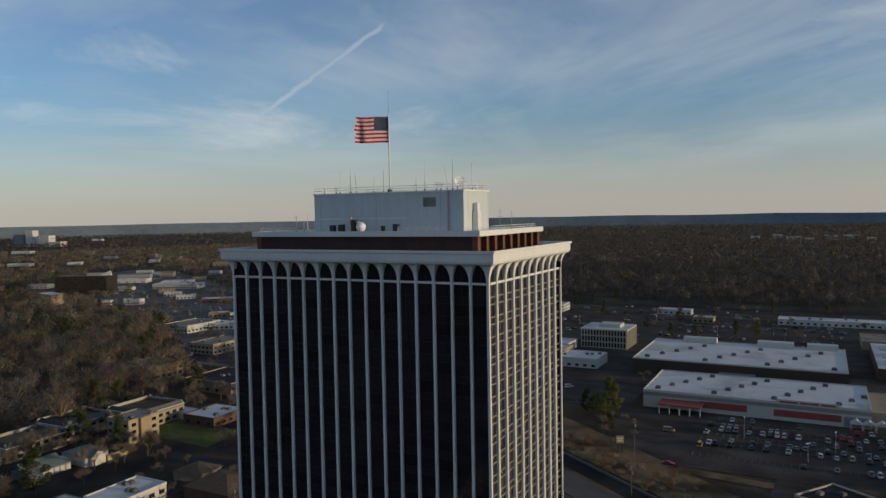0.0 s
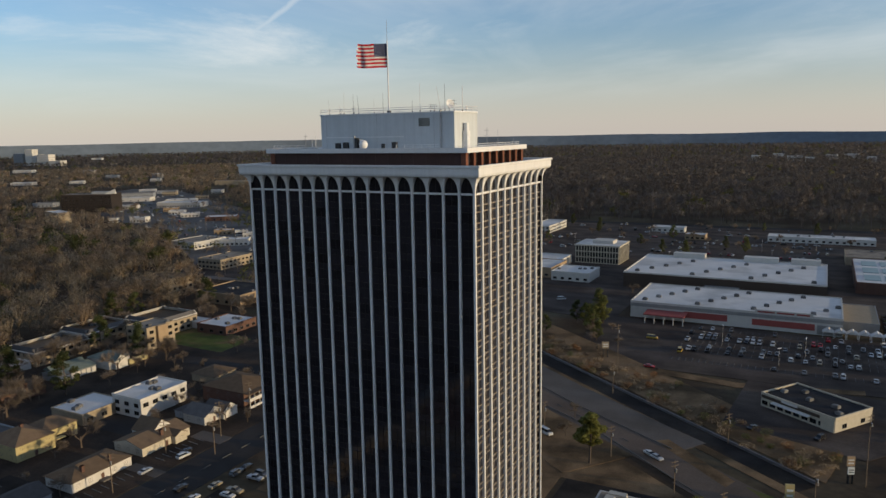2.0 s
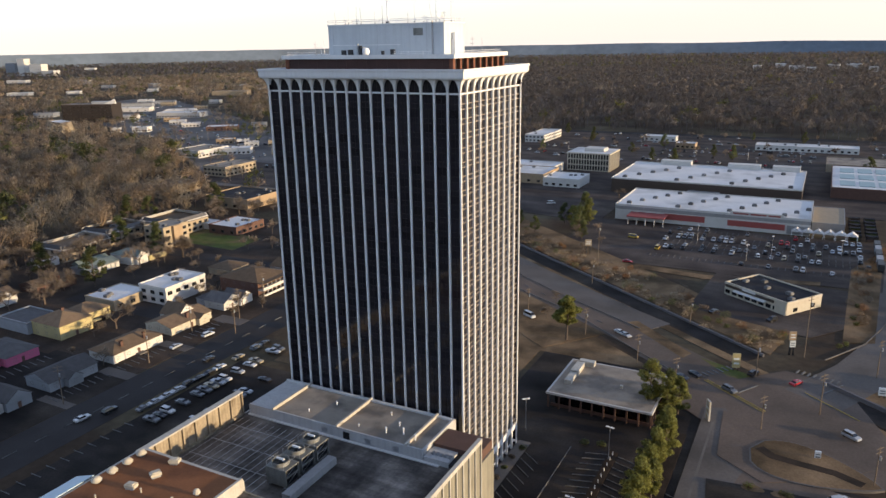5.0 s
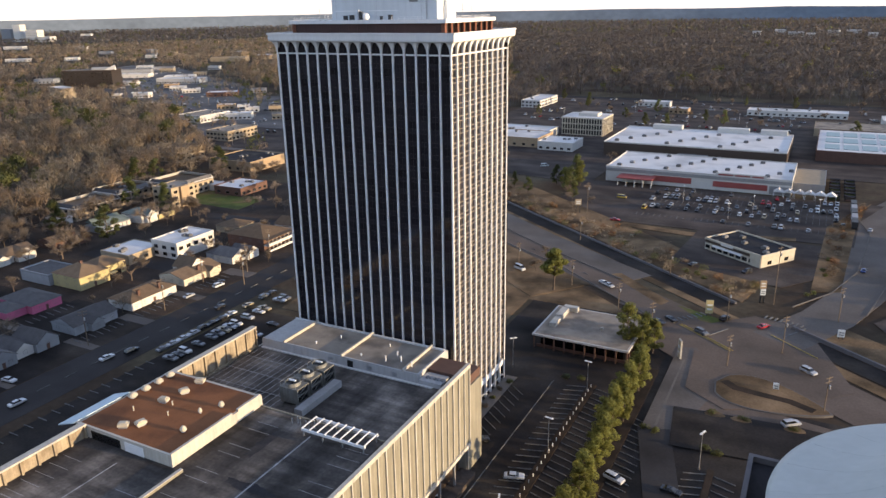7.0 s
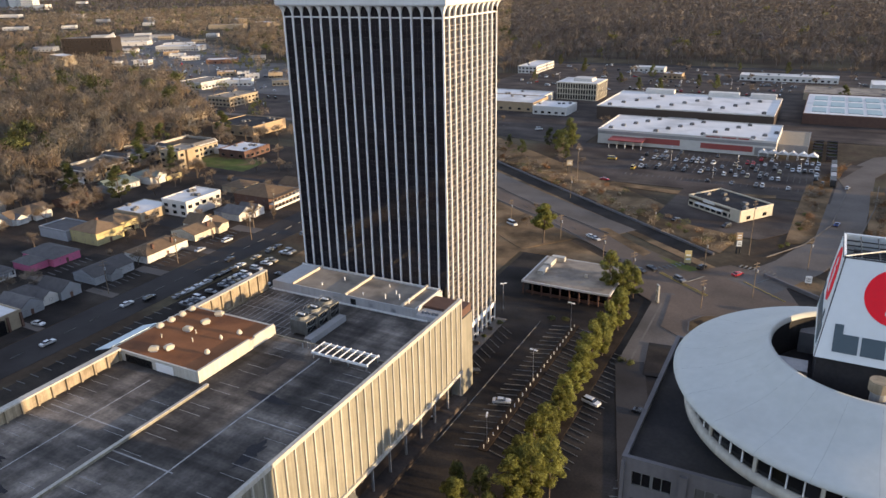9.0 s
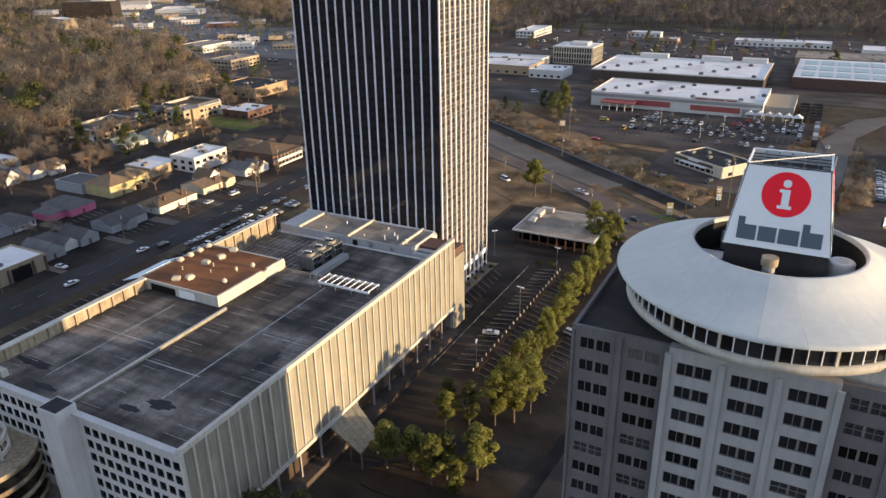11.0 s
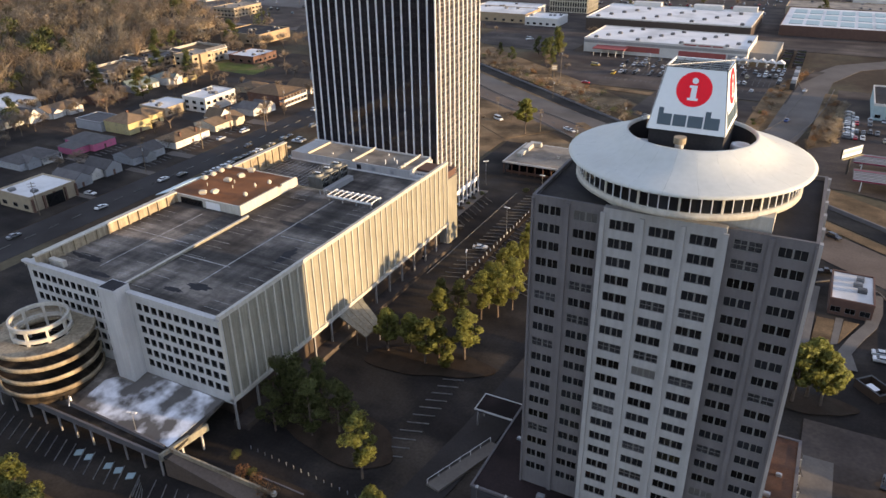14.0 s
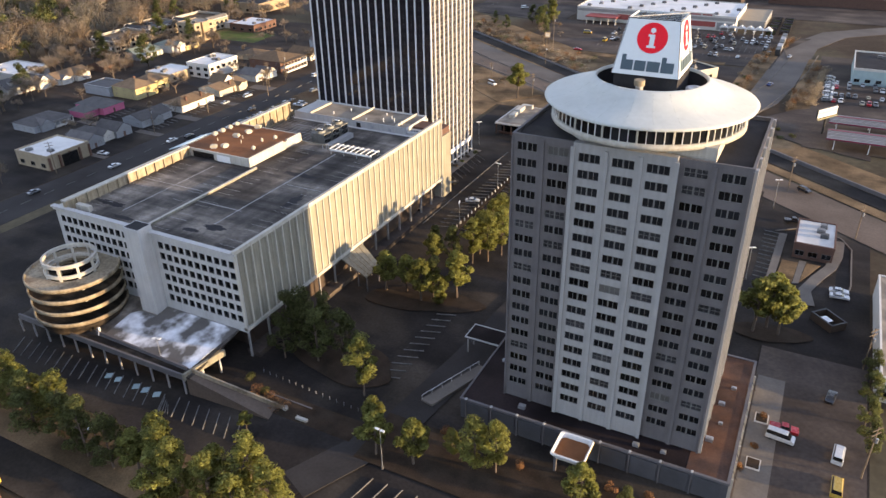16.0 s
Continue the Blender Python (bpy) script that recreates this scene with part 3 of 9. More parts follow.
# The small shop's walks, beds and drive.
sheet("pavement", [(66.6, 68.8), (68.6, 68.8), (69.8, 102.8), (67.6, 102.8)], paving, "pale footway beside the small shop", "pavement")
sheet("planting_strip", [(68.8, 69.6), (73.2, 73.0), (74.0, 85.4), (69.8, 85.4)], dead_grass, "tan planting bed before the small shop", "planting")
sheet("pavement", [(73.3, 72.6), (74.9, 73.6), (76.0, 87), (74.2, 87)], paving, "pale path to the small shop", "pavement")
sheet("planting_strip", [(75.0, 74.0), (77.0, 79.0), (79.6, 86), (76.1, 86)], dead_grass, "tan planting bed before the small shop", "planting")
ribbon("drive", [(83.8, 104), (83.6, 94), (82.2, 86), (79.0, 78), (76.6, 70.5), (78.0, 63)], 3.0, paving, "pale curving drive-through lane", "drive")
ribbon("kerb", [(80.9, 109), (84.6, 106), (87.2, 100), (87.4, 78), (86.4, 70)], 0.4, paving, "pale kerb round the small car park", "kerb", 0.3, 0.36)
ribbon("kerb", [(66.4, 104), (73, 109), (80.9, 109)], 0.4, paving, "pale kerb behind the small shop", "kerb", 0.3, 0.36)
sheet("planting_strip", blob(70.5, 46, 8.5, 4.0, 5, 0.4), mulch, "brown bed under two evergreens", "planting")
# Pale drive and the round planted island at the entrance.
sheet("drive", [(1.4, 143), (-0.2, 168), (14, 166), (24, 164.5), (28, 152), (22, 140), (12.8, 135)], road_brown, "brown worn drive round the entrance island", "drive")
def drop(k):
    """The island's outline, round at the drive and tapering along the avenue, scaled by k about its middle."""
    out = []
    for side in (1, -1):
        for i in range(16):
            u = i / 16 if side > 0 else 1 - i / 16
            w = side * 9.6 * max(math.sin(math.pi * u ** 0.62), 0) ** 0.75
            x, y = 8.3 + 30.2 * u + 0.18 * w, 149.6 - 5.8 * u + 0.98 * w
            out.append((20.5 + (x - 20.5) * k, 149.5 + (y - 149.5) * k))
    return out[::-1]


for k, m, lab, z in ((1.0, paving, "worn concrete kerb of the entrance island", 0.60), (0.965, dead_grass, "brown grass island tapering along the avenue", 0.64)):
    sheet("island", drop(k), m, lab, "island", z=z, thick=0.6)
ribbon("planting_strip", [(10.8, 151), (14, 148), (20, 147.2), (28, 146.4), (34, 143.6)], 2.6, mulch, "dark curving mulch bed on the island", "planting", 0.3, 0.68)
sheet("parking_lot", [(0.5, 131), (29.3, 134.0), (60, 132.6), (60, 118), (3, 112)], asphalt, "dark asphalt car park below the entrance island", "car park")
for x, y in ((10.9, 131.4), (17.4, 131.6), (29.9, 132.2)):
    sheet("planting_strip", blob(x, y, 2.8, 1.3, 5, x), dead_grass, "small brown bed at the end of a parking row", "planting", z=0.5, thick=0.4)
# Kerbs of the avenue.
ribbon("kerb", [along_av(-420, 39.6), along_av(-60, 38.6), (-64, 226), (-35, 202), (-14, 185)], 0.4, paving, "pale kerb along the avenue", "kerb", 0.3, 0.40)
ribbon("kerb", [along_av(-420, 26.3), along_av(-60, 25.6), along_av(-20, 24), along_av(0, 22), along_av(22, 20)], 0.4, paving, "pale kerb on the far side of the avenue", "kerb", 0.3, 0.40)
ribbon("kerb", [(47, 353), (52, 325), (46, 267), (37, 238), (25, 218)], 0.4, paving, "pale kerb along the side road", "kerb", 0.3, 0.40)
ribbon("kerb", [(66, 341), (63, 300), (58, 266), (48, 220)], 0.4, paving, "pale kerb along the side road", "kerb", 0.3, 0.40)
sheet("kerb", rect(-2.2, 118, -1.6, 160), paving, "pale kerb beside the entrance drive", "kerb", z=0.3, thick=0.3)

# The low wall along the rail line: a real concrete wall with a coping.
g = Geo()
for s0 in range(-420, 60, 12):
    a, b = along_av(s0, 0.35), along_av(s0 + 11.96, 0.35)
    c, d = along_av(s0 + 11.96, -0.35), along_av(s0, -0.35)
    g.prism([a, b, c, d], 0, 1.0)
structure("wall_rail", g, wing_precast, "long low grey concrete wall along the rail line", "wall")
g = Geo()
for s0 in range(84, 420, 12):
    a, b, c, d = along_av(s0, 0.35), along_av(s0 + 11.96, 0.35), along_av(s0 + 11.96, -0.35), along_av(s0, -0.35)
    g.prism([a, b, c, d], 0, 1.3)
structure("wall_rail", g, wing_precast, "low grey concrete wall continuing past the junction", "wall")

# Far country: a ring of woodland so far off that it does not shift, its haze painted in as blue-grey.
g = Geo()
ring = []
for i in range(241):
    a = 6.28319 * i / 240
    h = 70 + 5 * noise.noise((math.cos(a) * 9, math.sin(a) * 9, 1)) + 2.5 * noise.noise((math.cos(a) * 60, math.sin(a) * 60, 4))
    ring.append(h)
n = 240
g.add([(4700 * math.cos(6.28319 * i / n), 4700 * math.sin(6.28319 * i / n), -2) for i in range(n)] + [(4780 * math.cos(6.28319 * i / n), 4780 * math.sin(6.28319 * i / n), ring[i]) for i in range(n)],
      [(i, n + i, n + (i + 1) % n, (i + 1) % n) for i in range(n)])
far_haze = surf("far hazy woods", (0.150, 0.180, 0.205), 1.0, var=0.2, scale=0.004, fine=0.03, bump=0, spec=0)
structure("backdrop", g, far_haze, "distant wooded horizon with its haze painted blue-grey", "horizon")


# ---- the dark glass tower ----
TX0, TX1, TY0, TY1 = -94.35, -46.67, 95.0, 126.8
BAND, CORN0, CORN1, OUT = 93.0, 95.8, 97.6, 1.4
tower = thing("office_tower", "tall dark-glass office tower with white flared columns", "skyscraper", at=((TX0 + TX1) / 2, (TY0 + TY1) / 2, 0))
REC = 0.5
part("body", Geo().box(TX0 + 1.15, TY0 + 1.15, 0, TX1 - 1.15, TY1 - 1.15, 97.0), spandrel_dark, tower, "dark core behind the glass")
NF, NS = 16, 10
BF, BS = (TX1 - TX0) / NF, (TY1 - TY0) / NS


def column_mesh(half, bay):
    """Outer face at y = 0, the building behind it at +y; flares out and to both sides under the cornice."""
    rings = []

    def ring(z, w, o, back=REC + 0.3):
        return [(-w, back, z), (-w, -o + 0.12, z), (-w + 0.1, -o, z), (w - 0.1, -o, z), (w, -o + 0.12, z), (w, back, z)]

    rings.append(ring(0, half, 0))
    rings.append(ring(BAND, half, 0))
    h = CORN0 - BAND
    for k in range(1, 10):
        u = k / 9
        s = 1 - math.sqrt(max(1 - u * u, 0))
        rings.append(ring(BAND + u * h * 0.985, half + (bay / 2 - half - 0.01) * s, 1.15 * s))
    g = Geo()
    g.loft(rings)
    return g


def faced(x, y, side):
    return pose(x, y, 0, 0, 0, {"S": 0, "E": 90, "N": 180, "W": 270}[side])


front_col, side_col = column_mesh(0.19, BF).mesh("column"), column_mesh(0.22, BS).mesh("column")
for me in (front_col, side_col):
    me.materials.append(column_white)
for i in range(1, NF):
    piece("column", front_col, tower, faced(TX0 + BF * i, TY0, "S"))
    piece("column", front_col, tower, faced(TX0 + BF * i, TY1, "N"))
for i in range(1, NS):
    piece("column", side_col, tower, faced(TX1, TY0 + BS * i, "E"))
    piece("column", side_col, tower, faced(TX0, TY0 + BS * i, "W"))
for cx, cy, sx, sy in ((TX0, TY0, 1, 1), (TX1, TY0, -1, 1), (TX1, TY1, -1, -1), (TX0, TY1, 1, -1)):
    g = Geo()
    rings = []
    for k in range(-1, 10):
        u = max(k, 0) / 9
        s = 1 - math.sqrt(max(1 - u * u, 0))
        z = 0 if k < 0 else BAND + u * (CORN0 - BAND) * 0.985
        o, w = 1.15 * s, 0.40 + (BF / 2 - 0.4) * s
        x = sorted((cx - sx * o, cx + sx * w))
        y = sorted((cy - sy * o, cy + sy * w))
        rings.append([(x[0], y[0], z), (x[1], y[0], z), (x[1], y[1], z), (x[0], y[1], z)])
    g.loft(rings)
    part("column", g, column_white, tower)
# Rails: the white bar under the arches and the beam over the ground floor.
for z0, z1, o in ((BAND - 0.30, BAND + 0.02, 0.18), (4.8, 6.3, 0.10), (1.0, 1.4, 0.5)):
    for x0, y0, x1, y1 in ((TX0 + 0.3, TY0 + o, TX1 - 0.3, TY0 + 0.95), (TX0 + 0.3, TY1 - 0.95, TX1 - 0.3, TY1 - o), (TX1 - 0.95, TY0 + 0.96, TX1 - o, TY1 - 0.96), (TX0 + o, TY0 + 0.96, TX0 + 0.95, TY1 - 0.96)):
        part("rail", Geo().box(x0, y0, z0, x1, y1, z1), column_white, tower)
# Cornice: a moulded ring of four beams, and the roof inside it.
for k in range(4):
    g = Geo()
    lo, hi = (TX0, TY0), (TX1, TY1)

    def corner(o, z, i):
        x = lo[0] - o if i in (0, 3) else hi[0] + o
        y = lo[1] - o if i in (0, 1) else hi[1] + o
        return (x, y, z)

    prof = [(OUT - 0.22, CORN0 - 0.05), (OUT - 0.10, CORN0 + 0.30), (OUT - 0.10, CORN1 - 0.42), (OUT + 0.10, CORN1 - 0.36), (OUT + 0.10, CORN1), (OUT - 0.45, CORN1), (OUT - 0.50, CORN1 - 0.6), (-0.2, CORN1 - 0.6), (-0.2, CORN0 - 0.05)]
    j = (k + 1) % 4
    g.loft([[corner(o, z, k) for o, z in prof], [corner(o, z, j) for o, z in prof]])
    part("cornice", g, column_white, tower)
part("roof", Geo().box(TX0 - 0.1, TY0 - 0.1, 96.7, TX1 + 0.1, TY1 + 0.1, 97.05), roof_gravel, tower)

# Floors of glass: panes and dark spandrels in every bay, thin bronze rails between.
FLOORS, Z_LOW = 30, 6.3
FH = (BAND - 0.3 - Z_LOW) / FLOORS
SP = 1.05


def pane_mesh(w, h):
    g = Geo()
    g.box(-w / 2, -0.02, 0, -0.035, 0.03, h)
    g.box(0.035, -0.02, 0, w / 2, 0.03, h)
    me = g.mesh("window_pane")
    me.materials.append(tower_glass)
    return me


pane_f, pane_s = pane_mesh(BF - 0.48, FH - SP - 0.16), pane_mesh(BS - 0.50, FH - SP - 0.16)
rnd = random.Random(5)
rest = Geo()
span = Geo()
rails = Geo()
side_rails = Geo()


def place(side, u, z):
    if side == "S":
        return (TX0 + BF * (u + 0.5), TY0 + REC, z)
    if side == "N":
        return (TX0 + BF * (u + 0.5), TY1 - REC, z)
    if side == "E":
        return (TX1 - REC, TY0 + BS * (u + 0.5), z)
    return (TX0 + REC, TY0 + BS * (u + 0.5), z)


for side, bays, bw, me in (("S", NF, BF - 0.48, pane_f), ("E", NS, BS - 0.50, pane_s), ("N", NF, BF - 0.48, None), ("W", NS, BS - 0.50, None)):
    for fl in range(FLOORS):
        z = Z_LOW + fl * FH
        for u in range(bays):
            p = place(side, u, z)
            m = faced(p[0], p[1], side)
            tilt = pose(0, 0, z + SP + 0.08, rnd.gauss(0, 0.22), 0, rnd.gauss(0, 0.22))
            if me is not None and fl >= FLOORS - 11:
                piece("window_pane", me, tower, m @ tilt)
            else:
                h = FH - SP - 0.16
                mm = m @ tilt
                for a, b in ((-bw / 2, -0.035), (0.035, bw / 2)):
                    rest.add([mm @ Vector(q) for q in ((a, 0, 0), (b, 0, 0), (b, 0, h), (a, 0, h))], [(0, 1, 2, 3)])
            span.add([m @ Vector(q) for q in ((-bw / 2, -0.01, z + 0.04), (bw / 2, -0.01, z + 0.04), (bw / 2, -0.01, z + SP), (-bw / 2, -0.01, z + SP))], [(0, 1, 2, 3)])
        p = place(side, 0, 0)
    # Rails run the whole face; the columns stand in front of them.
    for fl in range(FLOORS + 1):
        z = Z_LOW + fl * FH
        for zz in ((z, z + SP) if fl < FLOORS else (z,)):
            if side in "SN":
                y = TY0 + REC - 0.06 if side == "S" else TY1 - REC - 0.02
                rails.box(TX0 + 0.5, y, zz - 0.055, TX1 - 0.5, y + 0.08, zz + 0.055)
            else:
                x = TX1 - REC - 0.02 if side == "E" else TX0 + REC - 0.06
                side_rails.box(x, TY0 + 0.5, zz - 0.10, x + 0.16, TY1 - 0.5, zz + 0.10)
    for u in range(bays):
        p = place(side, u, 0)
        m = faced(p[0], p[1], side)
        a, b = m @ Vector((-0.04, -0.06, Z_LOW)), m @ Vector((0.04, 0.03, BAND + 2.4))
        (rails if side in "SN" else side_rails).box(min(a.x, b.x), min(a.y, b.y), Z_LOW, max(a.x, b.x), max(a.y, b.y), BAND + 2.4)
        top = [m @ Vector(q) for q in ((-bw / 2 - 0.35, 0, BAND), (bw / 2 + 0.35, 0, BAND), (bw / 2 + 0.35, 0, CORN0), (-bw / 2 - 0.35, 0, CORN0))]
        rest.add(top, [(0, 1, 2, 3)])
        low = [m @ Vector(q) for q in ((-bw / 2, 0.1, 0.1), (bw / 2, 0.1, 0.1), (bw / 2, 0.1, 4.8), (-bw / 2, 0.1, 4.8))]
        rest.add(low, [(0, 1, 2, 3)])
tagged(part("glazing", rest, tower_glass, tower, "dark reflecting glass"), kind="stuff")
tagged(part("spandrel_glazing", span, tower_glass, tower), kind="stuff")
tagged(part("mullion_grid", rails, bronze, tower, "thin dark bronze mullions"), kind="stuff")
tagged(part("mullion_grid", side_rails, bronze_sunlit, tower, "bronze mullions of the end walls, coloured as if sunlit"), kind="stuff")

# Brown brick storey above the cornice.
bx0, by0, bx1, by1 = TX0 + 3.0, TY0 + 3.0, TX1 - 3.0, TY1 - 3.0
storey = thing("penthouse_storey", "red-brown brick storey with a white slab roof on the tower", "penthouse", at=((bx0 + bx1) / 2, (by0 + by1) / 2, 97.05))
part("wall", Geo().box(bx0 + 0.7, by0 + 0.7, 97.05, bx1 - 0.7, by1 - 0.7, 99.55), spandrel_dark, storey, "dark recessed openings")
pier = Geo().box(-0.42, 0, 97.05, 0.42, 0.9, 99.55).mesh("pier")
pier.materials.append(brown_brick)
# South piers take the shade-darkened brick; the others keep the plain one.
pier_shaded = pier.copy()
pier_shaded.materials.clear()
pier_shaded.materials.append(brick_shaded)
for i in range(17):
    x = bx0 + 0.42 + (bx1 - bx0 - 0.84) * i / 16
    piece("pier", pier_shaded, storey, faced(x, by0 + 0.2, "S"))
    piece("pier", pier, storey, faced(x, by1, "N"))
for i in range(9):
    y = by0 + 0.42 + (by1 - by0 - 0.84) * (i + 0.0) / 8
    piece("pier", pier, storey, faced(bx1 + 0.003, y, "E"))
    piece("pier", pier, storey, faced(bx0 - 0.003, y, "W"))
for k, (x0, y0, x1, y1) in enumerate(((bx0 + 0.9, by0 + 0.25, bx1 - 0.9, by0 + 0.6), (bx0 + 0.9, by1 - 0.6, bx1 - 0.9, by1 - 0.25))):
    part("brick_panel", Geo().box(x0, y0, 97.05, x1, y1, 99.5), brick_shaded, storey, "wall panel in the brick tone darkened for shade")
g = Geo().box(bx0 - 0.5, by0 - 0.5, 99.55, bx1 + 0.5, by1 + 0.5, 100.1)
for x0, y0, x1, y1 in ((bx0 - 0.56, by0 - 0.56, bx1 + 0.56, by0 - 0.2), (bx0 - 0.56, by1 + 0.2, bx1 + 0.56, by1 + 0.56), (bx0 - 0.56, by0 - 0.2, bx0 - 0.2, by1 + 0.2), (bx1 + 0.2, by0 - 0.2, bx1 + 0.56, by1 + 0.2)):
    g.box(x0, y0, 99.52, x1, y1, 100.35)
part("roof_slab", g, column_white, storey, "white slab roof with a low kerb")

# Plant room on the roof.
PX0, PX1, PY0, PY1, PZ0, PZ1 = -85.3, -55.9, 106.3, 116.0, 100.1, 106.5
plant = thing("plant_room", "white windowless plant room on the tower roof", "plant room", at=((PX0 + PX1) / 2, (PY0 + PY1) / 2, PZ0))
part("wall", Geo().box(PX0, PY0, PZ0, PX1, PY1, PZ1), pent_white, plant)
part("cap", Geo().box(PX0 - 0.15, PY0 - 0.15, PZ1, PX1 + 0.15, PY1 + 0.15, PZ1 + 0.22), white_metal, plant)
part("louvre", Geo().box(-63.2, PY0 - 0.08, 104.1, -60.9, PY0 + 0.02, 105.6), cooling_grey, plant, "grey louvred vent")
for x in (-72.3, -60.0, -84.0):
    part("panel_joint", Geo().box(x - 0.04, PY0 - 0.03, PZ0, x + 0.04, PY0 + 0.01, PZ1), steel, plant)
part("pipe", Geo().tube((-58.6, PY0 - 0.2, PZ0), (-58.6, PY0 - 0.2, PZ1 + 0.5), 0.16, n=8), steel, plant)
part("lower_band", Geo().box(PX0 + 1.2, PY0 - 0.05, 102.2, -66.5, PY0 + 0.01, 102.35), white_metal, plant)


def railing(parent, pts, z, high=1.05, gap=1.8, material=None):
    """Posts and two rails along a line of plan points."""
    material = material or white_metal
    for a, b in zip(pts, pts[1:]):
        a, b = Vector(a), Vector(b)
        n = max(int((b - a).length / gap), 1)
        for k in range(n):
            p = a.lerp(b, k / n)
            part("post", Geo().tube((p.x, p.y, z), (p.x, p.y, z + high), 0.045, n=5), material, parent)
        for h in (high, high * 0.55):
            part("rail", Geo().tube((a.x, a.y, z + h), (b.x, b.y, z + h), 0.04, n=5), material, parent)


rl = thing("roof_railing", "white pipe railing round the plant room roof", "railing", at=(PX0, PY0, PZ1 + 0.22))
railing(rl, [(PX0, PY0), (PX1, PY0), (PX1, PY1), (PX0, PY1), (PX0, PY0)], PZ1 + 0.22, 0.9, 2.2)
rl = thing("roof_railing", "white pipe railing on the tower's upper roof", "railing", at=(bx1, by0, 100.1))
railing(rl, [(-63.5, by0 + 0.6), (-55.0, by0 + 0.6)], 100.1, 0.8, 1.6)
railing(rl, [(bx1 - 0.4, by0 + 6), (bx1 - 0.4, by1 - 1)], 100.1, 0.8, 1.6)
railing(rl, [(bx0 + 0.4, by0 + 0.6), (bx0 + 8, by0 + 0.6)], 100.1, 0.8, 1.6)

# Aerials, each a slim whip with a foot.
rnd = random.Random(11)


def aerial(x, y, z, h, lean=0.0, cross=False, thick=0.055):
    ob = thing("aerial", "slim pale whip aerial on the roof" if not cross else "short aerial mast with cross arms", "aerial", "roof aerials", at=(x, y, z))
    part("mast", Geo().tube((x, y, z), (x + lean, y, z + h), thick, thick * 0.5, 5), white_metal if rnd.random() < 0.6 else steel, ob)
    part("foot", Geo().cyl(x, y, 0.10, z, z + 0.3, 6), dark_metal, ob)
    if cross:
        for k in (0.6, 0.85):
            part("arm", Geo().tube((x - 0.5, y, z + h * k), (x + 0.5, y, z + h * k), 0.03, n=4), steel, ob)
    return ob


zt = PZ1 + 0.22
for f, h, lean, cross in ((0.03, 2.8, -0.25, 0), (0.075, 1.9, 0, 0), (0.115, 1.2, 0, 1), (0.165, 4.1, 0.1, 0), (0.21, 3.9, 0, 0), (0.25, 1.3, 0, 1), (0.29, 3.4, -0.3, 0), (0.37, 2.7, 0, 0), (0.42, 3.9, 0, 0), (0.66, 2.2, 0, 0), (0.745, 5.2, 0, 0),
                          (0.80, 1.5, 0, 1), (0.845, 1.4, 0, 1), (0.90, 4.4, -0.9, 0), (0.905, 4.9, 0, 0), (0.965, 2.2, 0, 1)):
    aerial(PX0 + (PX1 - PX0) * f, PY0 + 0.5 + 3 * rnd.random(), zt, h, lean, bool(cross))
aerial(PX1 - 0.6, PY0 + 4.6, zt, 4.6, 0, False, 0.09)
for x, y, h, cr in ((bx0 + 6.2, by0 + 3, 3.0, True), (bx0 + 7.0, by0 + 4, 2.2, True), (bx0 + 8.6, by0 + 3, 3.4, False), (bx1 - 2, by0 + 13, 3.6, True), (bx1 - 2, by0 + 18, 3.2, False), (bx1 - 1.2, by1 - 2, 1.6, False), (bx0 + 1.2, by0 + 3, 1.2, True)):
    aerial(x, y, 100.1, h, 0, cr)


def dish(x, y, z, r, turn, label):
    ob = thing("satellite_dish", label, "satellite dish", at=(x, y, z))
    g = Geo()
    g.lathe(0, 0, [(0.02, 0), (r * 0.5, r * 0.09), (r * 0.85, r * 0.24), (r, r * 0.36), (r * 0.98, r * 0.40), (r * 0.8, r * 0.28), (0.02, 0.06)], 16)
    m = pose(x, y, z + r * 1.5, 75, 0, turn)
    g.v = [tuple(m @ Vector(p)) for p in g.v]
    part("bowl", g, white_metal, ob, smooth=True)
    part("stand", Geo().tube((x, y, z), (x, y, z + r * 1.5), 0.08, n=6), steel, ob)


dish(PX1 - 2.0, PY0 + 2.0, zt, 0.85, 60, "white satellite dish on the plant room roof")
dish(PX1 - 0.8, PY0 + 6.5, zt, 0.45, 100, "small white dish on the plant room roof")
dome = thing("radome", "white round radome on the tower roof", "radome", at=(-71.0, by0 + 1.6, 100.1))
part("shell", Geo().dome(-71.0, by0 + 1.6, 101.0, 0.8, full=True, k=10), white_metal, dome, smooth=True)
part("base", Geo().cyl(-71.0, by0 + 1.6, 0.45, 100.1, 100.5, 10), steel, dome)
for x, w, h in ((-79.4, 0.9, 1.1), (-77.6, 1.0, 1.2), (-75.6, 0.25, 2.4), (-75.0, 0.5, 2.0), (-74.2, 0.25, 1.7), (-66.8, 0.9, 1.2), (-69.3, 0.4, 0.9)):
    g = Geo().box(x - w / 2, by0 + 5.2, 100.1, x + w / 2, by0 + 5.9, 100.1 + h)
    g.box(x - w / 2 - 0.05, by0 + 5.15, 100.1 + h, x + w / 2 + 0.05, by0 + 5.95, 100.16 + h)
    solo("roof_vent", g, dark_metal if w > 0.3 else steel, "small dark roof vent before the plant room", "vent", "roof vents")
g = Geo().box(PX1 + 0.1, PY0 + 3.2, 100.1, PX1 + 1.0, PY0 + 4.5, 103.2)
g.box(PX1 + 0.25, PY0 + 3.4, 103.2, PX1 + 0.85, PY0 + 4.3, 104.6)
solo("roof_cabinet", g, white_metal, "pale equipment cabinet beside the plant room", "cabinet")

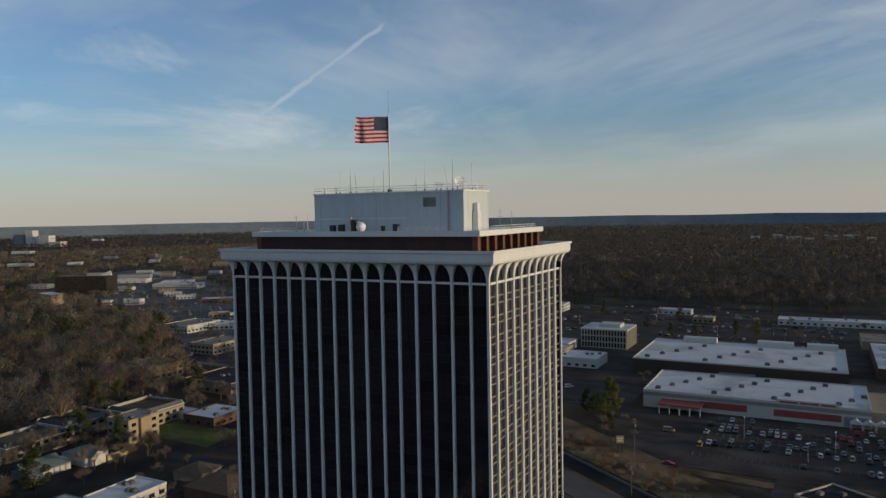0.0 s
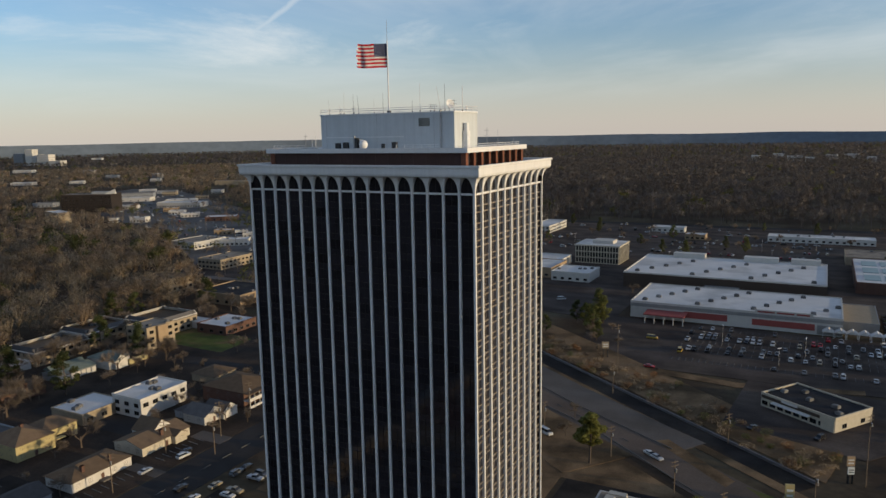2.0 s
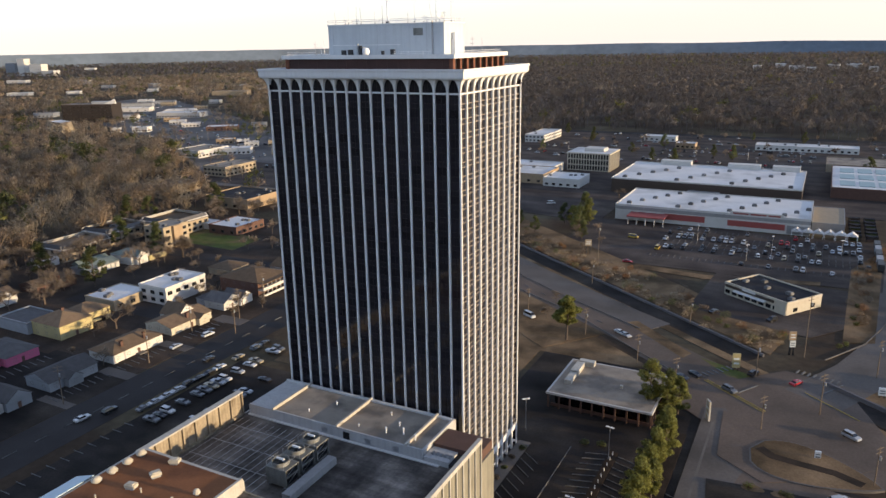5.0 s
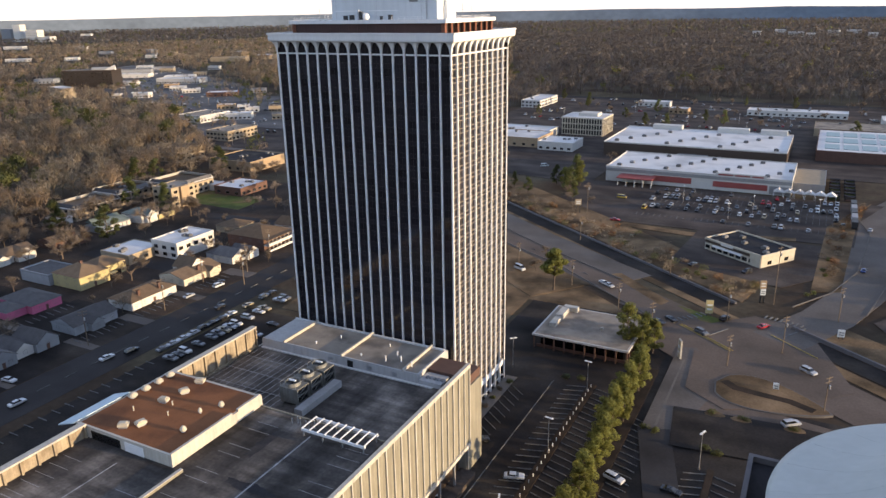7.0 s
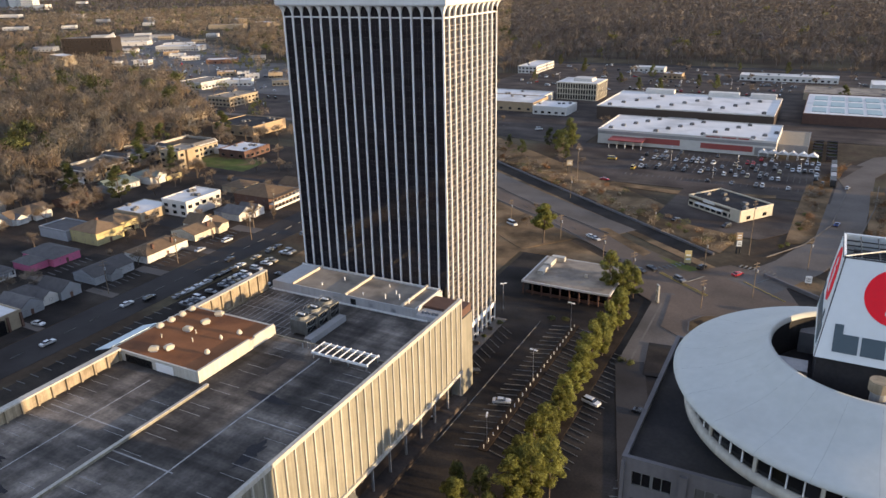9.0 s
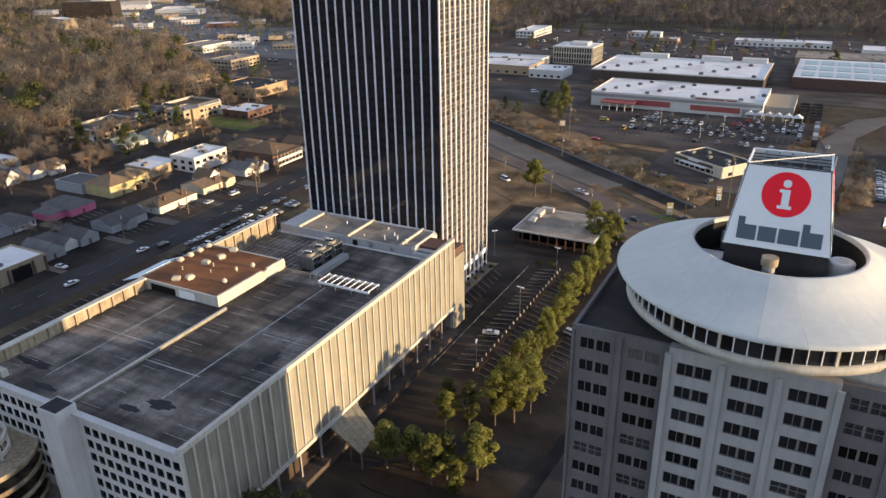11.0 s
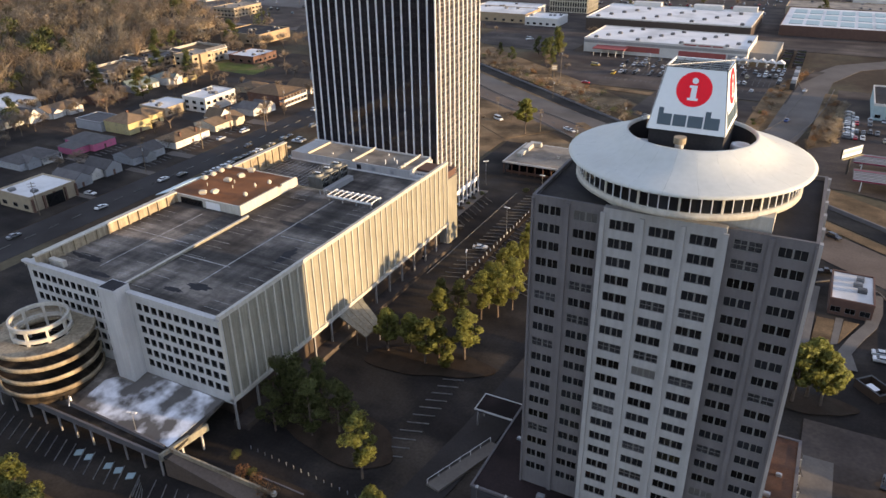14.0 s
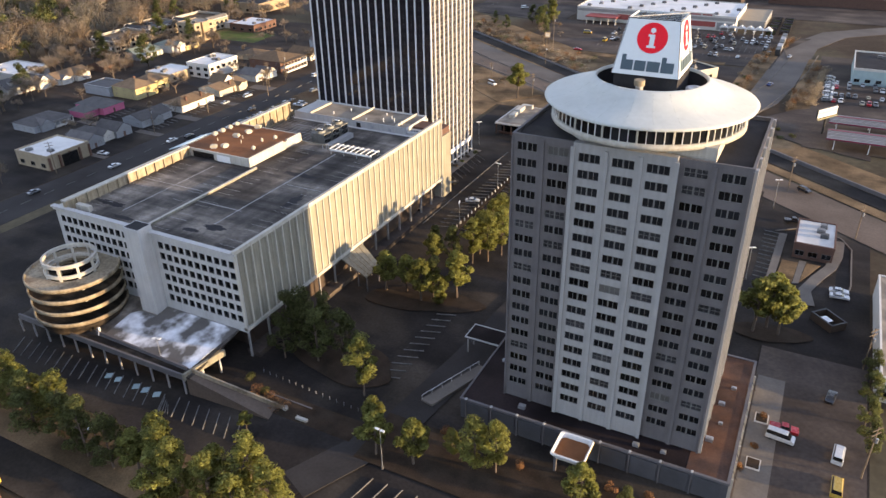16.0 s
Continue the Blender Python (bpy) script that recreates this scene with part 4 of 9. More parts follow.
# Flagpole and flag.
FX, FY = -71.5, 109.5
pole = thing("flagpole", "tall white flagpole on the plant room roof", "flagpole", at=(FX, FY, zt))
part("pole", Geo().tube((FX, FY, zt), (FX, FY, 120.2), 0.14, 0.10, 10), white_metal, pole)
part("spike", Geo().tube((FX, FY, 120.2), (FX, FY, 124.0), 0.05, 0.02, 6), steel, pole)
part("foot", Geo().cyl(FX, FY, 0.4, zt, zt + 0.5, 10), dark_metal, pole)
flag_red = surf("red flag cloth", (0.62, 0.035, 0.055), 0.85, var=0.1, scale=2, bump=0, thin=0.4)
flag_white = surf("white flag cloth", (0.76, 0.74, 0.72), 0.85, var=0.06, scale=2, bump=0, thin=0.4)
flag_blue = surf("navy flag cloth", (0.085, 0.095, 0.165), 0.85, var=0.1, scale=2, bump=0, thin=0.4)
flag = thing("flag", "red and white striped flag with a starred blue canton, flying", "flag", at=(FX - 0.12, FY, 117.5))
FW, FHT, Z0 = 5.5, 4.4, 115.3


def cloth(u, v):
    """u from the pole to the free end, v up."""
    x = FX - 0.12 - FW * u * 0.80
    y = FY + 0.10 - 4.1 * u + u * (0.42 * math.sin(u * 8.5 + v * 0.8) + 0.16 * math.sin(u * 17 - v * 2))
    return Vector((x, y, Z0 + FHT * v - 0.20 * u + 0.10 * math.sin(u * 7 + 0.5) * u))


def patch(u0, u1, v0, v1, nu, nv, lift=0.0):
    g = Geo()
    v = []
    for s in (-0.012 - lift, 0.012 + lift):
        v += [cloth(u0 + (u1 - u0) * i / nu, v0 + (v1 - v0) * j / nv) + Vector((0, s, 0)) for j in range(nv + 1) for i in range(nu + 1)]
    n = (nu + 1) * (nv + 1)
    f = []
    for j in range(nv):
        for i in range(nu):
            q = (j * (nu + 1) + i, j * (nu + 1) + i + 1, (j + 1) * (nu + 1) + i + 1, (j + 1) * (nu + 1) + i)
            f += [q, tuple(n + k for k in q[::-1])]
    return g.add(v, f)


rnd = random.Random(3)
for k in range(13):
    u0 = 0.40 if k >= 6 else 0.0
    part("stripe", patch(u0, 1.0 - 0.05 * rnd.random(), k / 13, (k + 1) / 13, 26, 1), flag_red if k % 2 == 0 else flag_white, flag, smooth=True)
canton = part("canton", patch(0.0, 0.40, 6 / 13, 1.0, 10, 5), flag_blue, flag, "navy canton", smooth=True)
g = Geo()
for r in range(9):
    for c in range(6 if r % 2 == 0 else 5):
        u, v = 0.40 * ((c + (0.5 if r % 2 == 0 else 1.0)) / 6.0), 6 / 13 + 7 / 13 * (r + 0.7) / 9.4
        p = cloth(u, v)
        for s in (-0.03, 0.03):
            pts = []
            for k in range(10):
                rr = 0.085 if k % 2 == 0 else 0.036
                pts.append((p.x + rr * math.sin(0.62832 * k), p.y + s, p.z + rr * math.cos(0.62832 * k)))
            g.add(pts, [tuple(range(10))])
part("stars", g, flag_white, canton, "rows of white stars")


# ---- walls with real window openings ----
def window_mesh(name, w, h, panes, frame_mat, glass_mat, deep=0.22, bars=0):
    """A framed window set back in its opening; outer wall plane at y = 0, centre at the origin."""
    g = Geo()
    t = 0.06
    g.box(-w / 2, 0.02, -h / 2, w / 2, deep, -h / 2 + t).box(-w / 2, 0.02, h / 2 - t, w / 2, deep, h / 2)
    g.box(-w / 2, 0.02, -h / 2 + t, -w / 2 + t, deep, h / 2 - t).box(w / 2 - t, 0.02, -h / 2 + t, w / 2, deep, h / 2 - t)
    for k in range(1, panes):
        x = -w / 2 + w * k / panes
        thick = 0.13 if panes == 4 and k == 2 else 0.035
        g.box(x - thick, 0.06, -h / 2 + t, x + thick, deep, h / 2 - t)
    for k in range(bars):
        z = -h / 2 + h * (k + 1) / (bars + 1)
        g.box(-w / 2 + t, 0.08, z - 0.03, w / 2 - t, deep, z + 0.03)
    nf = len(g.f)
    g.add([(-w / 2, deep - 0.03, -h / 2), (w / 2, deep - 0.03, -h / 2), (w / 2, deep - 0.03, h / 2), (-w / 2, deep - 0.03, h / 2)], [(0, 1, 2, 3)])
    me = g.mesh(name)
    me.materials.append(frame_mat)
    me.materials.append(glass_mat)
    me.polygons[nf].material_index = 1
    return me


pick = random.Random(17)


def facade(parent, m, x0, x1, z0, z1, centres, rows, ww, wh, wall_mat, win, label="", thick=0.35, name="wall"):
    """A wall in the local plane y = 0 (outside at -y), cut by a grid of openings, each holding a window."""
    g = Geo()
    rows = sorted(rows)
    zs = [z0] + [z for r in rows for z in (r - wh / 2, r + wh / 2)] + [z1]
    for k in range(0, len(zs), 2):
        if zs[k + 1] - zs[k] > 0.01:
            g.box(x0, 0, zs[k], x1, thick, zs[k + 1])
    xs = [x0] + [x for c in sorted(centres) for x in (c - ww / 2, c + ww / 2)] + [x1]
    for r in rows:
        for k in range(0, len(xs), 2):
            g.box(xs[k], 0, r - wh / 2, xs[k + 1], thick, r + wh / 2)
    g.v = [tuple(m @ Vector(p)) for p in g.v]
    ob = part(name, g, wall_mat, parent, label)
    for r in rows:
        for c in centres:
            one = win if not isinstance(win, tuple) else pick.choice(win)
            piece("window", one, parent, m @ pose(c, 0, r))
    return ob


# ---- the long parking and office building ----
GX0, GX1, GY0, GY1 = -93.8, -35.85, -16.55, 80.95
DECK, PAR, BOT = 26.8, 28.35, 8.3
garage = thing("parking_building", "long cream concrete building with a parking deck on its roof", "parking building", at=((GX0 + GX1) / 2, (GY0 + GY1) / 2, 0))
NZ, STEP = 22.0, 48.7      # the sunken deck at the tower's end, and where it begins
part("core", Geo().box(GX0 + 0.5, GY0 + 0.6, 7.0, GX1 - 0.7, STEP, DECK - 0.4), grey_precast, garage)
part("core", Geo().box(GX0 + 0.5, STEP + 0.002, 7.0, GX1 - 1.05, GY1 - 0.5, NZ - 0.3), grey_precast, garage)
part("parking_deck", Geo().box(GX0 + 0.4, STEP + 0.002, NZ - 0.3, GX1 - 1.05, GY1 - 0.45, NZ), deck_asphalt, garage, "dark brown sunken end of the roof deck")
part("inner_wall", Geo().box(GX1 - 1.04, STEP, NZ - 0.3, GX1 - 0.72, GY1 - 0.45, DECK + 0.58), grey_precast, garage)
part("step_wall", Geo().box(GX0 + 0.5, STEP - 0.3, DECK - 0.02, GX1 - 0.8, STEP + 0.02, DECK + 0.25), cream_wall, garage, "low kerb over the drop to the sunken deck")
part("parking_deck", Geo().box(GX0 + 0.4, GY0 + 0.4, DECK - 0.4, GX1 - 0.5, STEP - 0.001, DECK), deck_asphalt, garage, "dark stained asphalt roof deck")
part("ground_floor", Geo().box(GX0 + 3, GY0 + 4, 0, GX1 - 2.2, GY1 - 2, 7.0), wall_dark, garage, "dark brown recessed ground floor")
part("terrace", Geo().box(GX1 - 2.2, GY0 + 1, 0, GX1 + 1.6, GY1 - 1, 1.4), asphalt_worn, garage, "low brown terrace under the overhang")
NB = 36
BW = (GY1 - GY0) / NB
panel = Geo().box(-BW / 2 + 0.15, 0.34, BOT, BW / 2 - 0.11, 0.7, DECK + 0.6).mesh("panel")
panel.materials.append(cream_wall)
fin = Geo()
fin.loft([[(-0.18, 0.7, z), (-0.16, 0.03, z), (-0.13, 0, z), (0.13, 0, z), (0.16, 0.03, z), (0.18, 0.7, z)] for z in (BOT, DECK + 0.6)])
fin = fin.mesh("fin")
fin.materials.append(cream_light)
for i in range(NB + 1):
    piece("fin", fin, garage, faced(GX1, min(max(GY0 + BW * i, GY0 + 0.13), GY1 - 0.13), "E"))
    if i < NB:
        piece("panel", panel, garage, faced(GX1, GY0 + BW * (i + 0.5), "E"))
part("coping", Geo().box(GX1 - 0.75, GY0 - 0.03, DECK + 0.6, GX1 + 0.06, GY1 + 0.03, PAR), cream_light, garage, "pale parapet beam")
part("sill_beam", Geo().box(GX1 - 1.0, GY0, BOT - 0.9, GX1 + 0.10, GY1, BOT), cream_light, garage)
for i in range(15):
    y = GY0 + 0.6 + (GY1 - GY0 - 1.2) * i / 14
    part("pillar", Geo().box(GX1 - 0.75, y - 0.2, 0, GX1 - 0.3, y + 0.2, BOT - 0.9), grey_precast, garage)
# Other walls.
part("wall", Geo().box(GX0, GY1 - 0.4, 0, GX1 - 1.0, GY1, NZ + 0.3), cream_light, garage)
part("wall", Geo().box(GX0, GY0 + 0.4, 0, GX0 + 0.4, STEP, DECK - 0.05), cream_light, garage)
part("wall", Geo().box(GX0, STEP + 0.002, 0, GX0 + 0.38, GY1 - 0.4, NZ), cream_light, garage)
gwin = window_mesh("window", 1.5, 1.72, 1, dark_metal, office_glass, 0.45)
rows = [24.6 - 2.82 * k for k in range(6)]
facade(garage, pose(0, GY0, 0), -60.95, GX1 - 0.05, 7.0, DECK + 0.7, [-58.6 + 2.12 * k for k in range(11)], rows, 1.5, 1.72, pale_precast, gwin, "pale wall with small square windows", 0.5)
facade(garage, pose(0, GY0, 0), GX0, -65.75, 7.0, DECK + 0.7, [-91.6 + 2.12 * k for k in range(11)], rows, 1.5, 1.72, pale_precast, gwin, "pale wall with small square windows", 0.5)
part("coping", Geo().box(GX0 - 0.5, GY0 - 0.75, DECK + 0.7, GX1 - 0.8, GY0 + 0.5, DECK + 1.15), pale_precast, garage, "projecting pale cornice")
part("soffit_rib", Geo().box(GX0 - 0.3, GY0 - 0.4, DECK + 0.35, GX1 - 0.1, GY0, DECK + 0.7), pale_precast, garage)
stair = part("stair_shaft", Geo().box(-65.75, -20.0, 6.8, -60.95, GY0 + 0.6, 29.3), pale_precast, garage, "blank pale stair shaft")
part("shaft_cap", Geo().box(-65.45, -19.7, 29.3, -61.25, GY0 + 0.3, 29.36), roof_dark, stair)
# Left parapet: a tall precast screen with posts.
part("ledge", Geo().box(GX0 - 0.4, GY0 - 0.3, DECK - 0.05, -90.2, STEP, DECK + 0.45), cream_light, garage)
for y0, y1, sx, foot, top in ((GY0, 25.3, -90.2, DECK, 29.4), (48.8, GY1 - 4, -94.2, NZ, 27.3)):
    part("screen_wall", Geo().box(sx, y0, foot, sx + 0.5, y1, top), ramp_tan, garage, "cream precast screen wall")
    part("screen_cap", Geo().box(sx - 0.5, y0 - 0.05, top, sx + 1.0, y1 + 0.05, top + 0.35), cream_light, garage)
    if foot == NZ:
        part("screen_sill", Geo().box(sx + 0.5, y0, NZ, sx + 0.95, y1, NZ + 0.5), ramp_tan, garage)
    n = int((y1 - y0) / 3.2)
    for k in range(n + 1):
        y = y0 + 0.25 + (y1 - y0 - 0.5) * k / n
        part("post", Geo().box(sx + 0.5, y - 0.2, foot, sx + 0.95, y + 0.2, top), ramp_tan, garage)
part("block", Geo().box(-88.5, -14.5, DECK, -84.0, -13.3, DECK + 1.5), cream_light, garage)
# Low wall between the two deck halves.
part("divider", Geo().box(-65.2, -15.5, DECK, -64.75, 25.3, DECK + 0.55), cream_wall, garage, "low cream dividing wall")
part("divider_cap", Geo().box(-65.3, -15.5, DECK + 0.55, -64.65, 25.3, DECK + 0.66), cream_light, garage)
part("ramp_strip", Geo().box(-67.6, -15.8, DECK, -65.25, 2.0, DECK + 0.012), paving, garage, "pale concrete strip beside the dividing wall")
# Painted lines on the deck.
g = Geo()
LZ = DECK + 0.005
g.box(-51.7, -6, DECK, -51.35, 44, LZ).box(-66, 2.2, DECK, -50.5, 2.5, LZ + 0.001)
for k in range(22):
    y = -13 + 2.7 * k
    if k % 3 != 1:
        g.box(-63.9, y, DECK, -58.8, y + 0.10, LZ)
    if k % 4 != 2:
        g.box(-43.5, y, DECK, -38.4, y + 0.10, LZ)
for k in range(13):
    y = -13 + 2.7 * k
    g.box(-88.6, y, DECK, -83.6, y + 0.10, LZ)
    if k % 2:
        g.box(-71.5, y, DECK, -66.5, y + 0.10, LZ)
g.box(-77.65, -10, DECK, -77.4, 22, LZ).box(-88, 7.2, DECK, -67.8, 7.45, LZ + 0.001).box(-50.5, 20.2, DECK, -38.6, 20.45, LZ + 0.001)
for k in range(13):
    g.box(-92.4 + 1.75 * k, 51, NZ, -92.22 + 1.75 * k, 75.5, NZ + 0.005)
for k in range(4):
    g.box(-92.8, 53.5 + 6.2 * k, NZ, -71.2, 53.7 + 6.2 * k, NZ + 0.007)
tagged(part("line_paint", g, deck_line, garage, "worn white parking lines"), kind="stuff")
rnd = random.Random(21)
for cx, cy, lx, ly in ((-50.2, -7.4, 3.4, 1.3), (-54.5, -10.6, 2.6, 0.8), (-51.5, 27.0, 5.0, 1.2), (-83.5, -8.2, 5.2, 1.1), (-74, -12.8, 3.6, 0.7), (-42.5, 12, 1.4, 4.0), (-58, 38, 1.2, 4.6)):
    ring = []
    for k in range(26):
        a = 6.28319 * k / 26
        q = 0.72 + 0.5 * rnd.random()
        ring.append((cx + lx * q * math.cos(a), cy + ly * q * math.sin(a)))
    tagged(part("stain", Geo().prism(ring, DECK, DECK + 0.004), roof_dark, garage, "dark wet stain"), kind="stuff")

# Roof penthouse with the rust-brown roof.
rp = thing("roof_penthouse", "low cream penthouse with a rust-brown flat roof", "penthouse", at=(-80, 37, DECK))
part("wall", Geo().box(-92.4, 25.4, NZ, -67.3, 49.0, 29.0), cream_light, rp)
part("roof", Geo().box(-91.8, 25.8, 29.0, -67.8, 48.3, 29.08), roof_rust, rp, "rust-brown roof covering")
part("parapet", Geo().box(-67.8, 25.4, 29.0, -67.28, 40.6, 29.5), cream_light, rp)
part("parapet", Geo().box(-67.8, 42.2, 29.0, -67.28, 48.7, 29.5), cream_light, rp)
part("parapet", Geo().box(-92.4, 25.38, 29.0, -67.8, 25.8, 29.3), cream_light, rp)
part("metal_roof_edge", Geo().add([(-97.4, 25.0, 27.6), (-92.4, 25.0, 29.3), (-92.4, 38, 29.3), (-97.4, 38, 27.6), (-97.4, 25.0, 27.4), (-92.4, 25.0, 29.1), (-92.4, 38, 29.1), (-97.4, 38, 27.4)],
     [(0, 1, 2, 3), (7, 6, 5, 4), (0, 4, 5, 1), (3, 2, 6, 7), (0, 3, 7, 4), (1, 5, 6, 2)]), canopy_blue, rp, "pale blue metal side canopy")
part("door", Geo().box(-79.2, 25.3, DECK, -74.4, 25.42, DECK + 1.9), white_metal, rp, "white roller door")
part("opening", Geo().box(-88.2, 25.34, DECK, -80.4, 25.42, DECK + 1.8), spandrel_dark, rp)
rnd = random.Random(8)
for x, y, r in ((-90.2, 36.9, 0.95), (-90.2, 40.2, 0.95), (-90.2, 43.5, 0.95), (-90.2, 46.6, 0.95), (-71.4, 42.0, 0.62), (-71.4, 32.2, 0.62), (-73.4, 38.4, 0.38)):
    v = thing("roof_ventilator", "pale domed roof ventilator on the rust-brown roof" if r > 0.5 else "small pale vent cap on the rust-brown roof", "ventilator", "roof ventilators", at=(x, y, 29.08))
    part("collar", Geo().cyl(x, y, r * 0.62, 29.08, 29.5, 12), steel, v)
    g = Geo().lathe(x, y, [(r * 0.62, 29.42), (r * 1.0, 29.45), (r * 1.04, 29.62), (r * 0.94, 29.66), (r * 0.9, 29.84), (r * 0.78, 29.88), (r * 0.7, 30.08), (r * 0.35, 30.28), (0.02, 30.32)], 14)
    part("hood", g, wall_cream, v)
for x, y, turn in ((-82.4, 47.4, 20), (-82.2, 42.8, 65), (-83.2, 38.4, 10), (-82.8, 28.4, 30), (-80.4, 30.3, 75)):
    v = thing("roof_fan", "pale boxy roof fan on the rust-brown roof", "fan", "rooftop fans", at=(x, y, 29.08))
    part("kerb", Geo().turned(x, y, 1.5, 1.3, 29.08, 29.4, turn), steel, v)
    part("casing", Geo().turned(x, y, 1.9, 1.35, 29.4, 29.95, turn).turned(x, y, 1.3, 0.95, 29.95, 30.15, turn), wall_cream, v)
for x, y in ((-78.4, 35.0), (-80.6, 38.2), (-86.0, 33.4)):
    solo("roof_pipe", Geo().cyl(x, y, 0.12, 29.08, 29.9, 7).cyl(x, y, 0.18, 29.9, 30.0, 7), wall_cream, "short pale pipe on the rust-brown roof", "vent pipe", "penthouse vent pipes")

# Annex roofs against the tower.
AZ, AY0, AY1 = 24.3, 77.7, 91.0
an = thing("roof_annex", "low pale annex with four flat roofs beside the tower", "annex", at=(-66, 84, NZ))
part("wall", Geo().box(-92.4, AY0, NZ, -47.4, AY1, AZ), pale_precast, an)
for k, (x0, x1) in enumerate(((-92.2, -85.6), (-85.2, -68.4), (-68.0, -51.4), (-51.0, -47.6))):
    part("roof", Geo().box(x0, AY0 + 0.3, AZ, x1, AY1 - 0.3, AZ + 0.06), roof_gravel if k else pale_precast, an)
    if k < 3:
        part("kerb", Geo().box(x1 - 0.05, AY0 - 0.1, AZ, x1 + 0.4, AY1 + 0.6, AZ + 0.75), cream_light, an, "sunlit pale kerb between the roofs")
    part("kerb", Geo().box(x0, AY0 - 0.05, AZ, x1 - 0.05, AY0 + 0.3, AZ + 0.25), pale_precast, an)
    part("kerb", Geo().box(x0, AY1 - 0.3, AZ, x1 - 0.05, AY1 + 0.3, AZ + 0.45), concrete_paint, an)
part("kerb", Geo().box(-47.6, AY0 - 0.05, AZ - 0.2, -47.2, AY1 + 0.4, AZ + 0.3), pale_precast, an)
part("flashing", Geo().box(-92.4, AY0 - 0.6, NZ, -43.6, AY0 - 0.02, NZ + 0.25), roof_white, an, "white flashing along the foot")
part("door", Geo().box(-66.6, AY0 - 0.06, NZ, -65.0, AY0 + 0.02, NZ + 1.9), spandrel_dark, an, "dark door opening")
for x in (-60.4, -71.5, -53.6):
    part("louvre", Geo().box(x - 0.7, AY0 - 0.05, NZ + 0.5, x + 0.7, AY0 + 0.02, NZ + 1.7), steel, an)
part("ledge", Geo().box(-47.18, AY0, NZ, -41.6, 82.0, NZ + 1.2), pale_precast, an)
part("low_roof", Geo().box(-47.18, 82.02, NZ - 0.2, -37.0, 88.5, NZ + 1.9), wall_brick, an, "dark red-brown roof corner by the parapet")
part("side_wall", Geo().box(-41.58, AY0, NZ, -37.0, 82.0, NZ + 0.8), roof_dark, an)
part("link", Geo().box(-92.2, 81.0, 0, -48.5, 94.9, NZ + 0.6), pale_precast, an)
part("link_front", Geo().box(-44, 81.0, 0, -36.6, 88.5, NZ - 0.25), cream_wall, an)
for x, y, h in ((-57.5, 80.4, 1.3), (-56.4, 84.0, 1.0), (-54.0, 81.6, 1.4), (-60.5, 87.4, 0.6), (-64.2, 80.2, 0.5), (-74, 86, 0.8), (-78, 81.0, 0.5), (-50.6, 80.6, 1.2)):
    solo("roof_pipe", Geo().cyl(x, y, 0.14, AZ + 0.06, AZ + 0.06 + h, 8).cyl(x, y, 0.22, AZ + 0.06 + h, AZ + 0.18 + h, 8), white_metal, "short white vent pipe on the annex roof", "vent pipe", "annex vent pipes")
for k in range(5):
    x = -46.2 + 0.95 * k
    solo("ledge_box", Geo().box(x, 79.0, NZ + 1.2, x + 0.6, 79.8, NZ + 1.65).box(x + 0.1, 79.1, NZ + 1.65, x + 0.5, 79.7, NZ + 1.75), steel, "small grey air unit on the annex ledge", "air unit", "ledge air units")

# Cooling towers.
for k in range(3):
    y = 59.8 + 4.75 * k
    ct = thing("cooling_tower", "grey louvred cooling tower with a round fan", "cooling tower", "cooling towers", at=(-68.1, y, NZ))
    part("casing", Geo().box(-70.4, y - 1.95, NZ + 0.5, -65.9, y + 1.95, NZ + 4.0), cooling_grey, ct)
    for sy in (-1.95, 1.75):
        part("end_frame", Geo().box(-65.9, y + sy, NZ + 0.5, -65.55, y + sy + 0.2, NZ + 4.0), cooling_grey, ct)
    for j in range(2):
        z = NZ + 0.75 + 1.65 * j
        part("louvre", Geo().box(-65.92, y - 1.7, z, -65.82, y + 1.7, z + 1.4), spandrel_dark, ct, "black louvred opening")
        part("louvre_rail", Geo().box(-65.88, y - 1.75, z + 1.4, -65.58, y + 1.75, z + 1.6), cooling_grey, ct)
        part("brace", Geo().tube((-65.75, y - 1.7, z + 0.05), (-65.75, y + 1.7, z + 1.35), 0.05, n=4), steel, ct)
    for j in range(6):
        part("rib", Geo().box(-70.2 + 0.8 * j, y - 2.02, NZ + 0.6, -70.08 + 0.8 * j, y - 1.95, NZ + 3.9), cooling_grey, ct)
    part("fan_ring", Geo().lathe(-68.3, y, [(1.75, NZ + 4.0), (1.62, NZ + 4.4), (1.72, NZ + 4.8), (1.62, NZ + 4.8), (1.5, NZ + 4.4), (1.55, NZ + 4.1)], 20), cooling_grey, ct, smooth=True)
    g = Geo().cyl(-68.3, y, 0.25, NZ + 4.0, NZ + 4.5, 8)
    for b in range(4):
        g.turned(-68.3 + 0.75 * math.cos(b * 1.571), y + 0.75 * math.sin(b * 1.571), 1.2, 0.3, NZ + 4.3, NZ + 4.36, b * 90)
    part("fan", g, dark_metal, ct)
    part("motor", Geo().box(-69.2, y - 0.2, NZ + 4.85, -67.4, y + 0.2, NZ + 5.1), white_metal, ct, "pale motor housing")
    for px in (-70.2, -66.1):
        part("rail", Geo().tube((px, y - 1.8, NZ + 4.0), (px, y - 1.8, NZ + 5.0), 0.04, n=4).tube((px, y - 1.8, NZ + 5.0), (px, y + 1.8, NZ + 5.0), 0.04, n=4), steel, ct)
    for fx in (-70.0, -66.3):
        part("foot", Geo().box(fx - 0.2, y - 1.8, NZ, fx + 0.2, y + 1.8, NZ + 0.5), steel, ct)
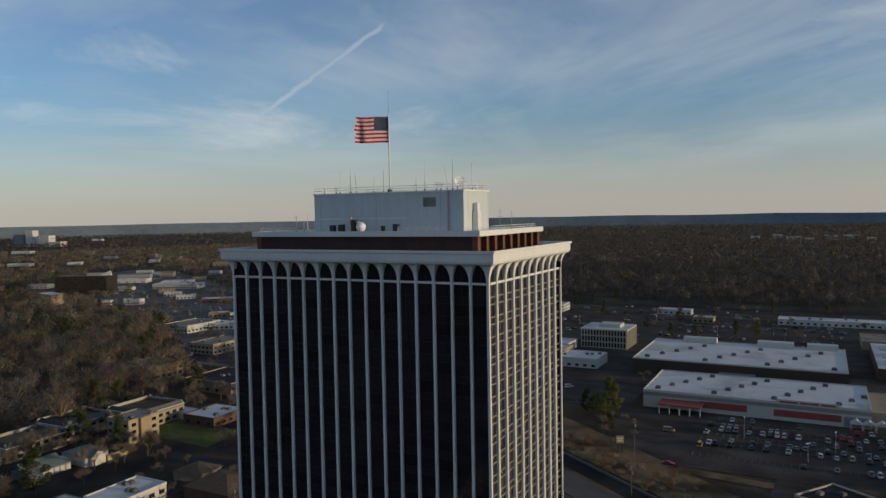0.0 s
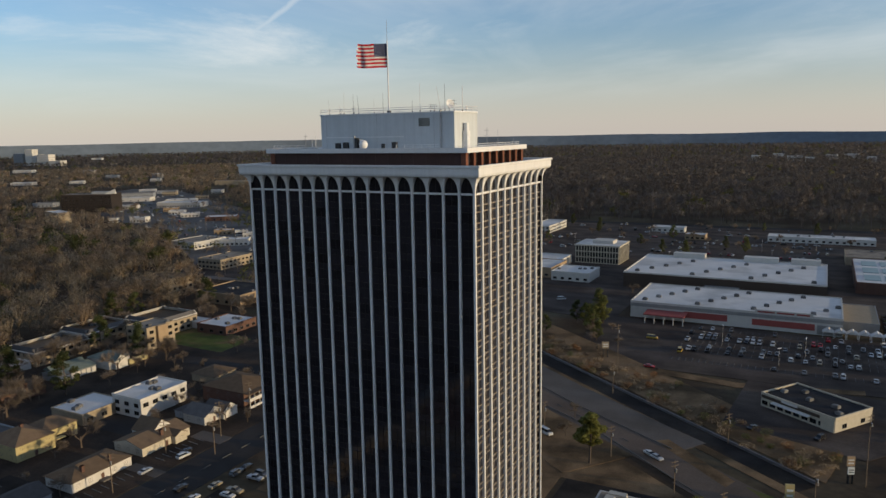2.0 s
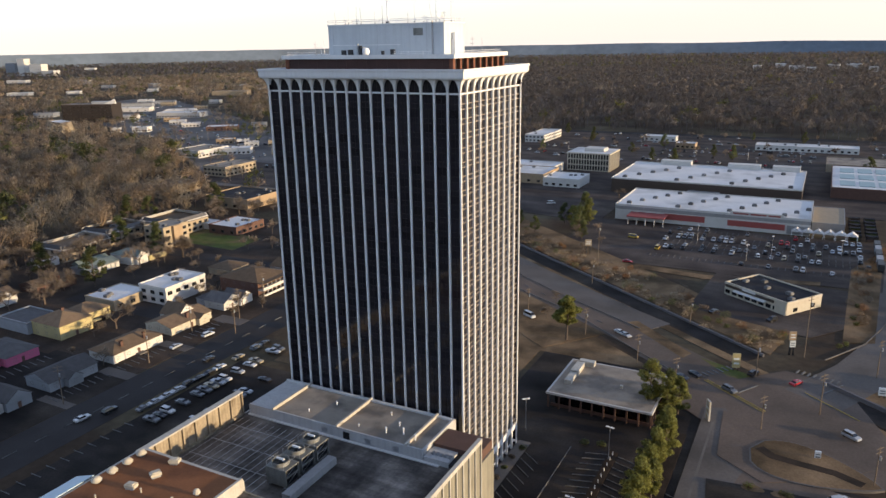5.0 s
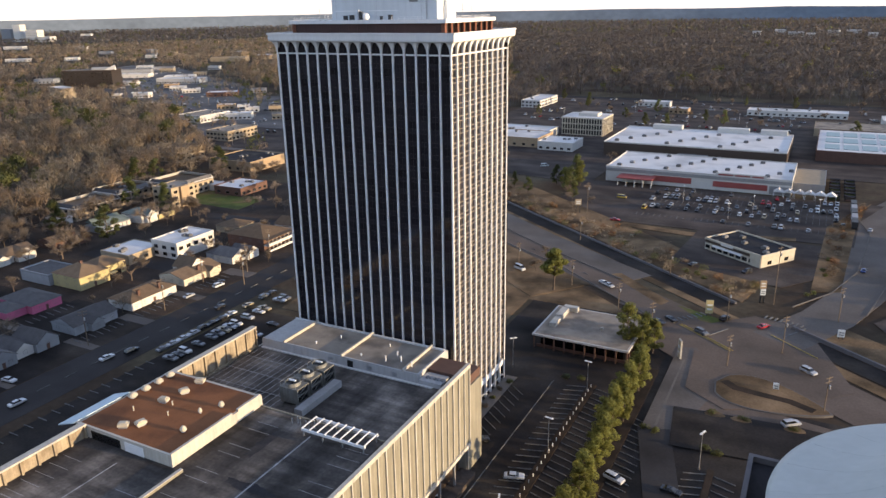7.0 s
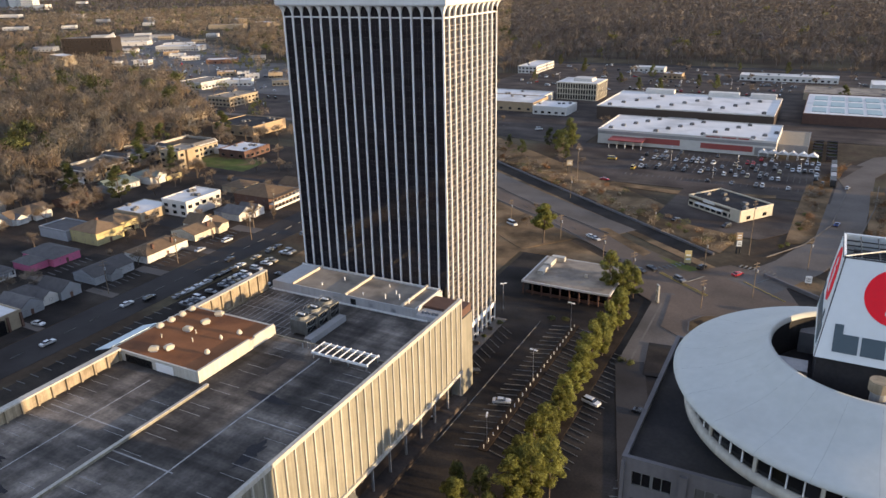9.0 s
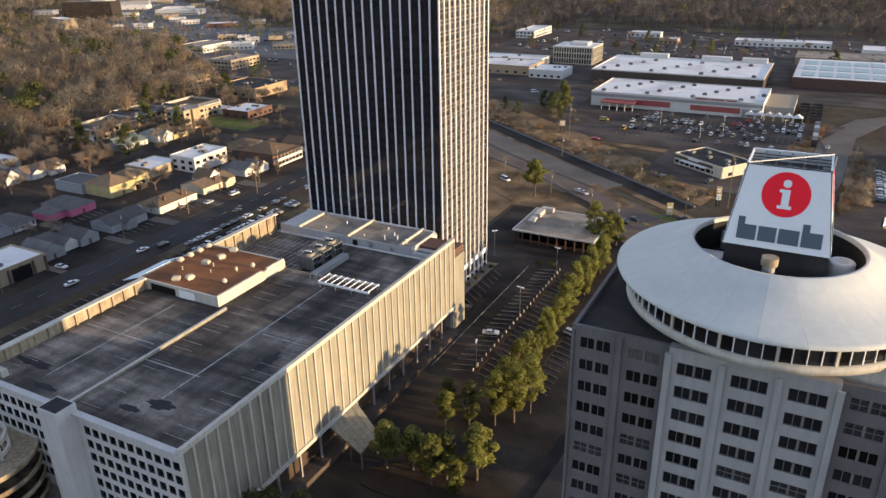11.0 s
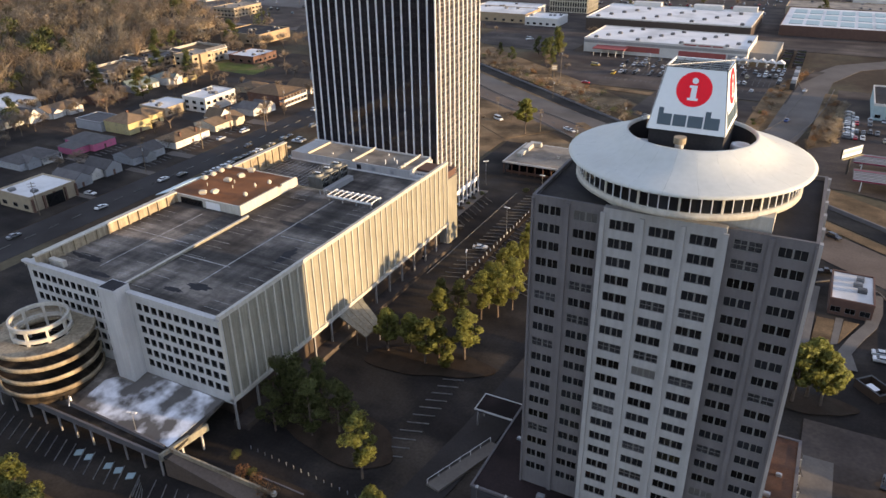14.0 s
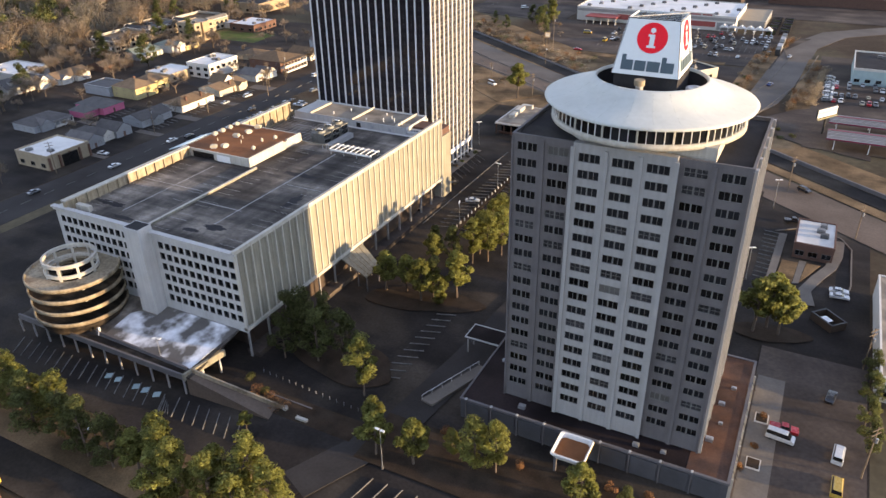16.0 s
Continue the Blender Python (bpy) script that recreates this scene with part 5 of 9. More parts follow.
solo("plant_kerb", Geo().box(-64.4, 55.0, NZ, -62.4, 69.4, NZ + 1.5), mid_precast, "pale concrete screen kerb beside the cooling towers", "kerb")
pg = thing("roof_pergola", "white open slatted frame on the roof deck", "pergola", at=(-46, 46, DECK))
for y in (43.7, 48.0):
    part("beam", Geo().box(-53.2, y - 0.15, DECK + 1.1, -39.0, y + 0.15, DECK + 1.55), white_metal, pg)
for k in range(9):
    x = -53.0 + 13.8 * k / 8
    part("slat", Geo().box(x - 0.10, 43.5, DECK + 1.55, x + 0.10, 48.2, DECK + 1.75), white_metal, pg)
for x in (-52.8, -48.4, -44, -39.4):
    for y in (43.7, 48.0):
        part("leg", Geo().box(x - 0.1, y - 0.1, DECK, x + 0.1, y + 0.1, DECK + 1.1), steel, pg)
for k in range(6):
    x, y = -57.5 + 1.0 * k, 46.2 + 0.5 * (k % 2)
    solo("bollard", Geo().cyl(x, y, 0.12, DECK, DECK + 1.1 + 0.3 * (k % 3), 7).dome(x, y, DECK + 1.1 + 0.3 * (k % 3), 0.12, 7, 2), steel, "thin steel post on the roof deck", "post", "roof posts")

# Entrance canopy on the car-park side.
cn = thing("entrance_canopy", "tan sloping entrance canopy on pale posts", "canopy", at=(-31, 26, 0))
g = Geo()
g.add([(-36.0, 21.5, 7.2), (-27.0, 19.4, 4.9), (-27.0, 26.6, 4.9), (-36.0, 31.5, 7.2), (-36.0, 21.5, 6.8), (-27.0, 19.4, 4.6), (-27.0, 26.6, 4.6), (-36.0, 31.5, 6.8)],
      [(0, 1, 2, 3), (7, 6, 5, 4), (0, 4, 5, 1), (1, 5, 6, 2), (2, 6, 7, 3), (3, 7, 4, 0)])
part("roof", g, cream_wall, cn, "pale ribbed canopy roof")
for k in range(1, 5):
    f = k / 5
    part("seam", Geo().tube((-36.0, 21.5 + 10 * f, 7.22), (-27.0, 19.4 + 7.2 * f, 4.92), 0.07, n=4), ramp_tan, cn)
for x, y in ((-27.4, 20.2), (-27.4, 26.0), (-31.0, 21.4), (-31.0, 27.8)):
    part("post", Geo().box(x - 0.13, y - 0.13, 0, x + 0.13, y + 0.13, 4.9), wing_precast, cn)

# Lower deck, exit ramp and spiral ramp.
DZ = 4.9


def deck_z(y):
    """The lower deck is flat along its outer lane and rises towards the building."""
    return DZ + max(y + 31.0, 0) * 0.16


ld = thing("lower_deck", "pale concrete deck on slim columns beside the parking building", "deck", at=(-65, -25, 0))
sect = [(-33.0, DZ - 0.5), (-33.0, DZ), (-31.0, DZ), (GY0 - 0.02, deck_z(GY0)), (GY0 - 0.02, deck_z(GY0) - 0.5), (-31.0, DZ - 0.5)]
part("slab", Geo().loft([[(-94, y, z) for y, z in sect], [(-38.6, y, z) for y, z in sect]]), deck_asphalt, ld)
g = Geo()
skin = [(-68, -29.6), (-54, -30.2), (-40.6, -30.6), (-38.8, GY0 - 0.2), (-60.8, GY0 - 0.2), (-60.8, -20.3), (-66.2, -20.3), (-68, -22)]
g.add([(x, y, deck_z(y) + 0.02) for x, y in skin] + [(x, y, deck_z(y) + 0.08) for x, y in skin], [tuple(range(8, 16))] + [(k, (k + 1) % 8, 8 + (k + 1) % 8, 8 + k) for k in range(8)])
part("membrane", g, snow_white, ld, "white patched roof membrane")
part("ramp_lane", Geo().prism([(-74, -32.8), (-40, -32.8), (-40, -31.3), (-68, -30.6), (-74, -31.4)], DZ, DZ + 0.05), lane_dark, ld, "oil-stained dark ramp lane")
part("edge_beam", Geo().box(-94.2, -33.4, DZ - 0.9, -40.2, -32.9, DZ + 0.5), wing_precast, ld)
part("edge_beam", Geo().prism([(-40.19, -33.4), (-39.5, -33.4), (-37.9, -22.4), (-38.5, -22.4)], DZ - 0.9, DZ + 0.7), cream_wall, ld)
for x0, y0, z0, x1, y1, z1, m in ((-70, -30.3, DZ + 0.1, -40.8, -31.2, DZ, wing_precast), (-39.4, -31.2, DZ - 0.1, -17.4, -27.8, 0.1, ramp_tan)):
    part("ramp_wall", Geo().add([(x0, y0 - 0.2, z0 - 0.2), (x1, y1 - 0.2, z1 - 0.2), (x1, y1 + 0.2, z1 - 0.2), (x0, y0 + 0.2, z0 - 0.2), (x0, y0 - 0.2, z0 + 1.0), (x1, y1 - 0.2, z1 + 0.9), (x1, y1 + 0.2, z1 + 0.9), (x0, y0 + 0.2, z0 + 1.0)],
         [(3, 2, 1, 0), (4, 5, 6, 7), (0, 1, 5, 4), (1, 2, 6, 5), (2, 3, 7, 6), (3, 0, 4, 7)]), m, ld)
part("ramp_end", Geo().cyl(-17.4, -27.8, 0.55, 0, 1.0, 12), cream_light, ld, "rounded pale end of the ramp wall")
part("exit_ramp", Geo().add([(-39.6, -32.9, DZ), (-18, -31.8, 0.08), (-18, -28.2, 0.08), (-39.6, -31.2, DZ), (-39.6, -32.9, 0), (-18, -31.8, 0), (-18, -28.2, 0), (-39.6, -31.2, 0)],
     [(0, 1, 2, 3), (7, 6, 5, 4), (0, 4, 5, 1), (1, 5, 6, 2), (2, 6, 7, 3), (3, 7, 4, 0)]), road_brown, ld, "brown sloping exit ramp")
for k in range(12):
    x = -40.3 - 4.93 * k
    part("pillar", Geo().box(x - 0.17, -33.3, 0, x + 0.17, -33.0, DZ - 0.9), grey_precast, ld)
for x, y in ((-38.6, -24.0), (-39.2, -28.6)):
    part("pillar", Geo().box(x - 0.2, y - 0.2, 0, x + 0.2, y + 0.2, DZ - 0.9), pale_precast, ld)
# A near-black sheet stands in for the shade below the slab.
part("inner_wall", Geo().box(-93, -27, 0, -41, -26.6, DZ - 0.5), spandrel_dark, ld, "dark sheet in place of the shade under the deck")

DX, DY = -80.2, -25.2
sp = thing("spiral_ramp", "round concrete spiral car ramp with stacked parapets", "spiral ramp", at=(DX, DY, DZ))
# Top slab coloured tan as if sunlit, lower slabs dark as if shaded.
for k, z in enumerate((7.7, 10.8, 13.9, 17.0)):
    part("ramp_slab", Geo().lathe(DX, DY, [(5.8, z), (10.2, z), (10.2, z + 0.35), (5.8, z + 0.35)], 48, closed_profile=True), ramp_tan if k == 3 else lane_dark, sp)
    part("parapet", Geo().lathe(DX, DY, [(10.2, z - 0.1), (10.55, z - 0.1), (10.62, z + 0.8), (10.5, z + 0.88), (10.25, z + 0.85)], 60, closed_profile=True), ramp_tan, sp, "tan weathered curved parapet", True)
for z0, z1 in ((17.9, 18.7), (20.5, 21.35)):
    part("ring", Geo().lathe(DX, DY, [(5.6, z0), (6.1, z0), (6.1, z1), (5.6, z1)], 48, closed_profile=True), cream_light, sp)
for k in range(9):
    a = 0.3 + 6.28319 * k / 9
    part("post", Geo().turned(DX + 5.85 * math.cos(a), DY + 5.85 * math.sin(a), 0.46, 0.55, DZ, 20.6, math.degrees(a)), cream_light, sp)
part("skirt", Geo().lathe(DX, DY, [(10.2, 7.7), (9.4, DZ)], 48), lane_dark, sp, "dark flared foot of the ramp")
# A dark cylinder stands in for the shade between the inner posts.
part("drum", Geo().lathe(DX, DY, [(5.5, DZ), (5.5, 14.0)], 40), spandrel_dark, sp, "dark lining in place of the shade inside the ramp")
part("bridge", Geo().box(DX - 3, DY + 9.6, 14.6, DX + 5, GY0 + 0.3, 15.0), deck_asphalt, sp)
gt = thing("boom_gate", "white boom barrier at the ramp", "barrier", at=(-70, -29.6, deck_z(-29.6)))
part("post", Geo().box(-70.2, -29.8, deck_z(-29.8), -69.8, -29.4, DZ + 1.5), white_metal, gt)
part("boom", Geo().tube((-70, -29.6, DZ + 1.4), (-66.6, -32.2, DZ + 2.0), 0.09, n=5), white_metal, gt)


# ---- the grey tower with the saucer roof ----
IX0, IX1, IY0, IY1, IB, IT = 24.13, 62.72, -8.08, 17.93, 5.3, 61.3
ib = thing("round_roof_tower", "grey concrete office tower with a white saucer-shaped top", "skyscraper", at=((IX0 + IX1) / 2, (IY0 + IY1) / 2, 0))
part("core", Geo().box(IX0 + 0.7, IY0 + 0.7, 0, IX1 - 0.7, IY1 - 0.7, IT - 0.6), spandrel_dark, ib)
iwin = window_mesh("window", 3.6, 1.55, 4, window_frame_m, office_glass, 0.20)
bwin_glass = surf("half-drawn blinds behind glass", (0.028, 0.029, 0.032), 0.3, var=0.3, scale=1.2, each=0.5)
hwin = window_mesh("window", 3.6, 1.55, 4, window_frame_m, bwin_glass, 0.20, 1)
blind = surf("drawn window blinds", (0.070, 0.067, 0.062), 0.7, var=0.15, scale=1.0, each=0.5)
bwin = window_mesh("window", 3.6, 1.55, 4, window_frame_m, blind, 0.20)
irows = [59.3 - 2.93 * k for k in range(18)]
cx = [26.85 + 5.53 * k for k in range(7)]
M0, M1 = cx[2] - 2.75, cx[4] + 2.75
facade(ib, pose(0, IY0, 0), IX0, M0 - 0.02, IB, IT, cx[:2], irows, 3.6, 1.55, wing_precast, (iwin,) * 17 + (hwin,) * 2 + (bwin,), "grey precast side bay")
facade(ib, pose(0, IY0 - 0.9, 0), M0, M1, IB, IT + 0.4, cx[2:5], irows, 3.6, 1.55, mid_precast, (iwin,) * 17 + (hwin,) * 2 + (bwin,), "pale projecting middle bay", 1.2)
facade(ib, pose(0, IY0, 0), M1 + 0.02, IX1, IB, IT, cx[5:], irows, 3.6, 1.55, wing_precast, (iwin,) * 17 + (hwin,) * 2 + (bwin,), "grey precast side bay")
scy = [IY0 + 2.9 + 5.05 * k for k in range(5)]
for side, x in (("E", IX1), ("W", IX0)):
    m = faced(x, 0, side)
    loc = [c if side == "E" else -c for c in scy]
    a, b = (IY0 + 0.36, IY1 - 0.36) if side == "E" else (-IY1 + 0.36, -IY0 - 0.36)
    facade(ib, m, a, b, IB, IT, loc, irows, 3.6, 1.55, wing_precast, (iwin,) * 17 + (hwin,) * 2 + (bwin,), "precast end wall")
part("wall", Geo().box(IX0, IY1 - 0.35, IB, IX1, IY1, IT), wing_precast, ib)
# Pilasters between the window columns.
for k in range(8):
    x = 26.85 - 2.765 + 5.53 * k
    y = IY0 - 0.9 if M0 - 0.3 < x < M1 + 0.3 else IY0
    w = 0.34
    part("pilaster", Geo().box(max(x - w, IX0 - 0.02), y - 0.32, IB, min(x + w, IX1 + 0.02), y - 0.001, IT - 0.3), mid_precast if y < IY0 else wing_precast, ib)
for k in range(6):
    y = scy[0] - 2.5 + 5.05 * k
    part("pilaster", Geo().box(IX1 + 0.001, max(y - 0.45, IY0), IB, IX1 + 0.5, min(y + 0.45, IY1), IT - 0.02), mid_precast, ib)
part("roof", Geo().box(IX0 + 0.36, IY0 + 0.36, IT - 0.6, IX1 - 0.36, IY1 - 0.36, IT - 0.5), roof_dark, ib)
for x0, y0, x1, y1 in ((IX0 - 0.05, IY0 - 0.05, IX0 + 0.4, IY1 + 0.05), (IX1 - 0.4, IY0 - 0.05, IX1 + 0.05, IY1 + 0.05), (IX0 + 0.4, IY1 - 0.4, IX1 - 0.4, IY1 + 0.05), (IX0 + 0.4, IY0 - 0.05, M0 - 0.02, IY0 + 0.4), (M1 + 0.02, IY0 - 0.05, IX1 - 0.4, IY0 + 0.4)):
    part("coping", Geo().box(x0, y0, IT, x1, y1, IT + 0.14), wing_precast, ib)
# Storey under the saucer, its window ring and the saucer itself.
SX, SY = 43.5, 4.6
part("drum_wall", Geo().lathe(SX, SY, [(13.0, IT - 0.5), (13.0, 62.0), (15.6, 62.8), (16.1, 62.9), (16.1, 63.75), (15.6, 63.75)], 72), cream_light, ib, "pale curved wall under the windows", True)
part("lounge_block", Geo().box(50.0, -6.6, IT - 0.5, 57.0, 2, 63.2), cream_light, ib)
part("lounge_core", Geo().lathe(SX, SY, [(15.2, 63.6), (15.2, 66.6)], 72), spandrel_dark, ib)
part("soffit", Geo().lathe(SX, SY, [(15.0, 66.25), (17.3, 66.35)], 72), cream_light, ib)
NW = 72
wm = Geo().box(-0.56, -0.05, 63.8, 0.56, 0.03, 66.25).mesh("window_pane")
wm.materials.append(office_glass)
mm = Geo().box(-0.05, -0.14, 63.74, 0.05, 0.06, 66.3).mesh("mullion")
mm.materials.append(white_metal)
big = Geo().box(-0.15, -0.26, 63.74, 0.15, 0.06, 66.3).mesh("mullion")
big.materials.append(cream_light)
for k in range(NW):
    a = 360 * k / NW
    r = 15.55
    c, s = math.cos(radians(a)), math.sin(radians(a))
    piece("window_pane", wm, ib, pose(SX + r * c, SY + r * s, 0, 0, 0, a + 90))
    b = a + 180 / NW
    piece("mullion", big if k % 4 == 3 else mm, ib, pose(SX + r * math.cos(radians(b)), SY + r * math.sin(radians(b)), 0, 0, 0, b + 90))
prof = [(17.35, 66.38), (17.45, 66.62), (16.9, 66.85), (14.4, 67.35), (12.3, 68.1), (10.6, 69.1), (9.3, 70.05), (9.0, 70.1), (8.9, 69.6)]
for k in range(24):
    part("roof_panel", Geo().lathe(SX, SY, prof, 3, 15 * k + 0.02, 15 * k + 14.98), saucer_white, ib, smooth=True)
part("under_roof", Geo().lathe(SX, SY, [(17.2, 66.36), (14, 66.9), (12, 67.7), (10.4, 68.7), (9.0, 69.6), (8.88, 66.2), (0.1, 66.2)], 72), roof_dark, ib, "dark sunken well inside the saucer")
# Gear in the well.
for x, y, r, z1 in ((50.3, 6.4, 1.4, 68.3),):
    v = thing("roof_fan", "round white roof fan in the saucer's well", "fan", at=(x, y, 66.2))
    part("housing", Geo().lathe(x, y, [(r, 66.2), (r, z1), (r * 0.9, z1 + 0.15), (r * 0.6, z1 + 0.1), (r * 0.55, z1 - 0.3), (0.05, z1 - 0.3)], 20), white_metal, v, smooth=True)
    part("foot", Geo().box(x - r, y - r, 66.2, x + r, y + r, 66.4), steel, v)
fl = thing("flue", "short steel flue with a rusty cap", "flue", at=(43.2, -2.6, 66.2))
part("pipe", Geo().cyl(43.2, -2.6, 0.62, 66.2, 70.3, 14), steel, fl)
part("cap", Geo().cyl(43.2, -2.6, 0.85, 70.3, 71.2, 14), ramp_tan, fl)
for x, y, w, d, h in ((36.5, 4, 3, 2.4, 1.6), (50.6, 2.2, 2.0, 3.0, 1.4), (38.5, 11, 3, 2, 2.2)):
    g = Geo().box(x - w / 2, y - d / 2, 66.2, x + w / 2, y + d / 2, 66.2 + h)
    for j in range(4):
        g.box(x - w / 2 - 0.04, y - d / 2 + 0.1 + j * d / 4.4, 66.5, x + w / 2 + 0.04, y - d / 2 + 0.18 + j * d / 4.4, 66.0 + h)
    solo("roof_unit", g, steel, "grey roof air unit in the saucer's well", "air unit", "roof air units")

# The four-sided sign: a steel frame, four leaning boards, plain coloured marks.
BZ0, BZ1 = 71.4, 79.6
sg = thing("roof_sign", "four-sided leaning white roof sign with a red disc", "sign", at=(SX, SY + 1, 66.2))
b0, b1 = (38.1, -0.9, 48.8, 10.6), (39.2, 2.6, 47.5, 9.2)
lo = [(b0[0], b0[1]), (b0[2], b0[1]), (b0[2], b0[3]), (b0[0], b0[3])]
hi = [(b1[0], b1[1]), (b1[2], b1[1]), (b1[2], b1[3]), (b1[0], b1[3])]
part("base", Geo().box(38.4, -0.4, 66.2, 48.6, 9.8, 71.3), roof_dark, sg, "dark base block")
for k in range(4):
    j = (k + 1) % 4
    a, b, c, d = (Vector((*lo[k], BZ0)), Vector((*lo[j], BZ0)), Vector((*hi[j], BZ1)), Vector((*hi[k], BZ1)))
    ux, uy = (b - a).normalized(), None
    nrm = (b - a).cross(d - a).normalized()
    uy = nrm.cross(ux).normalized()
    g = Geo()
    g.add([a, b, c, d, a - nrm * 0.2, b - nrm * 0.2, c - nrm * 0.2, d - nrm * 0.2], [(0, 1, 2, 3), (7, 6, 5, 4), (0, 4, 5, 1), (1, 5, 6, 2), (2, 6, 7, 3), (3, 7, 4, 0)])
    board = part("board", g, sign_white, sg, "white sign board")
    mid0, up = (a + b) / 2, ((c + d) / 2 - (a + b) / 2)
    H, W = up.length, (b - a).length
    uy = up.normalized()

    def flat(points, lift):
        g = Geo()
        top = [mid0 + ux * x + uy * y + nrm * lift for x, y in points]
        low = [p - nrm * (lift - 0.004) for p in top]
        n = len(points)
        g.add(low + top, [tuple(range(n, 2 * n))] + [(i, (i + 1) % n, n + (i + 1) % n, n + i) for i in range(n)])
        return g

    disc = part("disc", flat([(0.15 + 2.4 * math.cos(t), H * 0.665 + 2.4 * math.sin(t)) for t in [6.28319 * i / 48 for i in range(48)]], 0.05), sign_red, board, "red disc")
    part("mark", flat([(0.15 + 0.42 * math.cos(t), H * 0.655 + 1.25 + 0.42 * math.sin(t)) for t in [6.28319 * i / 24 for i in range(24)]], 0.09), sign_white, board, "white dot")
    y0 = H * 0.655
    part("mark", flat([(-0.55, y0 - 1.45), (0.85, y0 - 1.45), (0.85, y0 - 1.1), (0.55, y0 - 1.1), (0.55, y0 + 0.62), (-0.5, y0 + 0.62), (-0.5, y0 + 0.28), (-0.2, y0 + 0.28), (-0.2, y0 - 1.1), (-0.55, y0 - 1.1)], 0.09), sign_white, board, "white bar")
    # Four plain slate shapes stand for the word below the disc.
    s, x = W / 10.7, -4.05 * W / 10.7
    for wide, tall in ((1.9, True), (1.78, False), (2.0, False), (2.0, True)):
        w = wide * s
        pts = [(x, 0.7), (x + w, 0.7), (x + w, 2.3), (x + 0.36 * w, 2.3), (x + 0.36 * w, 3.1), (x, 3.1)] if tall else [(x, 0.7), (x + w, 0.7), (x + w, 2.3), (x, 2.3)]
        part("mark", flat(pts, 0.06), sign_dark, board, "plain slate block")
        x += w + 0.22 * s
# Frame showing over the boards.
for k in range(4):
    j = (k + 1) % 4
    p, q = Vector((*hi[k], BZ1 - 0.1)), Vector((*hi[j], BZ1 - 0.1))
    part("frame_bar", Geo().tube(p, q, 0.10, n=5), dark_metal, sg)
    part("frame_bar", Geo().tube(Vector((*lo[k], BZ0)) * 0.985 + Vector((SX, SY, BZ0)) * 0.015, Vector((*hi[k], BZ1)) * 0.97 + Vector((SX, SY, BZ1)) * 0.03, 0.10, n=5), dark_metal, sg)
for k in range(1, 6):
    f = k / 6
    part("frame_bar", Geo().tube(Vector((*hi[0], BZ1 - 0.2)).lerp(Vector((*hi[1], BZ1 - 0.2)), f), Vector((*hi[3], BZ1 - 0.2)).lerp(Vector((*hi[2], BZ1 - 0.2)), f), 0.07, n=4), dark_metal, sg)
part("frame_bar", Geo().tube((*hi[0], BZ1), (*hi[2], BZ1 + 0.1), 0.07, n=4), steel, sg)
for k in range(1, 5):
    f = k / 5
    part("frame_bar", Geo().tube(Vector((*hi[0], BZ1 - 0.3)).lerp(Vector((*hi[3], BZ1 - 0.3)), f), Vector((*hi[1], BZ1 - 0.3)).lerp(Vector((*hi[2], BZ1 - 0.3)), f), 0.07, n=4), dark_metal, sg)
# Added dark box: the shade within the open frame as a solid.
part("inner_core", Geo().box(40.2, 3.4, BZ0 - 0.1, 46.6, 8.4, BZ1 - 1.2), roof_dark, sg, "dark block in place of the shade inside the sign")
part("lamp_pole", Geo().tube((*hi[1], BZ1 - 0.5), (hi[1][0] + 0.1, hi[1][1], BZ1 + 1.6), 0.06, n=5), steel, sg)

# Podium.
wall_grey_dark = surf("dark grey wall panel", (0.062, 0.062, 0.066), 0.7, var=0.15, scale=0.4, each=0.15)
pd = thing("podium", "low dark-roofed podium round the foot of the grey tower", "podium", at=(43, 5, 0))
part("body", Geo().box(16.6, -13.2, 0, 69.0, 25.6, 4.9), wall_grey_dark, pd)
# Near-black over most of the roof, rust-brown along the east strip.
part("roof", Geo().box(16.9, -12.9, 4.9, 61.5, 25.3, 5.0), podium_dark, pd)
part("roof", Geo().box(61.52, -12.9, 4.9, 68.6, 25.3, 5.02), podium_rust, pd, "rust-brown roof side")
for x0, y0, x1, y1 in ((16.5, -13.4, 69.2, -12.9), (68.6, -12.9, 69.2, 25.3), (16.5, 25.3, 69.2, 25.8), (16.5, -12.9, 16.9, 25.3)):
    part("coping", Geo().box(x0, y0, 4.75, x1, y1, 5.2), wing_precast, pd)
for k in range(9):
    x = 18.2 + 5.6 * k
    if not 38 < x + 2.4 < 47:
        part("shop_panel", Geo().box(x, -13.46, 0.4, x + 4.8, -13.15, 4.5), wall_grey_dark, pd, "grey panel front")
        part("shop_post", Geo().box(x - 0.42, -13.55, 0, x - 0.18, -13.15, 4.7), wing_precast, pd)
        part("post_cap", Geo().box(x - 0.5, -13.6, 5.2, x - 0.1, -13.0, 5.4), pale_precast, pd)
for k in range(8):
    y = -11.0 + 4.6 * k
    part("east_bay", Geo().box(69.02, y, 0.3, 69.12, y + 3.6, 4.0), cream_light, pd)
    part("rib", Geo().box(69.0, y - 0.55, 0, 69.6, y - 0.25, 4.7), cream_light, pd)
    part("bracket", Geo().tube((69.2, y + 1.5, 5.0), (70.1, y + 1.1, 3.4), 0.06, n=4), dark_metal, pd)
part("side_canopy", Geo().box(8.0, 7.0, 4.2, 16.5, 12.5, 4.7), podium_dark, pd)
for x0, y0, x1, y1 in ((7.9, 6.9, 16.5, 7.1), (7.9, 12.4, 16.5, 12.6), (7.9, 7.1, 8.1, 12.4)):
    part("canopy_edge", Geo().box(x0, y0, 4.5, x1, y1, 4.85), pale_precast, pd)
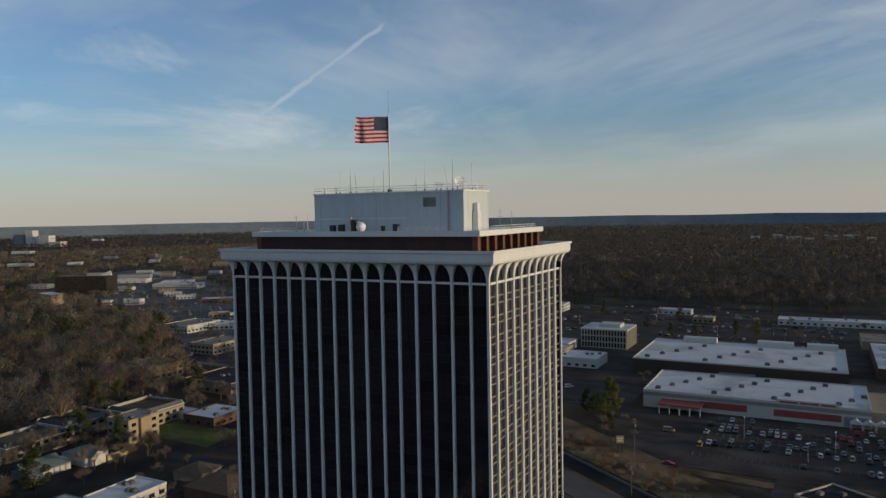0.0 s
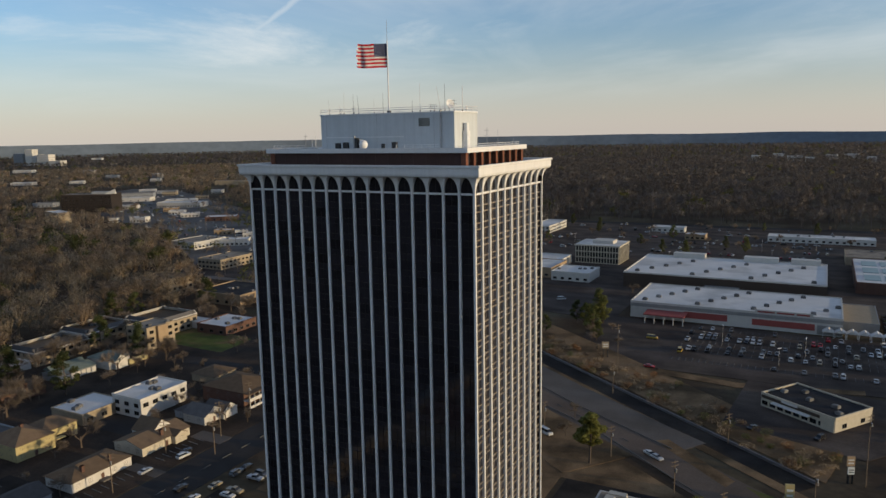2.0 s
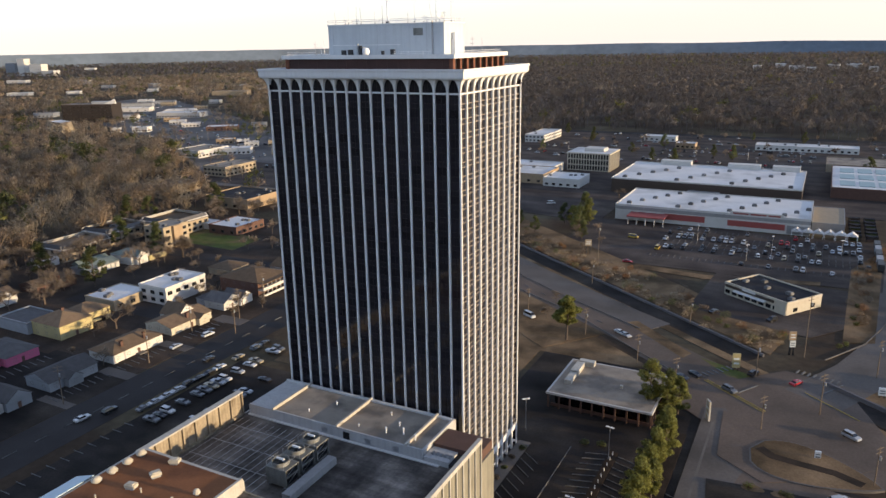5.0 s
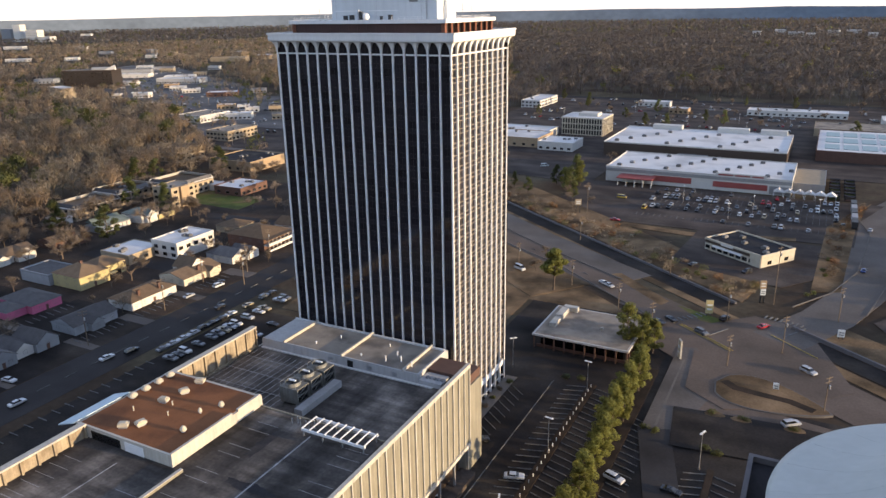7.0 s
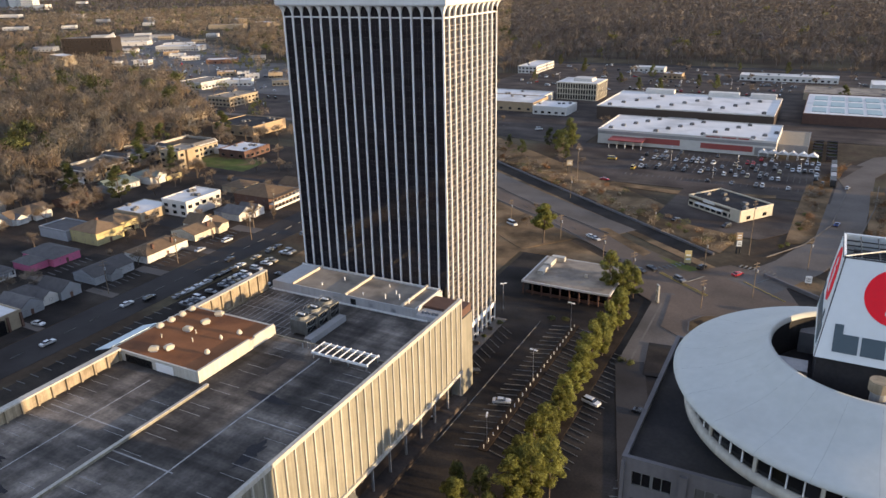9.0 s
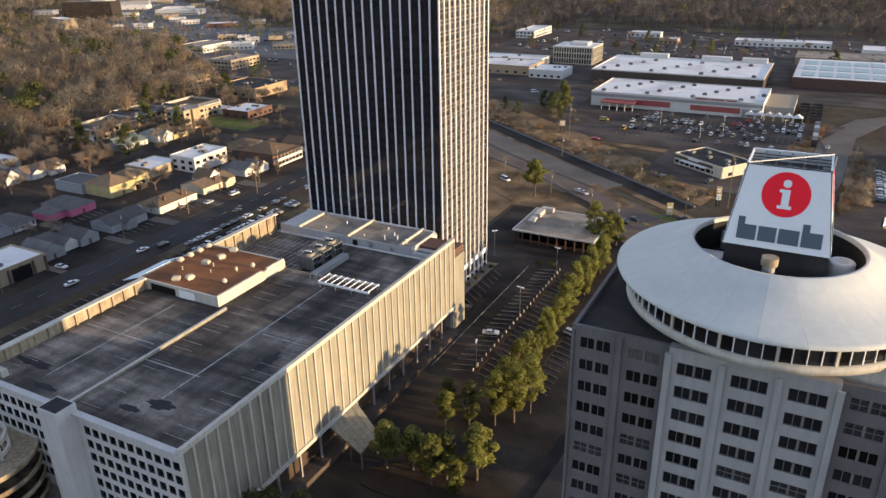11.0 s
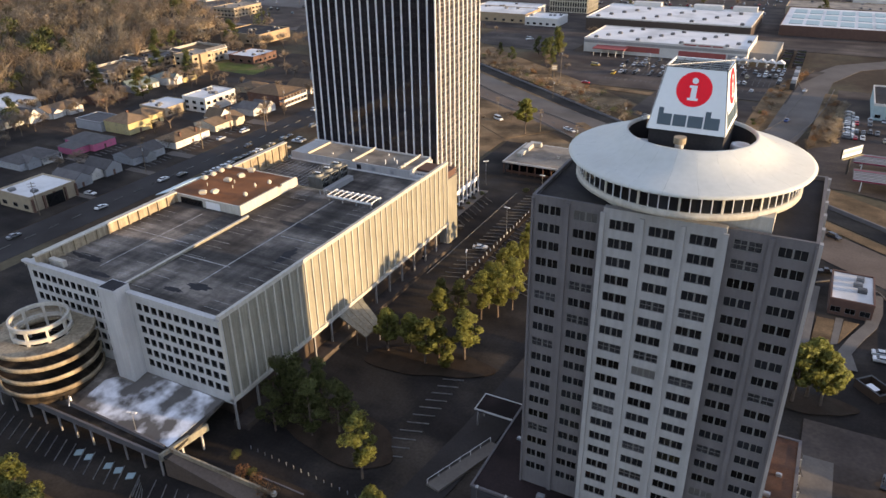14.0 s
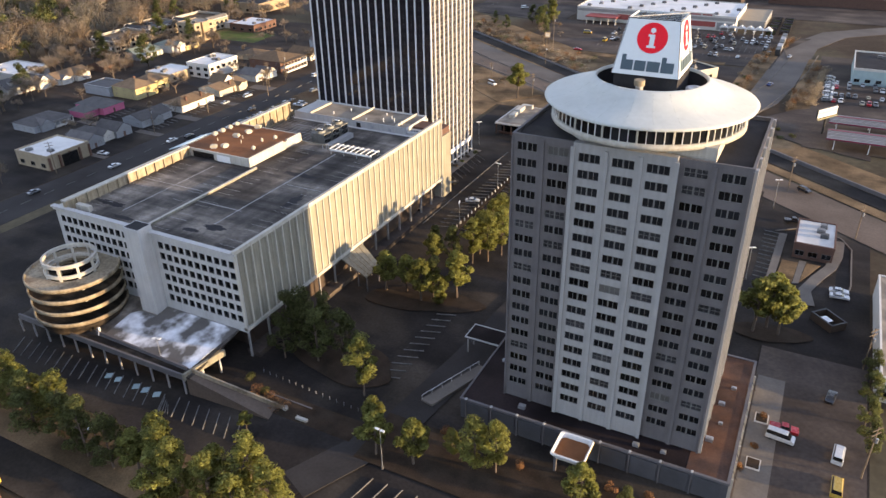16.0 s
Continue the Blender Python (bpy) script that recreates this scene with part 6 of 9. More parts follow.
for x, y in ((8.5, 7.4), (8.5, 10.6)):
    part("canopy_post", Geo().box(x - 0.15, y - 0.15, 0, x + 0.15, y + 0.15, 4.2), grey_precast, pd)
# Entrance arch with a yellow side.
ar = thing("entrance_arch", "white flared entrance canopy with a rounded well and a yellow flank", "canopy", at=(41.5, -16, 0))


def rounded(cx, cy, w, d, r, z, n=5):
    """A rounded rectangle as a ring of points."""
    out = []
    for sx, sy, a0 in ((1, 1, 0), (-1, 1, 90), (-1, -1, 180), (1, -1, 270)):
        for k in range(n):
            a = radians(a0 + 90 * k / (n - 1))
            out.append((cx + sx * (w / 2 - r) + r * math.cos(a), cy + sy * (d / 2 - r) + r * math.sin(a), z))
    return out


part("rim", Geo().loft([rounded(41.6, -16.9, 5.2, 5.4, 0.6, 3.9), rounded(41.6, -16.9, 6.6, 6.8, 0.5, 5.2), rounded(41.6, -16.9, 6.4, 6.6, 0.7, 5.4), rounded(41.6, -16.9, 5.9, 6.0, 0.9, 5.32), rounded(41.6, -16.9, 5.6, 5.7, 1.0, 4.5)], caps=False), white_metal, ar, "white flared rim")
part("well", Geo().loft([rounded(41.6, -16.9, 5.6, 5.7, 1.0, 4.42), rounded(41.6, -16.9, 5.0, 5.2, 1.0, 3.9)]), roof_rust, ar, "rust-brown sunken roof")
for x in (39.2, 44.0):
    part("leg", Geo().box(x - 0.25, -19.4, 0, x + 0.25, -18.9, 3.95), wing_precast, ar)
part("flank", Geo().add([(44.3, -19.4, 3.7), (44.3, -14.0, 3.7), (45.0, -13.6, 5.15), (45.0, -20.0, 5.15), (44.2, -19.4, 3.7), (44.2, -14.0, 3.7), (44.9, -13.6, 5.15), (44.9, -20.0, 5.15)], [(0, 1, 2, 3), (7, 6, 5, 4), (0, 4, 5, 1), (1, 5, 6, 2), (2, 6, 7, 3), (3, 7, 4, 0)]), yellow_paint, ar, "yellow flank")
for x, y, w in ((20, 2, 0.5), (21, 14, 0.4), (29, -10.5, 0.7), (52, -11, 0.6), (57, -10.6, 0.5), (64.5, 8, 0.6), (65.2, 2, 0.4), (64, -3.5, 0.7), (66, 14, 0.5)):
    g = Geo().box(x - w, y - w * 0.7, 5.0, x + w, y + w * 0.7, 5.0 + w).box(x - w * 0.6, y - w * 0.4, 5.0 + w, x + w * 0.6, y + w * 0.4, 5.15 + w)
    solo("roof_vent", g, steel, "small grey vent box on the podium roof", "vent", "podium vents")


# ---- shops, offices and houses round about ----
shop_win = window_mesh("window", 2.4, 1.6, 2, window_frame_m, office_glass, 0.12)
unit_grey = surf("weathered roof unit", (0.13, 0.13, 0.13), 0.6, var=0.3, scale=0.5, each=0.4)
unit_mesh = Geo().box(-1.1, -0.9, 0, 1.1, 0.9, 0.9).box(-0.8, -0.7, 0.9, 0.8, 0.7, 1.15).mesh("roof_unit")
unit_mesh.materials.append(unit_grey)
rnd = random.Random(21)
FOOT = []


def flat_building(name, label, category, x0, y0, x1, y1, h, wall, roof, parapet=0.5, units=0, wins=(), deg=0.0, trim=None):
    """A flat-roofed building: walls, sunken roof, coping, framed windows on given sides, roof units."""
    cx, cy = (x0 + x1) / 2, (y0 + y1) / 2
    ob = thing(name, label, category, at=(cx, cy, 0))
    m = pose(cx, cy, 0, 0, 0, deg)
    w, d = (x1 - x0) / 2, (y1 - y0) / 2
    FOOT.append((x0, y0, x1, y1))

    def put(nm, g, mat, lab=""):
        g.v = [tuple(m @ Vector(p)) for p in g.v]
        return part(nm, g, mat, ob, lab)

    put("wall", Geo().box(-w, -d, 0, w, d, h - 0.02), wall)
    put("roof", Geo().box(-w + 0.35, -d + 0.35, h - 0.02, w - 0.35, d - 0.35, h + 0.04), roof)
    for a in ((-w - 0.1, -d - 0.1, w + 0.1, -d + 0.35), (-w - 0.1, d - 0.35, w + 0.1, d + 0.1), (-w - 0.1, -d + 0.35, -w + 0.35, d - 0.35), (w - 0.35, -d + 0.35, w + 0.1, d - 0.35)):
        put("coping", Geo().box(a[0], a[1], h - 0.25, a[2], a[3], h + parapet), trim or wall)
    for side, n, rows, z0, dz in wins:
        for r in range(rows):
            for k in range(n):
                f = (k + 0.5) / n - 0.5
                if side == "S":
                    piece("window", shop_win, ob, m @ pose(2 * w * f, -d - 0.10, z0 + dz * r))
                else:
                    piece("window", shop_win, ob, m @ pose(w + 0.10, 2 * d * f, z0 + dz * r, 0, 0, 90))
    for k in range(units):
        p = m @ Vector((rnd.uniform(-w * 0.85, w * 0.85), rnd.uniform(-d * 0.8, d * 0.8), h + 0.04))
        u = piece("roof_unit", unit_mesh, ob, Matrix.Translation(p) @ pose(0, 0, 0, 0, 0, deg + 90 * (k % 2)))
    return ob


def house(label, x0, y0, x1, y1, h, wall, roof, style="gable_y", rise=2.2, chimney=False, porch=False, floors=1):
    """A small house: walls, pitched roof with eaves, windows, door, chimney."""
    ob = thing("house", label, "house", "houses along the street", at=((x0 + x1) / 2, (y0 + y1) / 2, 0))
    FOOT.append((x0, y0, x1, y1))
    part("wall", Geo().box(x0, y0, 0, x1, y1, h), wall, ob)
    g = Geo()
    if style == "hip":
        g.hip(x0, y0, x1, y1, h, h + rise, 0.5)
    elif style == "gable_x":
        g.gable(x0, y0, x1, y1, h, h + rise, "x", 0.45)
        part("gable", Geo().add([(x1 + 0.02, y0, h), (x1 + 0.02, y1, h), (x1 + 0.02, (y0 + y1) / 2, h + rise - 0.25), (x1 + 0.47, y0, h), (x1 + 0.47, y1, h), (x1 + 0.47, (y0 + y1) / 2, h + rise - 0.25)],
             [(2, 1, 0), (3, 4, 5), (0, 1, 4, 3), (1, 2, 5, 4), (2, 0, 3, 5)]), wall, ob)
    else:
        g.gable(x0, y0, x1, y1, h, h + rise, "y", 0.45)
        part("gable", Geo().add([(x0, y0 - 0.47, h), (x1, y0 - 0.47, h), ((x0 + x1) / 2, y0 - 0.47, h + rise - 0.2), (x0, y0, h), (x1, y0, h), ((x0 + x1) / 2, y0, h + rise - 0.2)],
             [(0, 1, 2), (5, 4, 3), (0, 3, 4, 1), (1, 4, 5, 2), (2, 5, 3, 0)]), wall, ob)
    part("roof", g, roof, ob)
    for fl in range(floors):
        z = 1.6 + 2.8 * fl
        n = max(int((y1 - y0) / 4.2), 1)
        for k in range(n):
            piece("window", house_win, ob, pose(x1 + 0.06, y0 + (y1 - y0) * (k + 0.5) / n, z, 0, 0, 90))
        n = max(int((x1 - x0) / 4.5), 1)
        for k in range(n):
            piece("window", house_win, ob, pose(x0 + (x1 - x0) * (k + 0.5) / n, y0 - 0.06, z))
    part("door", Geo().box(x1 - 0.01, (y0 + y1) / 2 - 0.5, 0, x1 + 0.08, (y0 + y1) / 2 + 0.5, 2.0), wall_brick, ob)
    if chimney:
        part("chimney", Geo().box(x0 + 2.0, (y0 + y1) / 2 + 1.2, h - 0.5, x0 + 2.9, (y0 + y1) / 2 + 2.0, h + rise + 0.8), wall_brick, ob)
    if porch:
        pr = part("porch_roof", Geo().gable(x1 - 0.6, (y0 + y1) / 2 - 2.4, x1 + 2.4, (y0 + y1) / 2 + 2.4, h - 0.5, h + 0.9, "x", 0.2), roof, ob)
        for s in (-2.1, 2.1):
            part("porch_post", Geo().box(x1 + 2.0, (y0 + y1) / 2 + s - 0.12, 0, x1 + 2.25, (y0 + y1) / 2 + s + 0.12, h - 0.5), wall_white, ob)
    return ob


house_win = window_mesh("window", 1.3, 1.2, 2, window_frame_m, office_glass, 0.10)


def wing(ob, x0, y0, x1, y1, h, rise, wall, roof, style="hip", win=True):
    """A lower or cross wing of a house: walls and a roof of its own."""
    part("wing_wall", Geo().box(x0, y0, 0, x1, y1, h), wall, ob)
    g = Geo()
    if style == "hip":
        g.hip(x0, y0, x1, y1, h, h + rise, 0.45)
    else:
        g.gable(x0, y0, x1, y1, h, h + rise, "x" if style == "gable_x" else "y", 0.3)
        if style == "gable_x":
            m_ = (y0 + y1) / 2
            part("gable", Geo().add([(x1 + 0.02, y0, h), (x1 + 0.02, y1, h), (x1 + 0.02, m_, h + rise - 0.15), (x1 + 0.34, y0, h), (x1 + 0.34, y1, h), (x1 + 0.34, m_, h + rise - 0.15)],
                 [(2, 1, 0), (3, 4, 5), (0, 1, 4, 3), (1, 2, 5, 4), (2, 0, 3, 5)]), wall, ob)
        else:
            m_ = (x0 + x1) / 2
            part("gable", Geo().add([(x0, y0 - 0.34, h), (x1, y0 - 0.34, h), (m_, y0 - 0.34, h + rise - 0.15), (x0, y0, h), (x1, y0, h), (m_, y0, h + rise - 0.15)],
                 [(0, 1, 2), (5, 4, 3), (0, 3, 4, 1), (1, 4, 5, 2), (2, 5, 3, 0)]), wall, ob)
    part("wing_roof", g, roof, ob)
    if win:
        piece("window", house_win, ob, pose(x1 + 0.06, (y0 + y1) / 2, 1.6, 0, 0, 90))
        piece("window", house_win, ob, pose((x0 + x1) / 2, y0 - 0.06, 1.6))


def stack(ob, x, y, z0, z1, w=0.5):
    part("chimney", Geo().box(x - w, y - w, z0, x + w, y + w, z1).box(x - w - 0.08, y - w - 0.08, z1 - 0.2, x + w + 0.08, y + w + 0.08, z1), wall_brick, ob)


def dormer(ob, x, y, z, wall, roof):
    """A small gabled dormer facing east on a roof slope."""
    part("dormer_wall", Geo().box(x - 2.4, y - 0.9, z - 1.2, x, y + 0.9, z + 1.2), wall, ob)
    part("dormer_roof", Geo().gable(x - 2.6, y - 0.95, x + 0.1, y + 0.95, z + 1.2, z + 2.1, "x", 0.12), roof, ob)
    piece("window", house_win, ob, pose(x + 0.06, y, z + 0.4, 0, 0, 90))


h_ = house("pink-walled house with a dark hipped roof", -236, 96.5, -217.6, 108.2, 3.3, wall_pink, shingle_grey, "hip", 2.6)
wing(h_, -231, 89.0, -220.5, 96.4, 3.0, 2.0, wall_pink, shingle_grey)
h_ = house("yellow two-storey house with a tan hipped roof", -238, 119.6, -221.9, 133, 5.4, wall_yellow, shingle_brown, "hip", 3.0, floors=2)
wing(h_, -237, 131.0, -225.6, 144.0, 5.0, 2.8, wall_yellow, shingle_brown)
part("carport", Geo().box(-225.62, 136.0, 0, -225.5, 141.5, 2.4), spandrel_dark, h_, "dark carport opening")
part("balcony", Geo().box(-223.0, 133.1, 2.7, -221.0, 136.5, 3.0), wall_yellow, h_)
stack(h_, -230, 127, 7.0, 9.2)
flat_building("shed_row", "long grey low outbuilding with a flat roof", "outbuilding", -256, 118, -238.5, 131, 4.2, wall_grey, shingle_grey)
h_ = house("long cream house with a low tan hipped roof", -199, 114, -187, 135, 3.2, wall_white, shingle_brown, "hip", 2.2)
stack(h_, -189.4, 119.6, 2.6, 6.0)
stack(h_, -188.6, 128.4, 2.6, 6.2, 0.4)
part("entry_steps", Geo().box(-186.9, 123.0, 0, -184.8, 126.0, 0.5), paving, h_)
h_ = house("cream house with a low roof and a steep white gable", -202, 140.5, -188.5, 160.5, 3.0, wall_cream, shingle_brown, "gable_y", 2.0)
wing(h_, -203.5, 149.0, -194.0, 158.0, 3.6, 3.8, wall_white, shingle_brown, "gable_x", False)
wing(h_, -192.0, 152.5, -186.6, 157.5, 2.8, 1.4, wall_cream, shingle_brown, "gable_x")
stack(h_, -190.6, 150.2, 2.5, 5.6)
h_ = house("small white gabled wooden house", -200, 168.5, -189.5, 178, 3.2, wall_white, shingle_grey, "gable_x", 2.8)
wing(h_, -197.5, 176.0, -187.6, 183.0, 3.0, 2.6, wall_white, shingle_grey, "gable_x")
wing(h_, -206, 170.0, -199.0, 180.0, 2.8, 1.8, wall_grey, shingle_grey)
flat_building("shop", "white flat-roofed two-storey shop", "shop", -231, 163, -215.5, 185, 7.2, wall_white, roof_white, 0.5, 4, (("E", 5, 1, 4.9, 3), ("S", 3, 2, 1.9, 3)))
brn = house("brown two-storey office house with white balcony posts", -210, 188, -188.8, 206.7, 6.0, wall_brick, shingle_brown, "hip", 3.0, floors=2)
part("balcony_band", Geo().box(-188.7, 187.8, 2.7, -185.6, 207, 3.1), wall_white, brn, "white balcony floor")
part("balcony_rail", Geo().box(-185.75, 187.8, 3.1, -185.6, 207, 4.0), wall_white, brn)
part("low_wall", Geo().box(-186.3, 187.8, 0, -185.7, 207, 0.9), wall_white, brn)
part("eave", Geo().box(-188.6, 187.5, 5.7, -185.2, 207.2, 6.0), shingle_brown, brn)
for k in range(8):
    part("post", Geo().box(-185.95, 187.9 + 2.7 * k, 0, -185.65, 188.2 + 2.7 * k, 5.7), wall_white, brn)
flat_building("office_block", "low tan office with a pale gravel roof", "office", -247, 149, -229.5, 167, 4.2, wall_tan, roof_white, 0.3, 3, (("E", 3, 1, 1.8, 3),))
shp = flat_building("shop", "low dark brick shop with a patchy pale roof", "shop", -199, 40.3, -181, 59.0, 5.4, wall_tan, roof_white, 0.5, 2, (("E", 1, 1, 1.8, 3), ("S", 3, 1, 1.8, 3)))
part("porch", Geo().box(-180.9, 46.5, 0, -180.2, 53.0, 4.6), spandrel_dark, shp, "dark recessed entrance")
for k in range(5):
    part("pier", Geo().box(-180.9, 40.6 + 4.4 * k, 0, -180.3, 41.3 + 4.4 * k, 5.0), wall_brick, shp)
h_ = house("grey house with a front gable", -199, 61.5, -186.2, 70.0, 3.2, wall_grey, shingle_grey, "gable_x", 2.8)
wing(h_, -204, 66.0, -192.0, 77.0, 3.2, 2.6, wall_grey, shingle_grey)
h_ = house("grey-roofed house with a white front gable", -199, 77.0, -186.8, 84.8, 3.2, wall_grey, shingle_grey, "gable_x", 2.8)
wing(h_, -193.0, 71.2, -188.2, 76.8, 2.8, 2.0, wall_white, shingle_grey, "gable_x")
h_ = house("dark-roofed low house with a white porch rail", -238, 66.0, -224.0, 84, 3.2, wall_grey, shingle_grey, "hip", 2.6)
wing(h_, -231, 68.5, -222.6, 74.5, 3.0, 2.2, wall_grey, shingle_grey, "gable_x")
part("porch_rail", Geo().box(-222.4, 75.0, 0.3, -222.2, 84.0, 1.1), wall_white, h_)
for k in range(5):
    part("porch_post", Geo().box(-222.45, 75.0 + 2.2 * k, 0, -222.2, 75.25 + 2.2 * k, 2.8), wall_white, h_)
part("porch_roof", Geo().box(-224.4, 74.6, 2.8, -221.9, 84.4, 3.0), shingle_grey, h_)
h_ = house("long dark-roofed grey house", -199, 91, -187.2, 108, 3.2, wall_grey, shingle_grey, "gable_y", 2.4)
wing(h_, -190.5, 96.0, -185.0, 101.0, 2.8, 1.8, wall_grey, shingle_grey, "gable_x")
h_ = house("white house with a brown roof", -292, 121.2, -280.0, 141, 3.2, wall_white, shingle_brown, "gable_y", 2.6)
wing(h_, -285.0, 131.0, -277.4, 139.0, 3.2, 2.8, wall_white, shingle_brown, "gable_x")
wing(h_, -283.0, 122.5, -278.6, 128.0, 2.9, 1.8, wall_white, shingle_grey, "gable_x")
h_ = house("white house with a dark roof and dormers", -298, 97, -285, 112.5, 3.4, wall_white, shingle_grey, "gable_y", 4.0)
for y in (100.5, 104.8, 109.1):
    dormer(h_, -286.6, y, 5.0, wall_white, shingle_grey)
wing(h_, -294, 111.5, -281.5, 118.0, 3.4, 3.4, wall_white, shingle_grey, "gable_x")
h_ = house("low brown house with a brick chimney", -291, 149.2, -279, 165, 3.0, wall_brick, shingle_brown, "gable_y", 2.0)
wing(h_, -284, 160.0, -275.6, 166.0, 2.8, 2.0, wall_brick, shingle_brown, "gable_x")
stack(h_, -277.2, 158.6, 2.0, 6.2)
h_ = house("long green-grey barn with a two-step roof", -292, 175.5, -281, 193.5, 3.2, wall_grey, shingle_green, "gable_y", 1.6)
part("upper_roof", Geo().gable(-292.5, 176.5, -286.5, 192.5, 4.2, 6.0, "y", 0.3), shingle_green, h_)
for k in range(7):
    part("bay", Geo().box(-281.0, 176.4 + 2.5 * k, 0.3, -280.9, 178.2 + 2.5 * k, 2.6), wall_white, h_)
h_ = house("white and yellow house with a teal-grey roof", -291, 196.8, -276.6, 208, 4.4, wall_white, shingle_green, "hip", 2.2, floors=1)
wing(h_, -281, 198.5, -274.4, 205.0, 4.2, 2.4, wall_white, shingle_green, "gable_x")
part("garden_wall", Geo().box(-275.6, 206.0, 0, -274.8, 217.0, 2.6), wall_yellow, h_)
part("garden_arch", Geo().box(-274.82, 210.0, 0, -274.7, 212.2, 1.9), spandrel_dark, h_)
flat_building("shop", "pale flat-roofed building among trees", "shop", -330, 113, -303, 134, 5.0, wall_white, roof_white, 0.5, 5)


def mansard_block(label, x0, y0, x1, y1, h, floors):
    """An apartment block whose flat brown roof lies behind a white sloping edge."""
    ob = flat_building("apartment_block", label, "apartments", x0, y0, x1, y1, h, wall_tan, shingle_brown, 0.2, 2, (("E", max(int((y1 - y0) / 4), 2), floors, 1.9, 2.9), ("S", max(int((x1 - x0) / 4.5), 2), floors, 1.9, 2.9)), 0, wall_white)
    for a, b, u, v in (((x0, y0), (x1, y0), (0, 1), 1), ((x1, y0), (x1, y1), (-1, 0), 1), ((x1, y1), (x0, y1), (0, -1), 0), ((x0, y1), (x0, y0), (1, 0), 0)):
        e = 0.35
        p = [(a[0] - u[0] * e, a[1] - u[1] * e, h - 0.6), (b[0] - u[0] * e, b[1] - u[1] * e, h - 0.6), (b[0] + u[0] * 1.5, b[1] + u[1] * 1.5, h + 1.9), (a[0] + u[0] * 1.5, a[1] + u[1] * 1.5, h + 1.9)]
        q = [(x + u[0] * 0.35, y + u[1] * 0.35, z) for x, y, z in p]
        part("mansard", Geo().add(p + q, [(0, 1, 2, 3), (7, 6, 5, 4), (0, 4, 5, 1), (1, 5, 6, 2), (2, 6, 7, 3), (3, 7, 4, 0)]), shingle_grey if v else wall_white, ob, "dark shingled slope" if v else "white sloping roof edge")
    return ob


mansard_block("long apartment block with a brown roof behind white edges", -331, 185, -311, 213, 6.4, 2)
mansard_block("apartment block with a white mansard edge", -338, 216, -317, 242, 6.8, 2)
mansard_block("large tan hall with a white mansard edge", -324, 244, -298, 270, 7.4, 2)
flat_building("shed", "low white-roofed shed between the blocks", "shed", -322, 175.5, -312, 183.5, 3.4, wall_white, roof_white, 0.3)
blk = flat_building("apartment_block", "tall tan brick block in the sun", "apartments", -299, 225, -284.5, 242, 11.0, wall_tan, roof_gravel, 0.5, 2, (("E", 3, 3, 2.2, 3.3), ("S", 3, 3, 2.2, 3.3)))
part("stair_bay", Geo().box(-284.4, 230.5, 0, -282.8, 236.5, 11.4), wall_orange, blk)
flat_building("shop", "low shop with a pale flat roof", "shop", -289, 261, -268.5, 284, 4.6, wall_brick, roof_white, 0.5, 4, (("E", 5, 1, 1.8, 3), ("S", 3, 1, 1.8, 3)))
flat_building("shed", "small white shed by the lawn", "shed", -305, 266, -292, 275, 3.6, wall_white, roof_white, 0.2)
flat_building("warehouse", "orange brick warehouse with a dark flat roof", "warehouse", -345, 314, -308, 349, 6.6, wall_orange, roof_dark, 0.6, 7, (("S", 5, 1, 2.0, 3),))
flat_building("shop", "small pale shop at the street", "shop", -256, 312, -240, 330, 5, wall_white, roof_white, 0.5, 2, (("E", 4, 1, 1.8, 3),))
flat_building("shop", "red-fronted shop at the street", "shop", -236, 296, -222, 308, 4.5, wall_orange, roof_white, 0.5, 2, (("E", 3, 1, 1.8, 3),))
h_ = house("cream house with a brick front behind the tower", -206, 216, -190, 229, 3.4, wall_white, shingle_brown, "gable_x", 2.8)
wing(h_, -196, 226, -187, 234, 3.2, 2.2, wall_brick, shingle_brown, "gable_x")
h_ = house("grey two-storey house with a front gable", -208, 240, -194, 251, 5.4, wall_grey, shingle_grey, "gable_x", 2.6, floors=2)
wing(h_, -199, 250, -190, 259, 3.2, 2.2, wall_white, shingle_grey, "gable_x")
house("low tan house by the side street", -232, 203, -219, 216, 3.2, wall_tan, shingle_brown, "hip", 2.2)
house("grey gabled house by the street", -207, 264, -193, 276, 4.6, wall_grey, shingle_grey, "gable_x", 2.6)
flat_building("shop", "white shop with a red corner front", "shop", -218, 284, -200, 298, 4.6, wall_white, roof_white, 0.6, 2, (("E", 4, 1, 1.8, 3), ("S", 3, 1, 1.8, 3)))
flat_building("office_block", "two-storey office with dark window bands", "office", -432, 400, -408, 436, 8.0, wall_tan, roof_gravel, 0.5, 3, (("E", 8, 2, 2.2, 3.4), ("S", 6, 2, 2.2, 3.4)))
flat_building("office_block", "cream two-storey shop row", "shop", -535, 466, -505, 506, 7.0, wall_white, roof_gravel, 0.5, 4, (("E", 9, 1, 2.4, 3), ("S", 7, 1, 2.4, 3)))
flat_building("office_block", "tan three-storey house-like office", "office", -408, 318, -380, 345, 9.0, wall_tan, shingle_brown, 0.5, 1, (("E", 6, 2, 2.2, 3.2), ("S", 5, 2, 2.2, 3.2)))

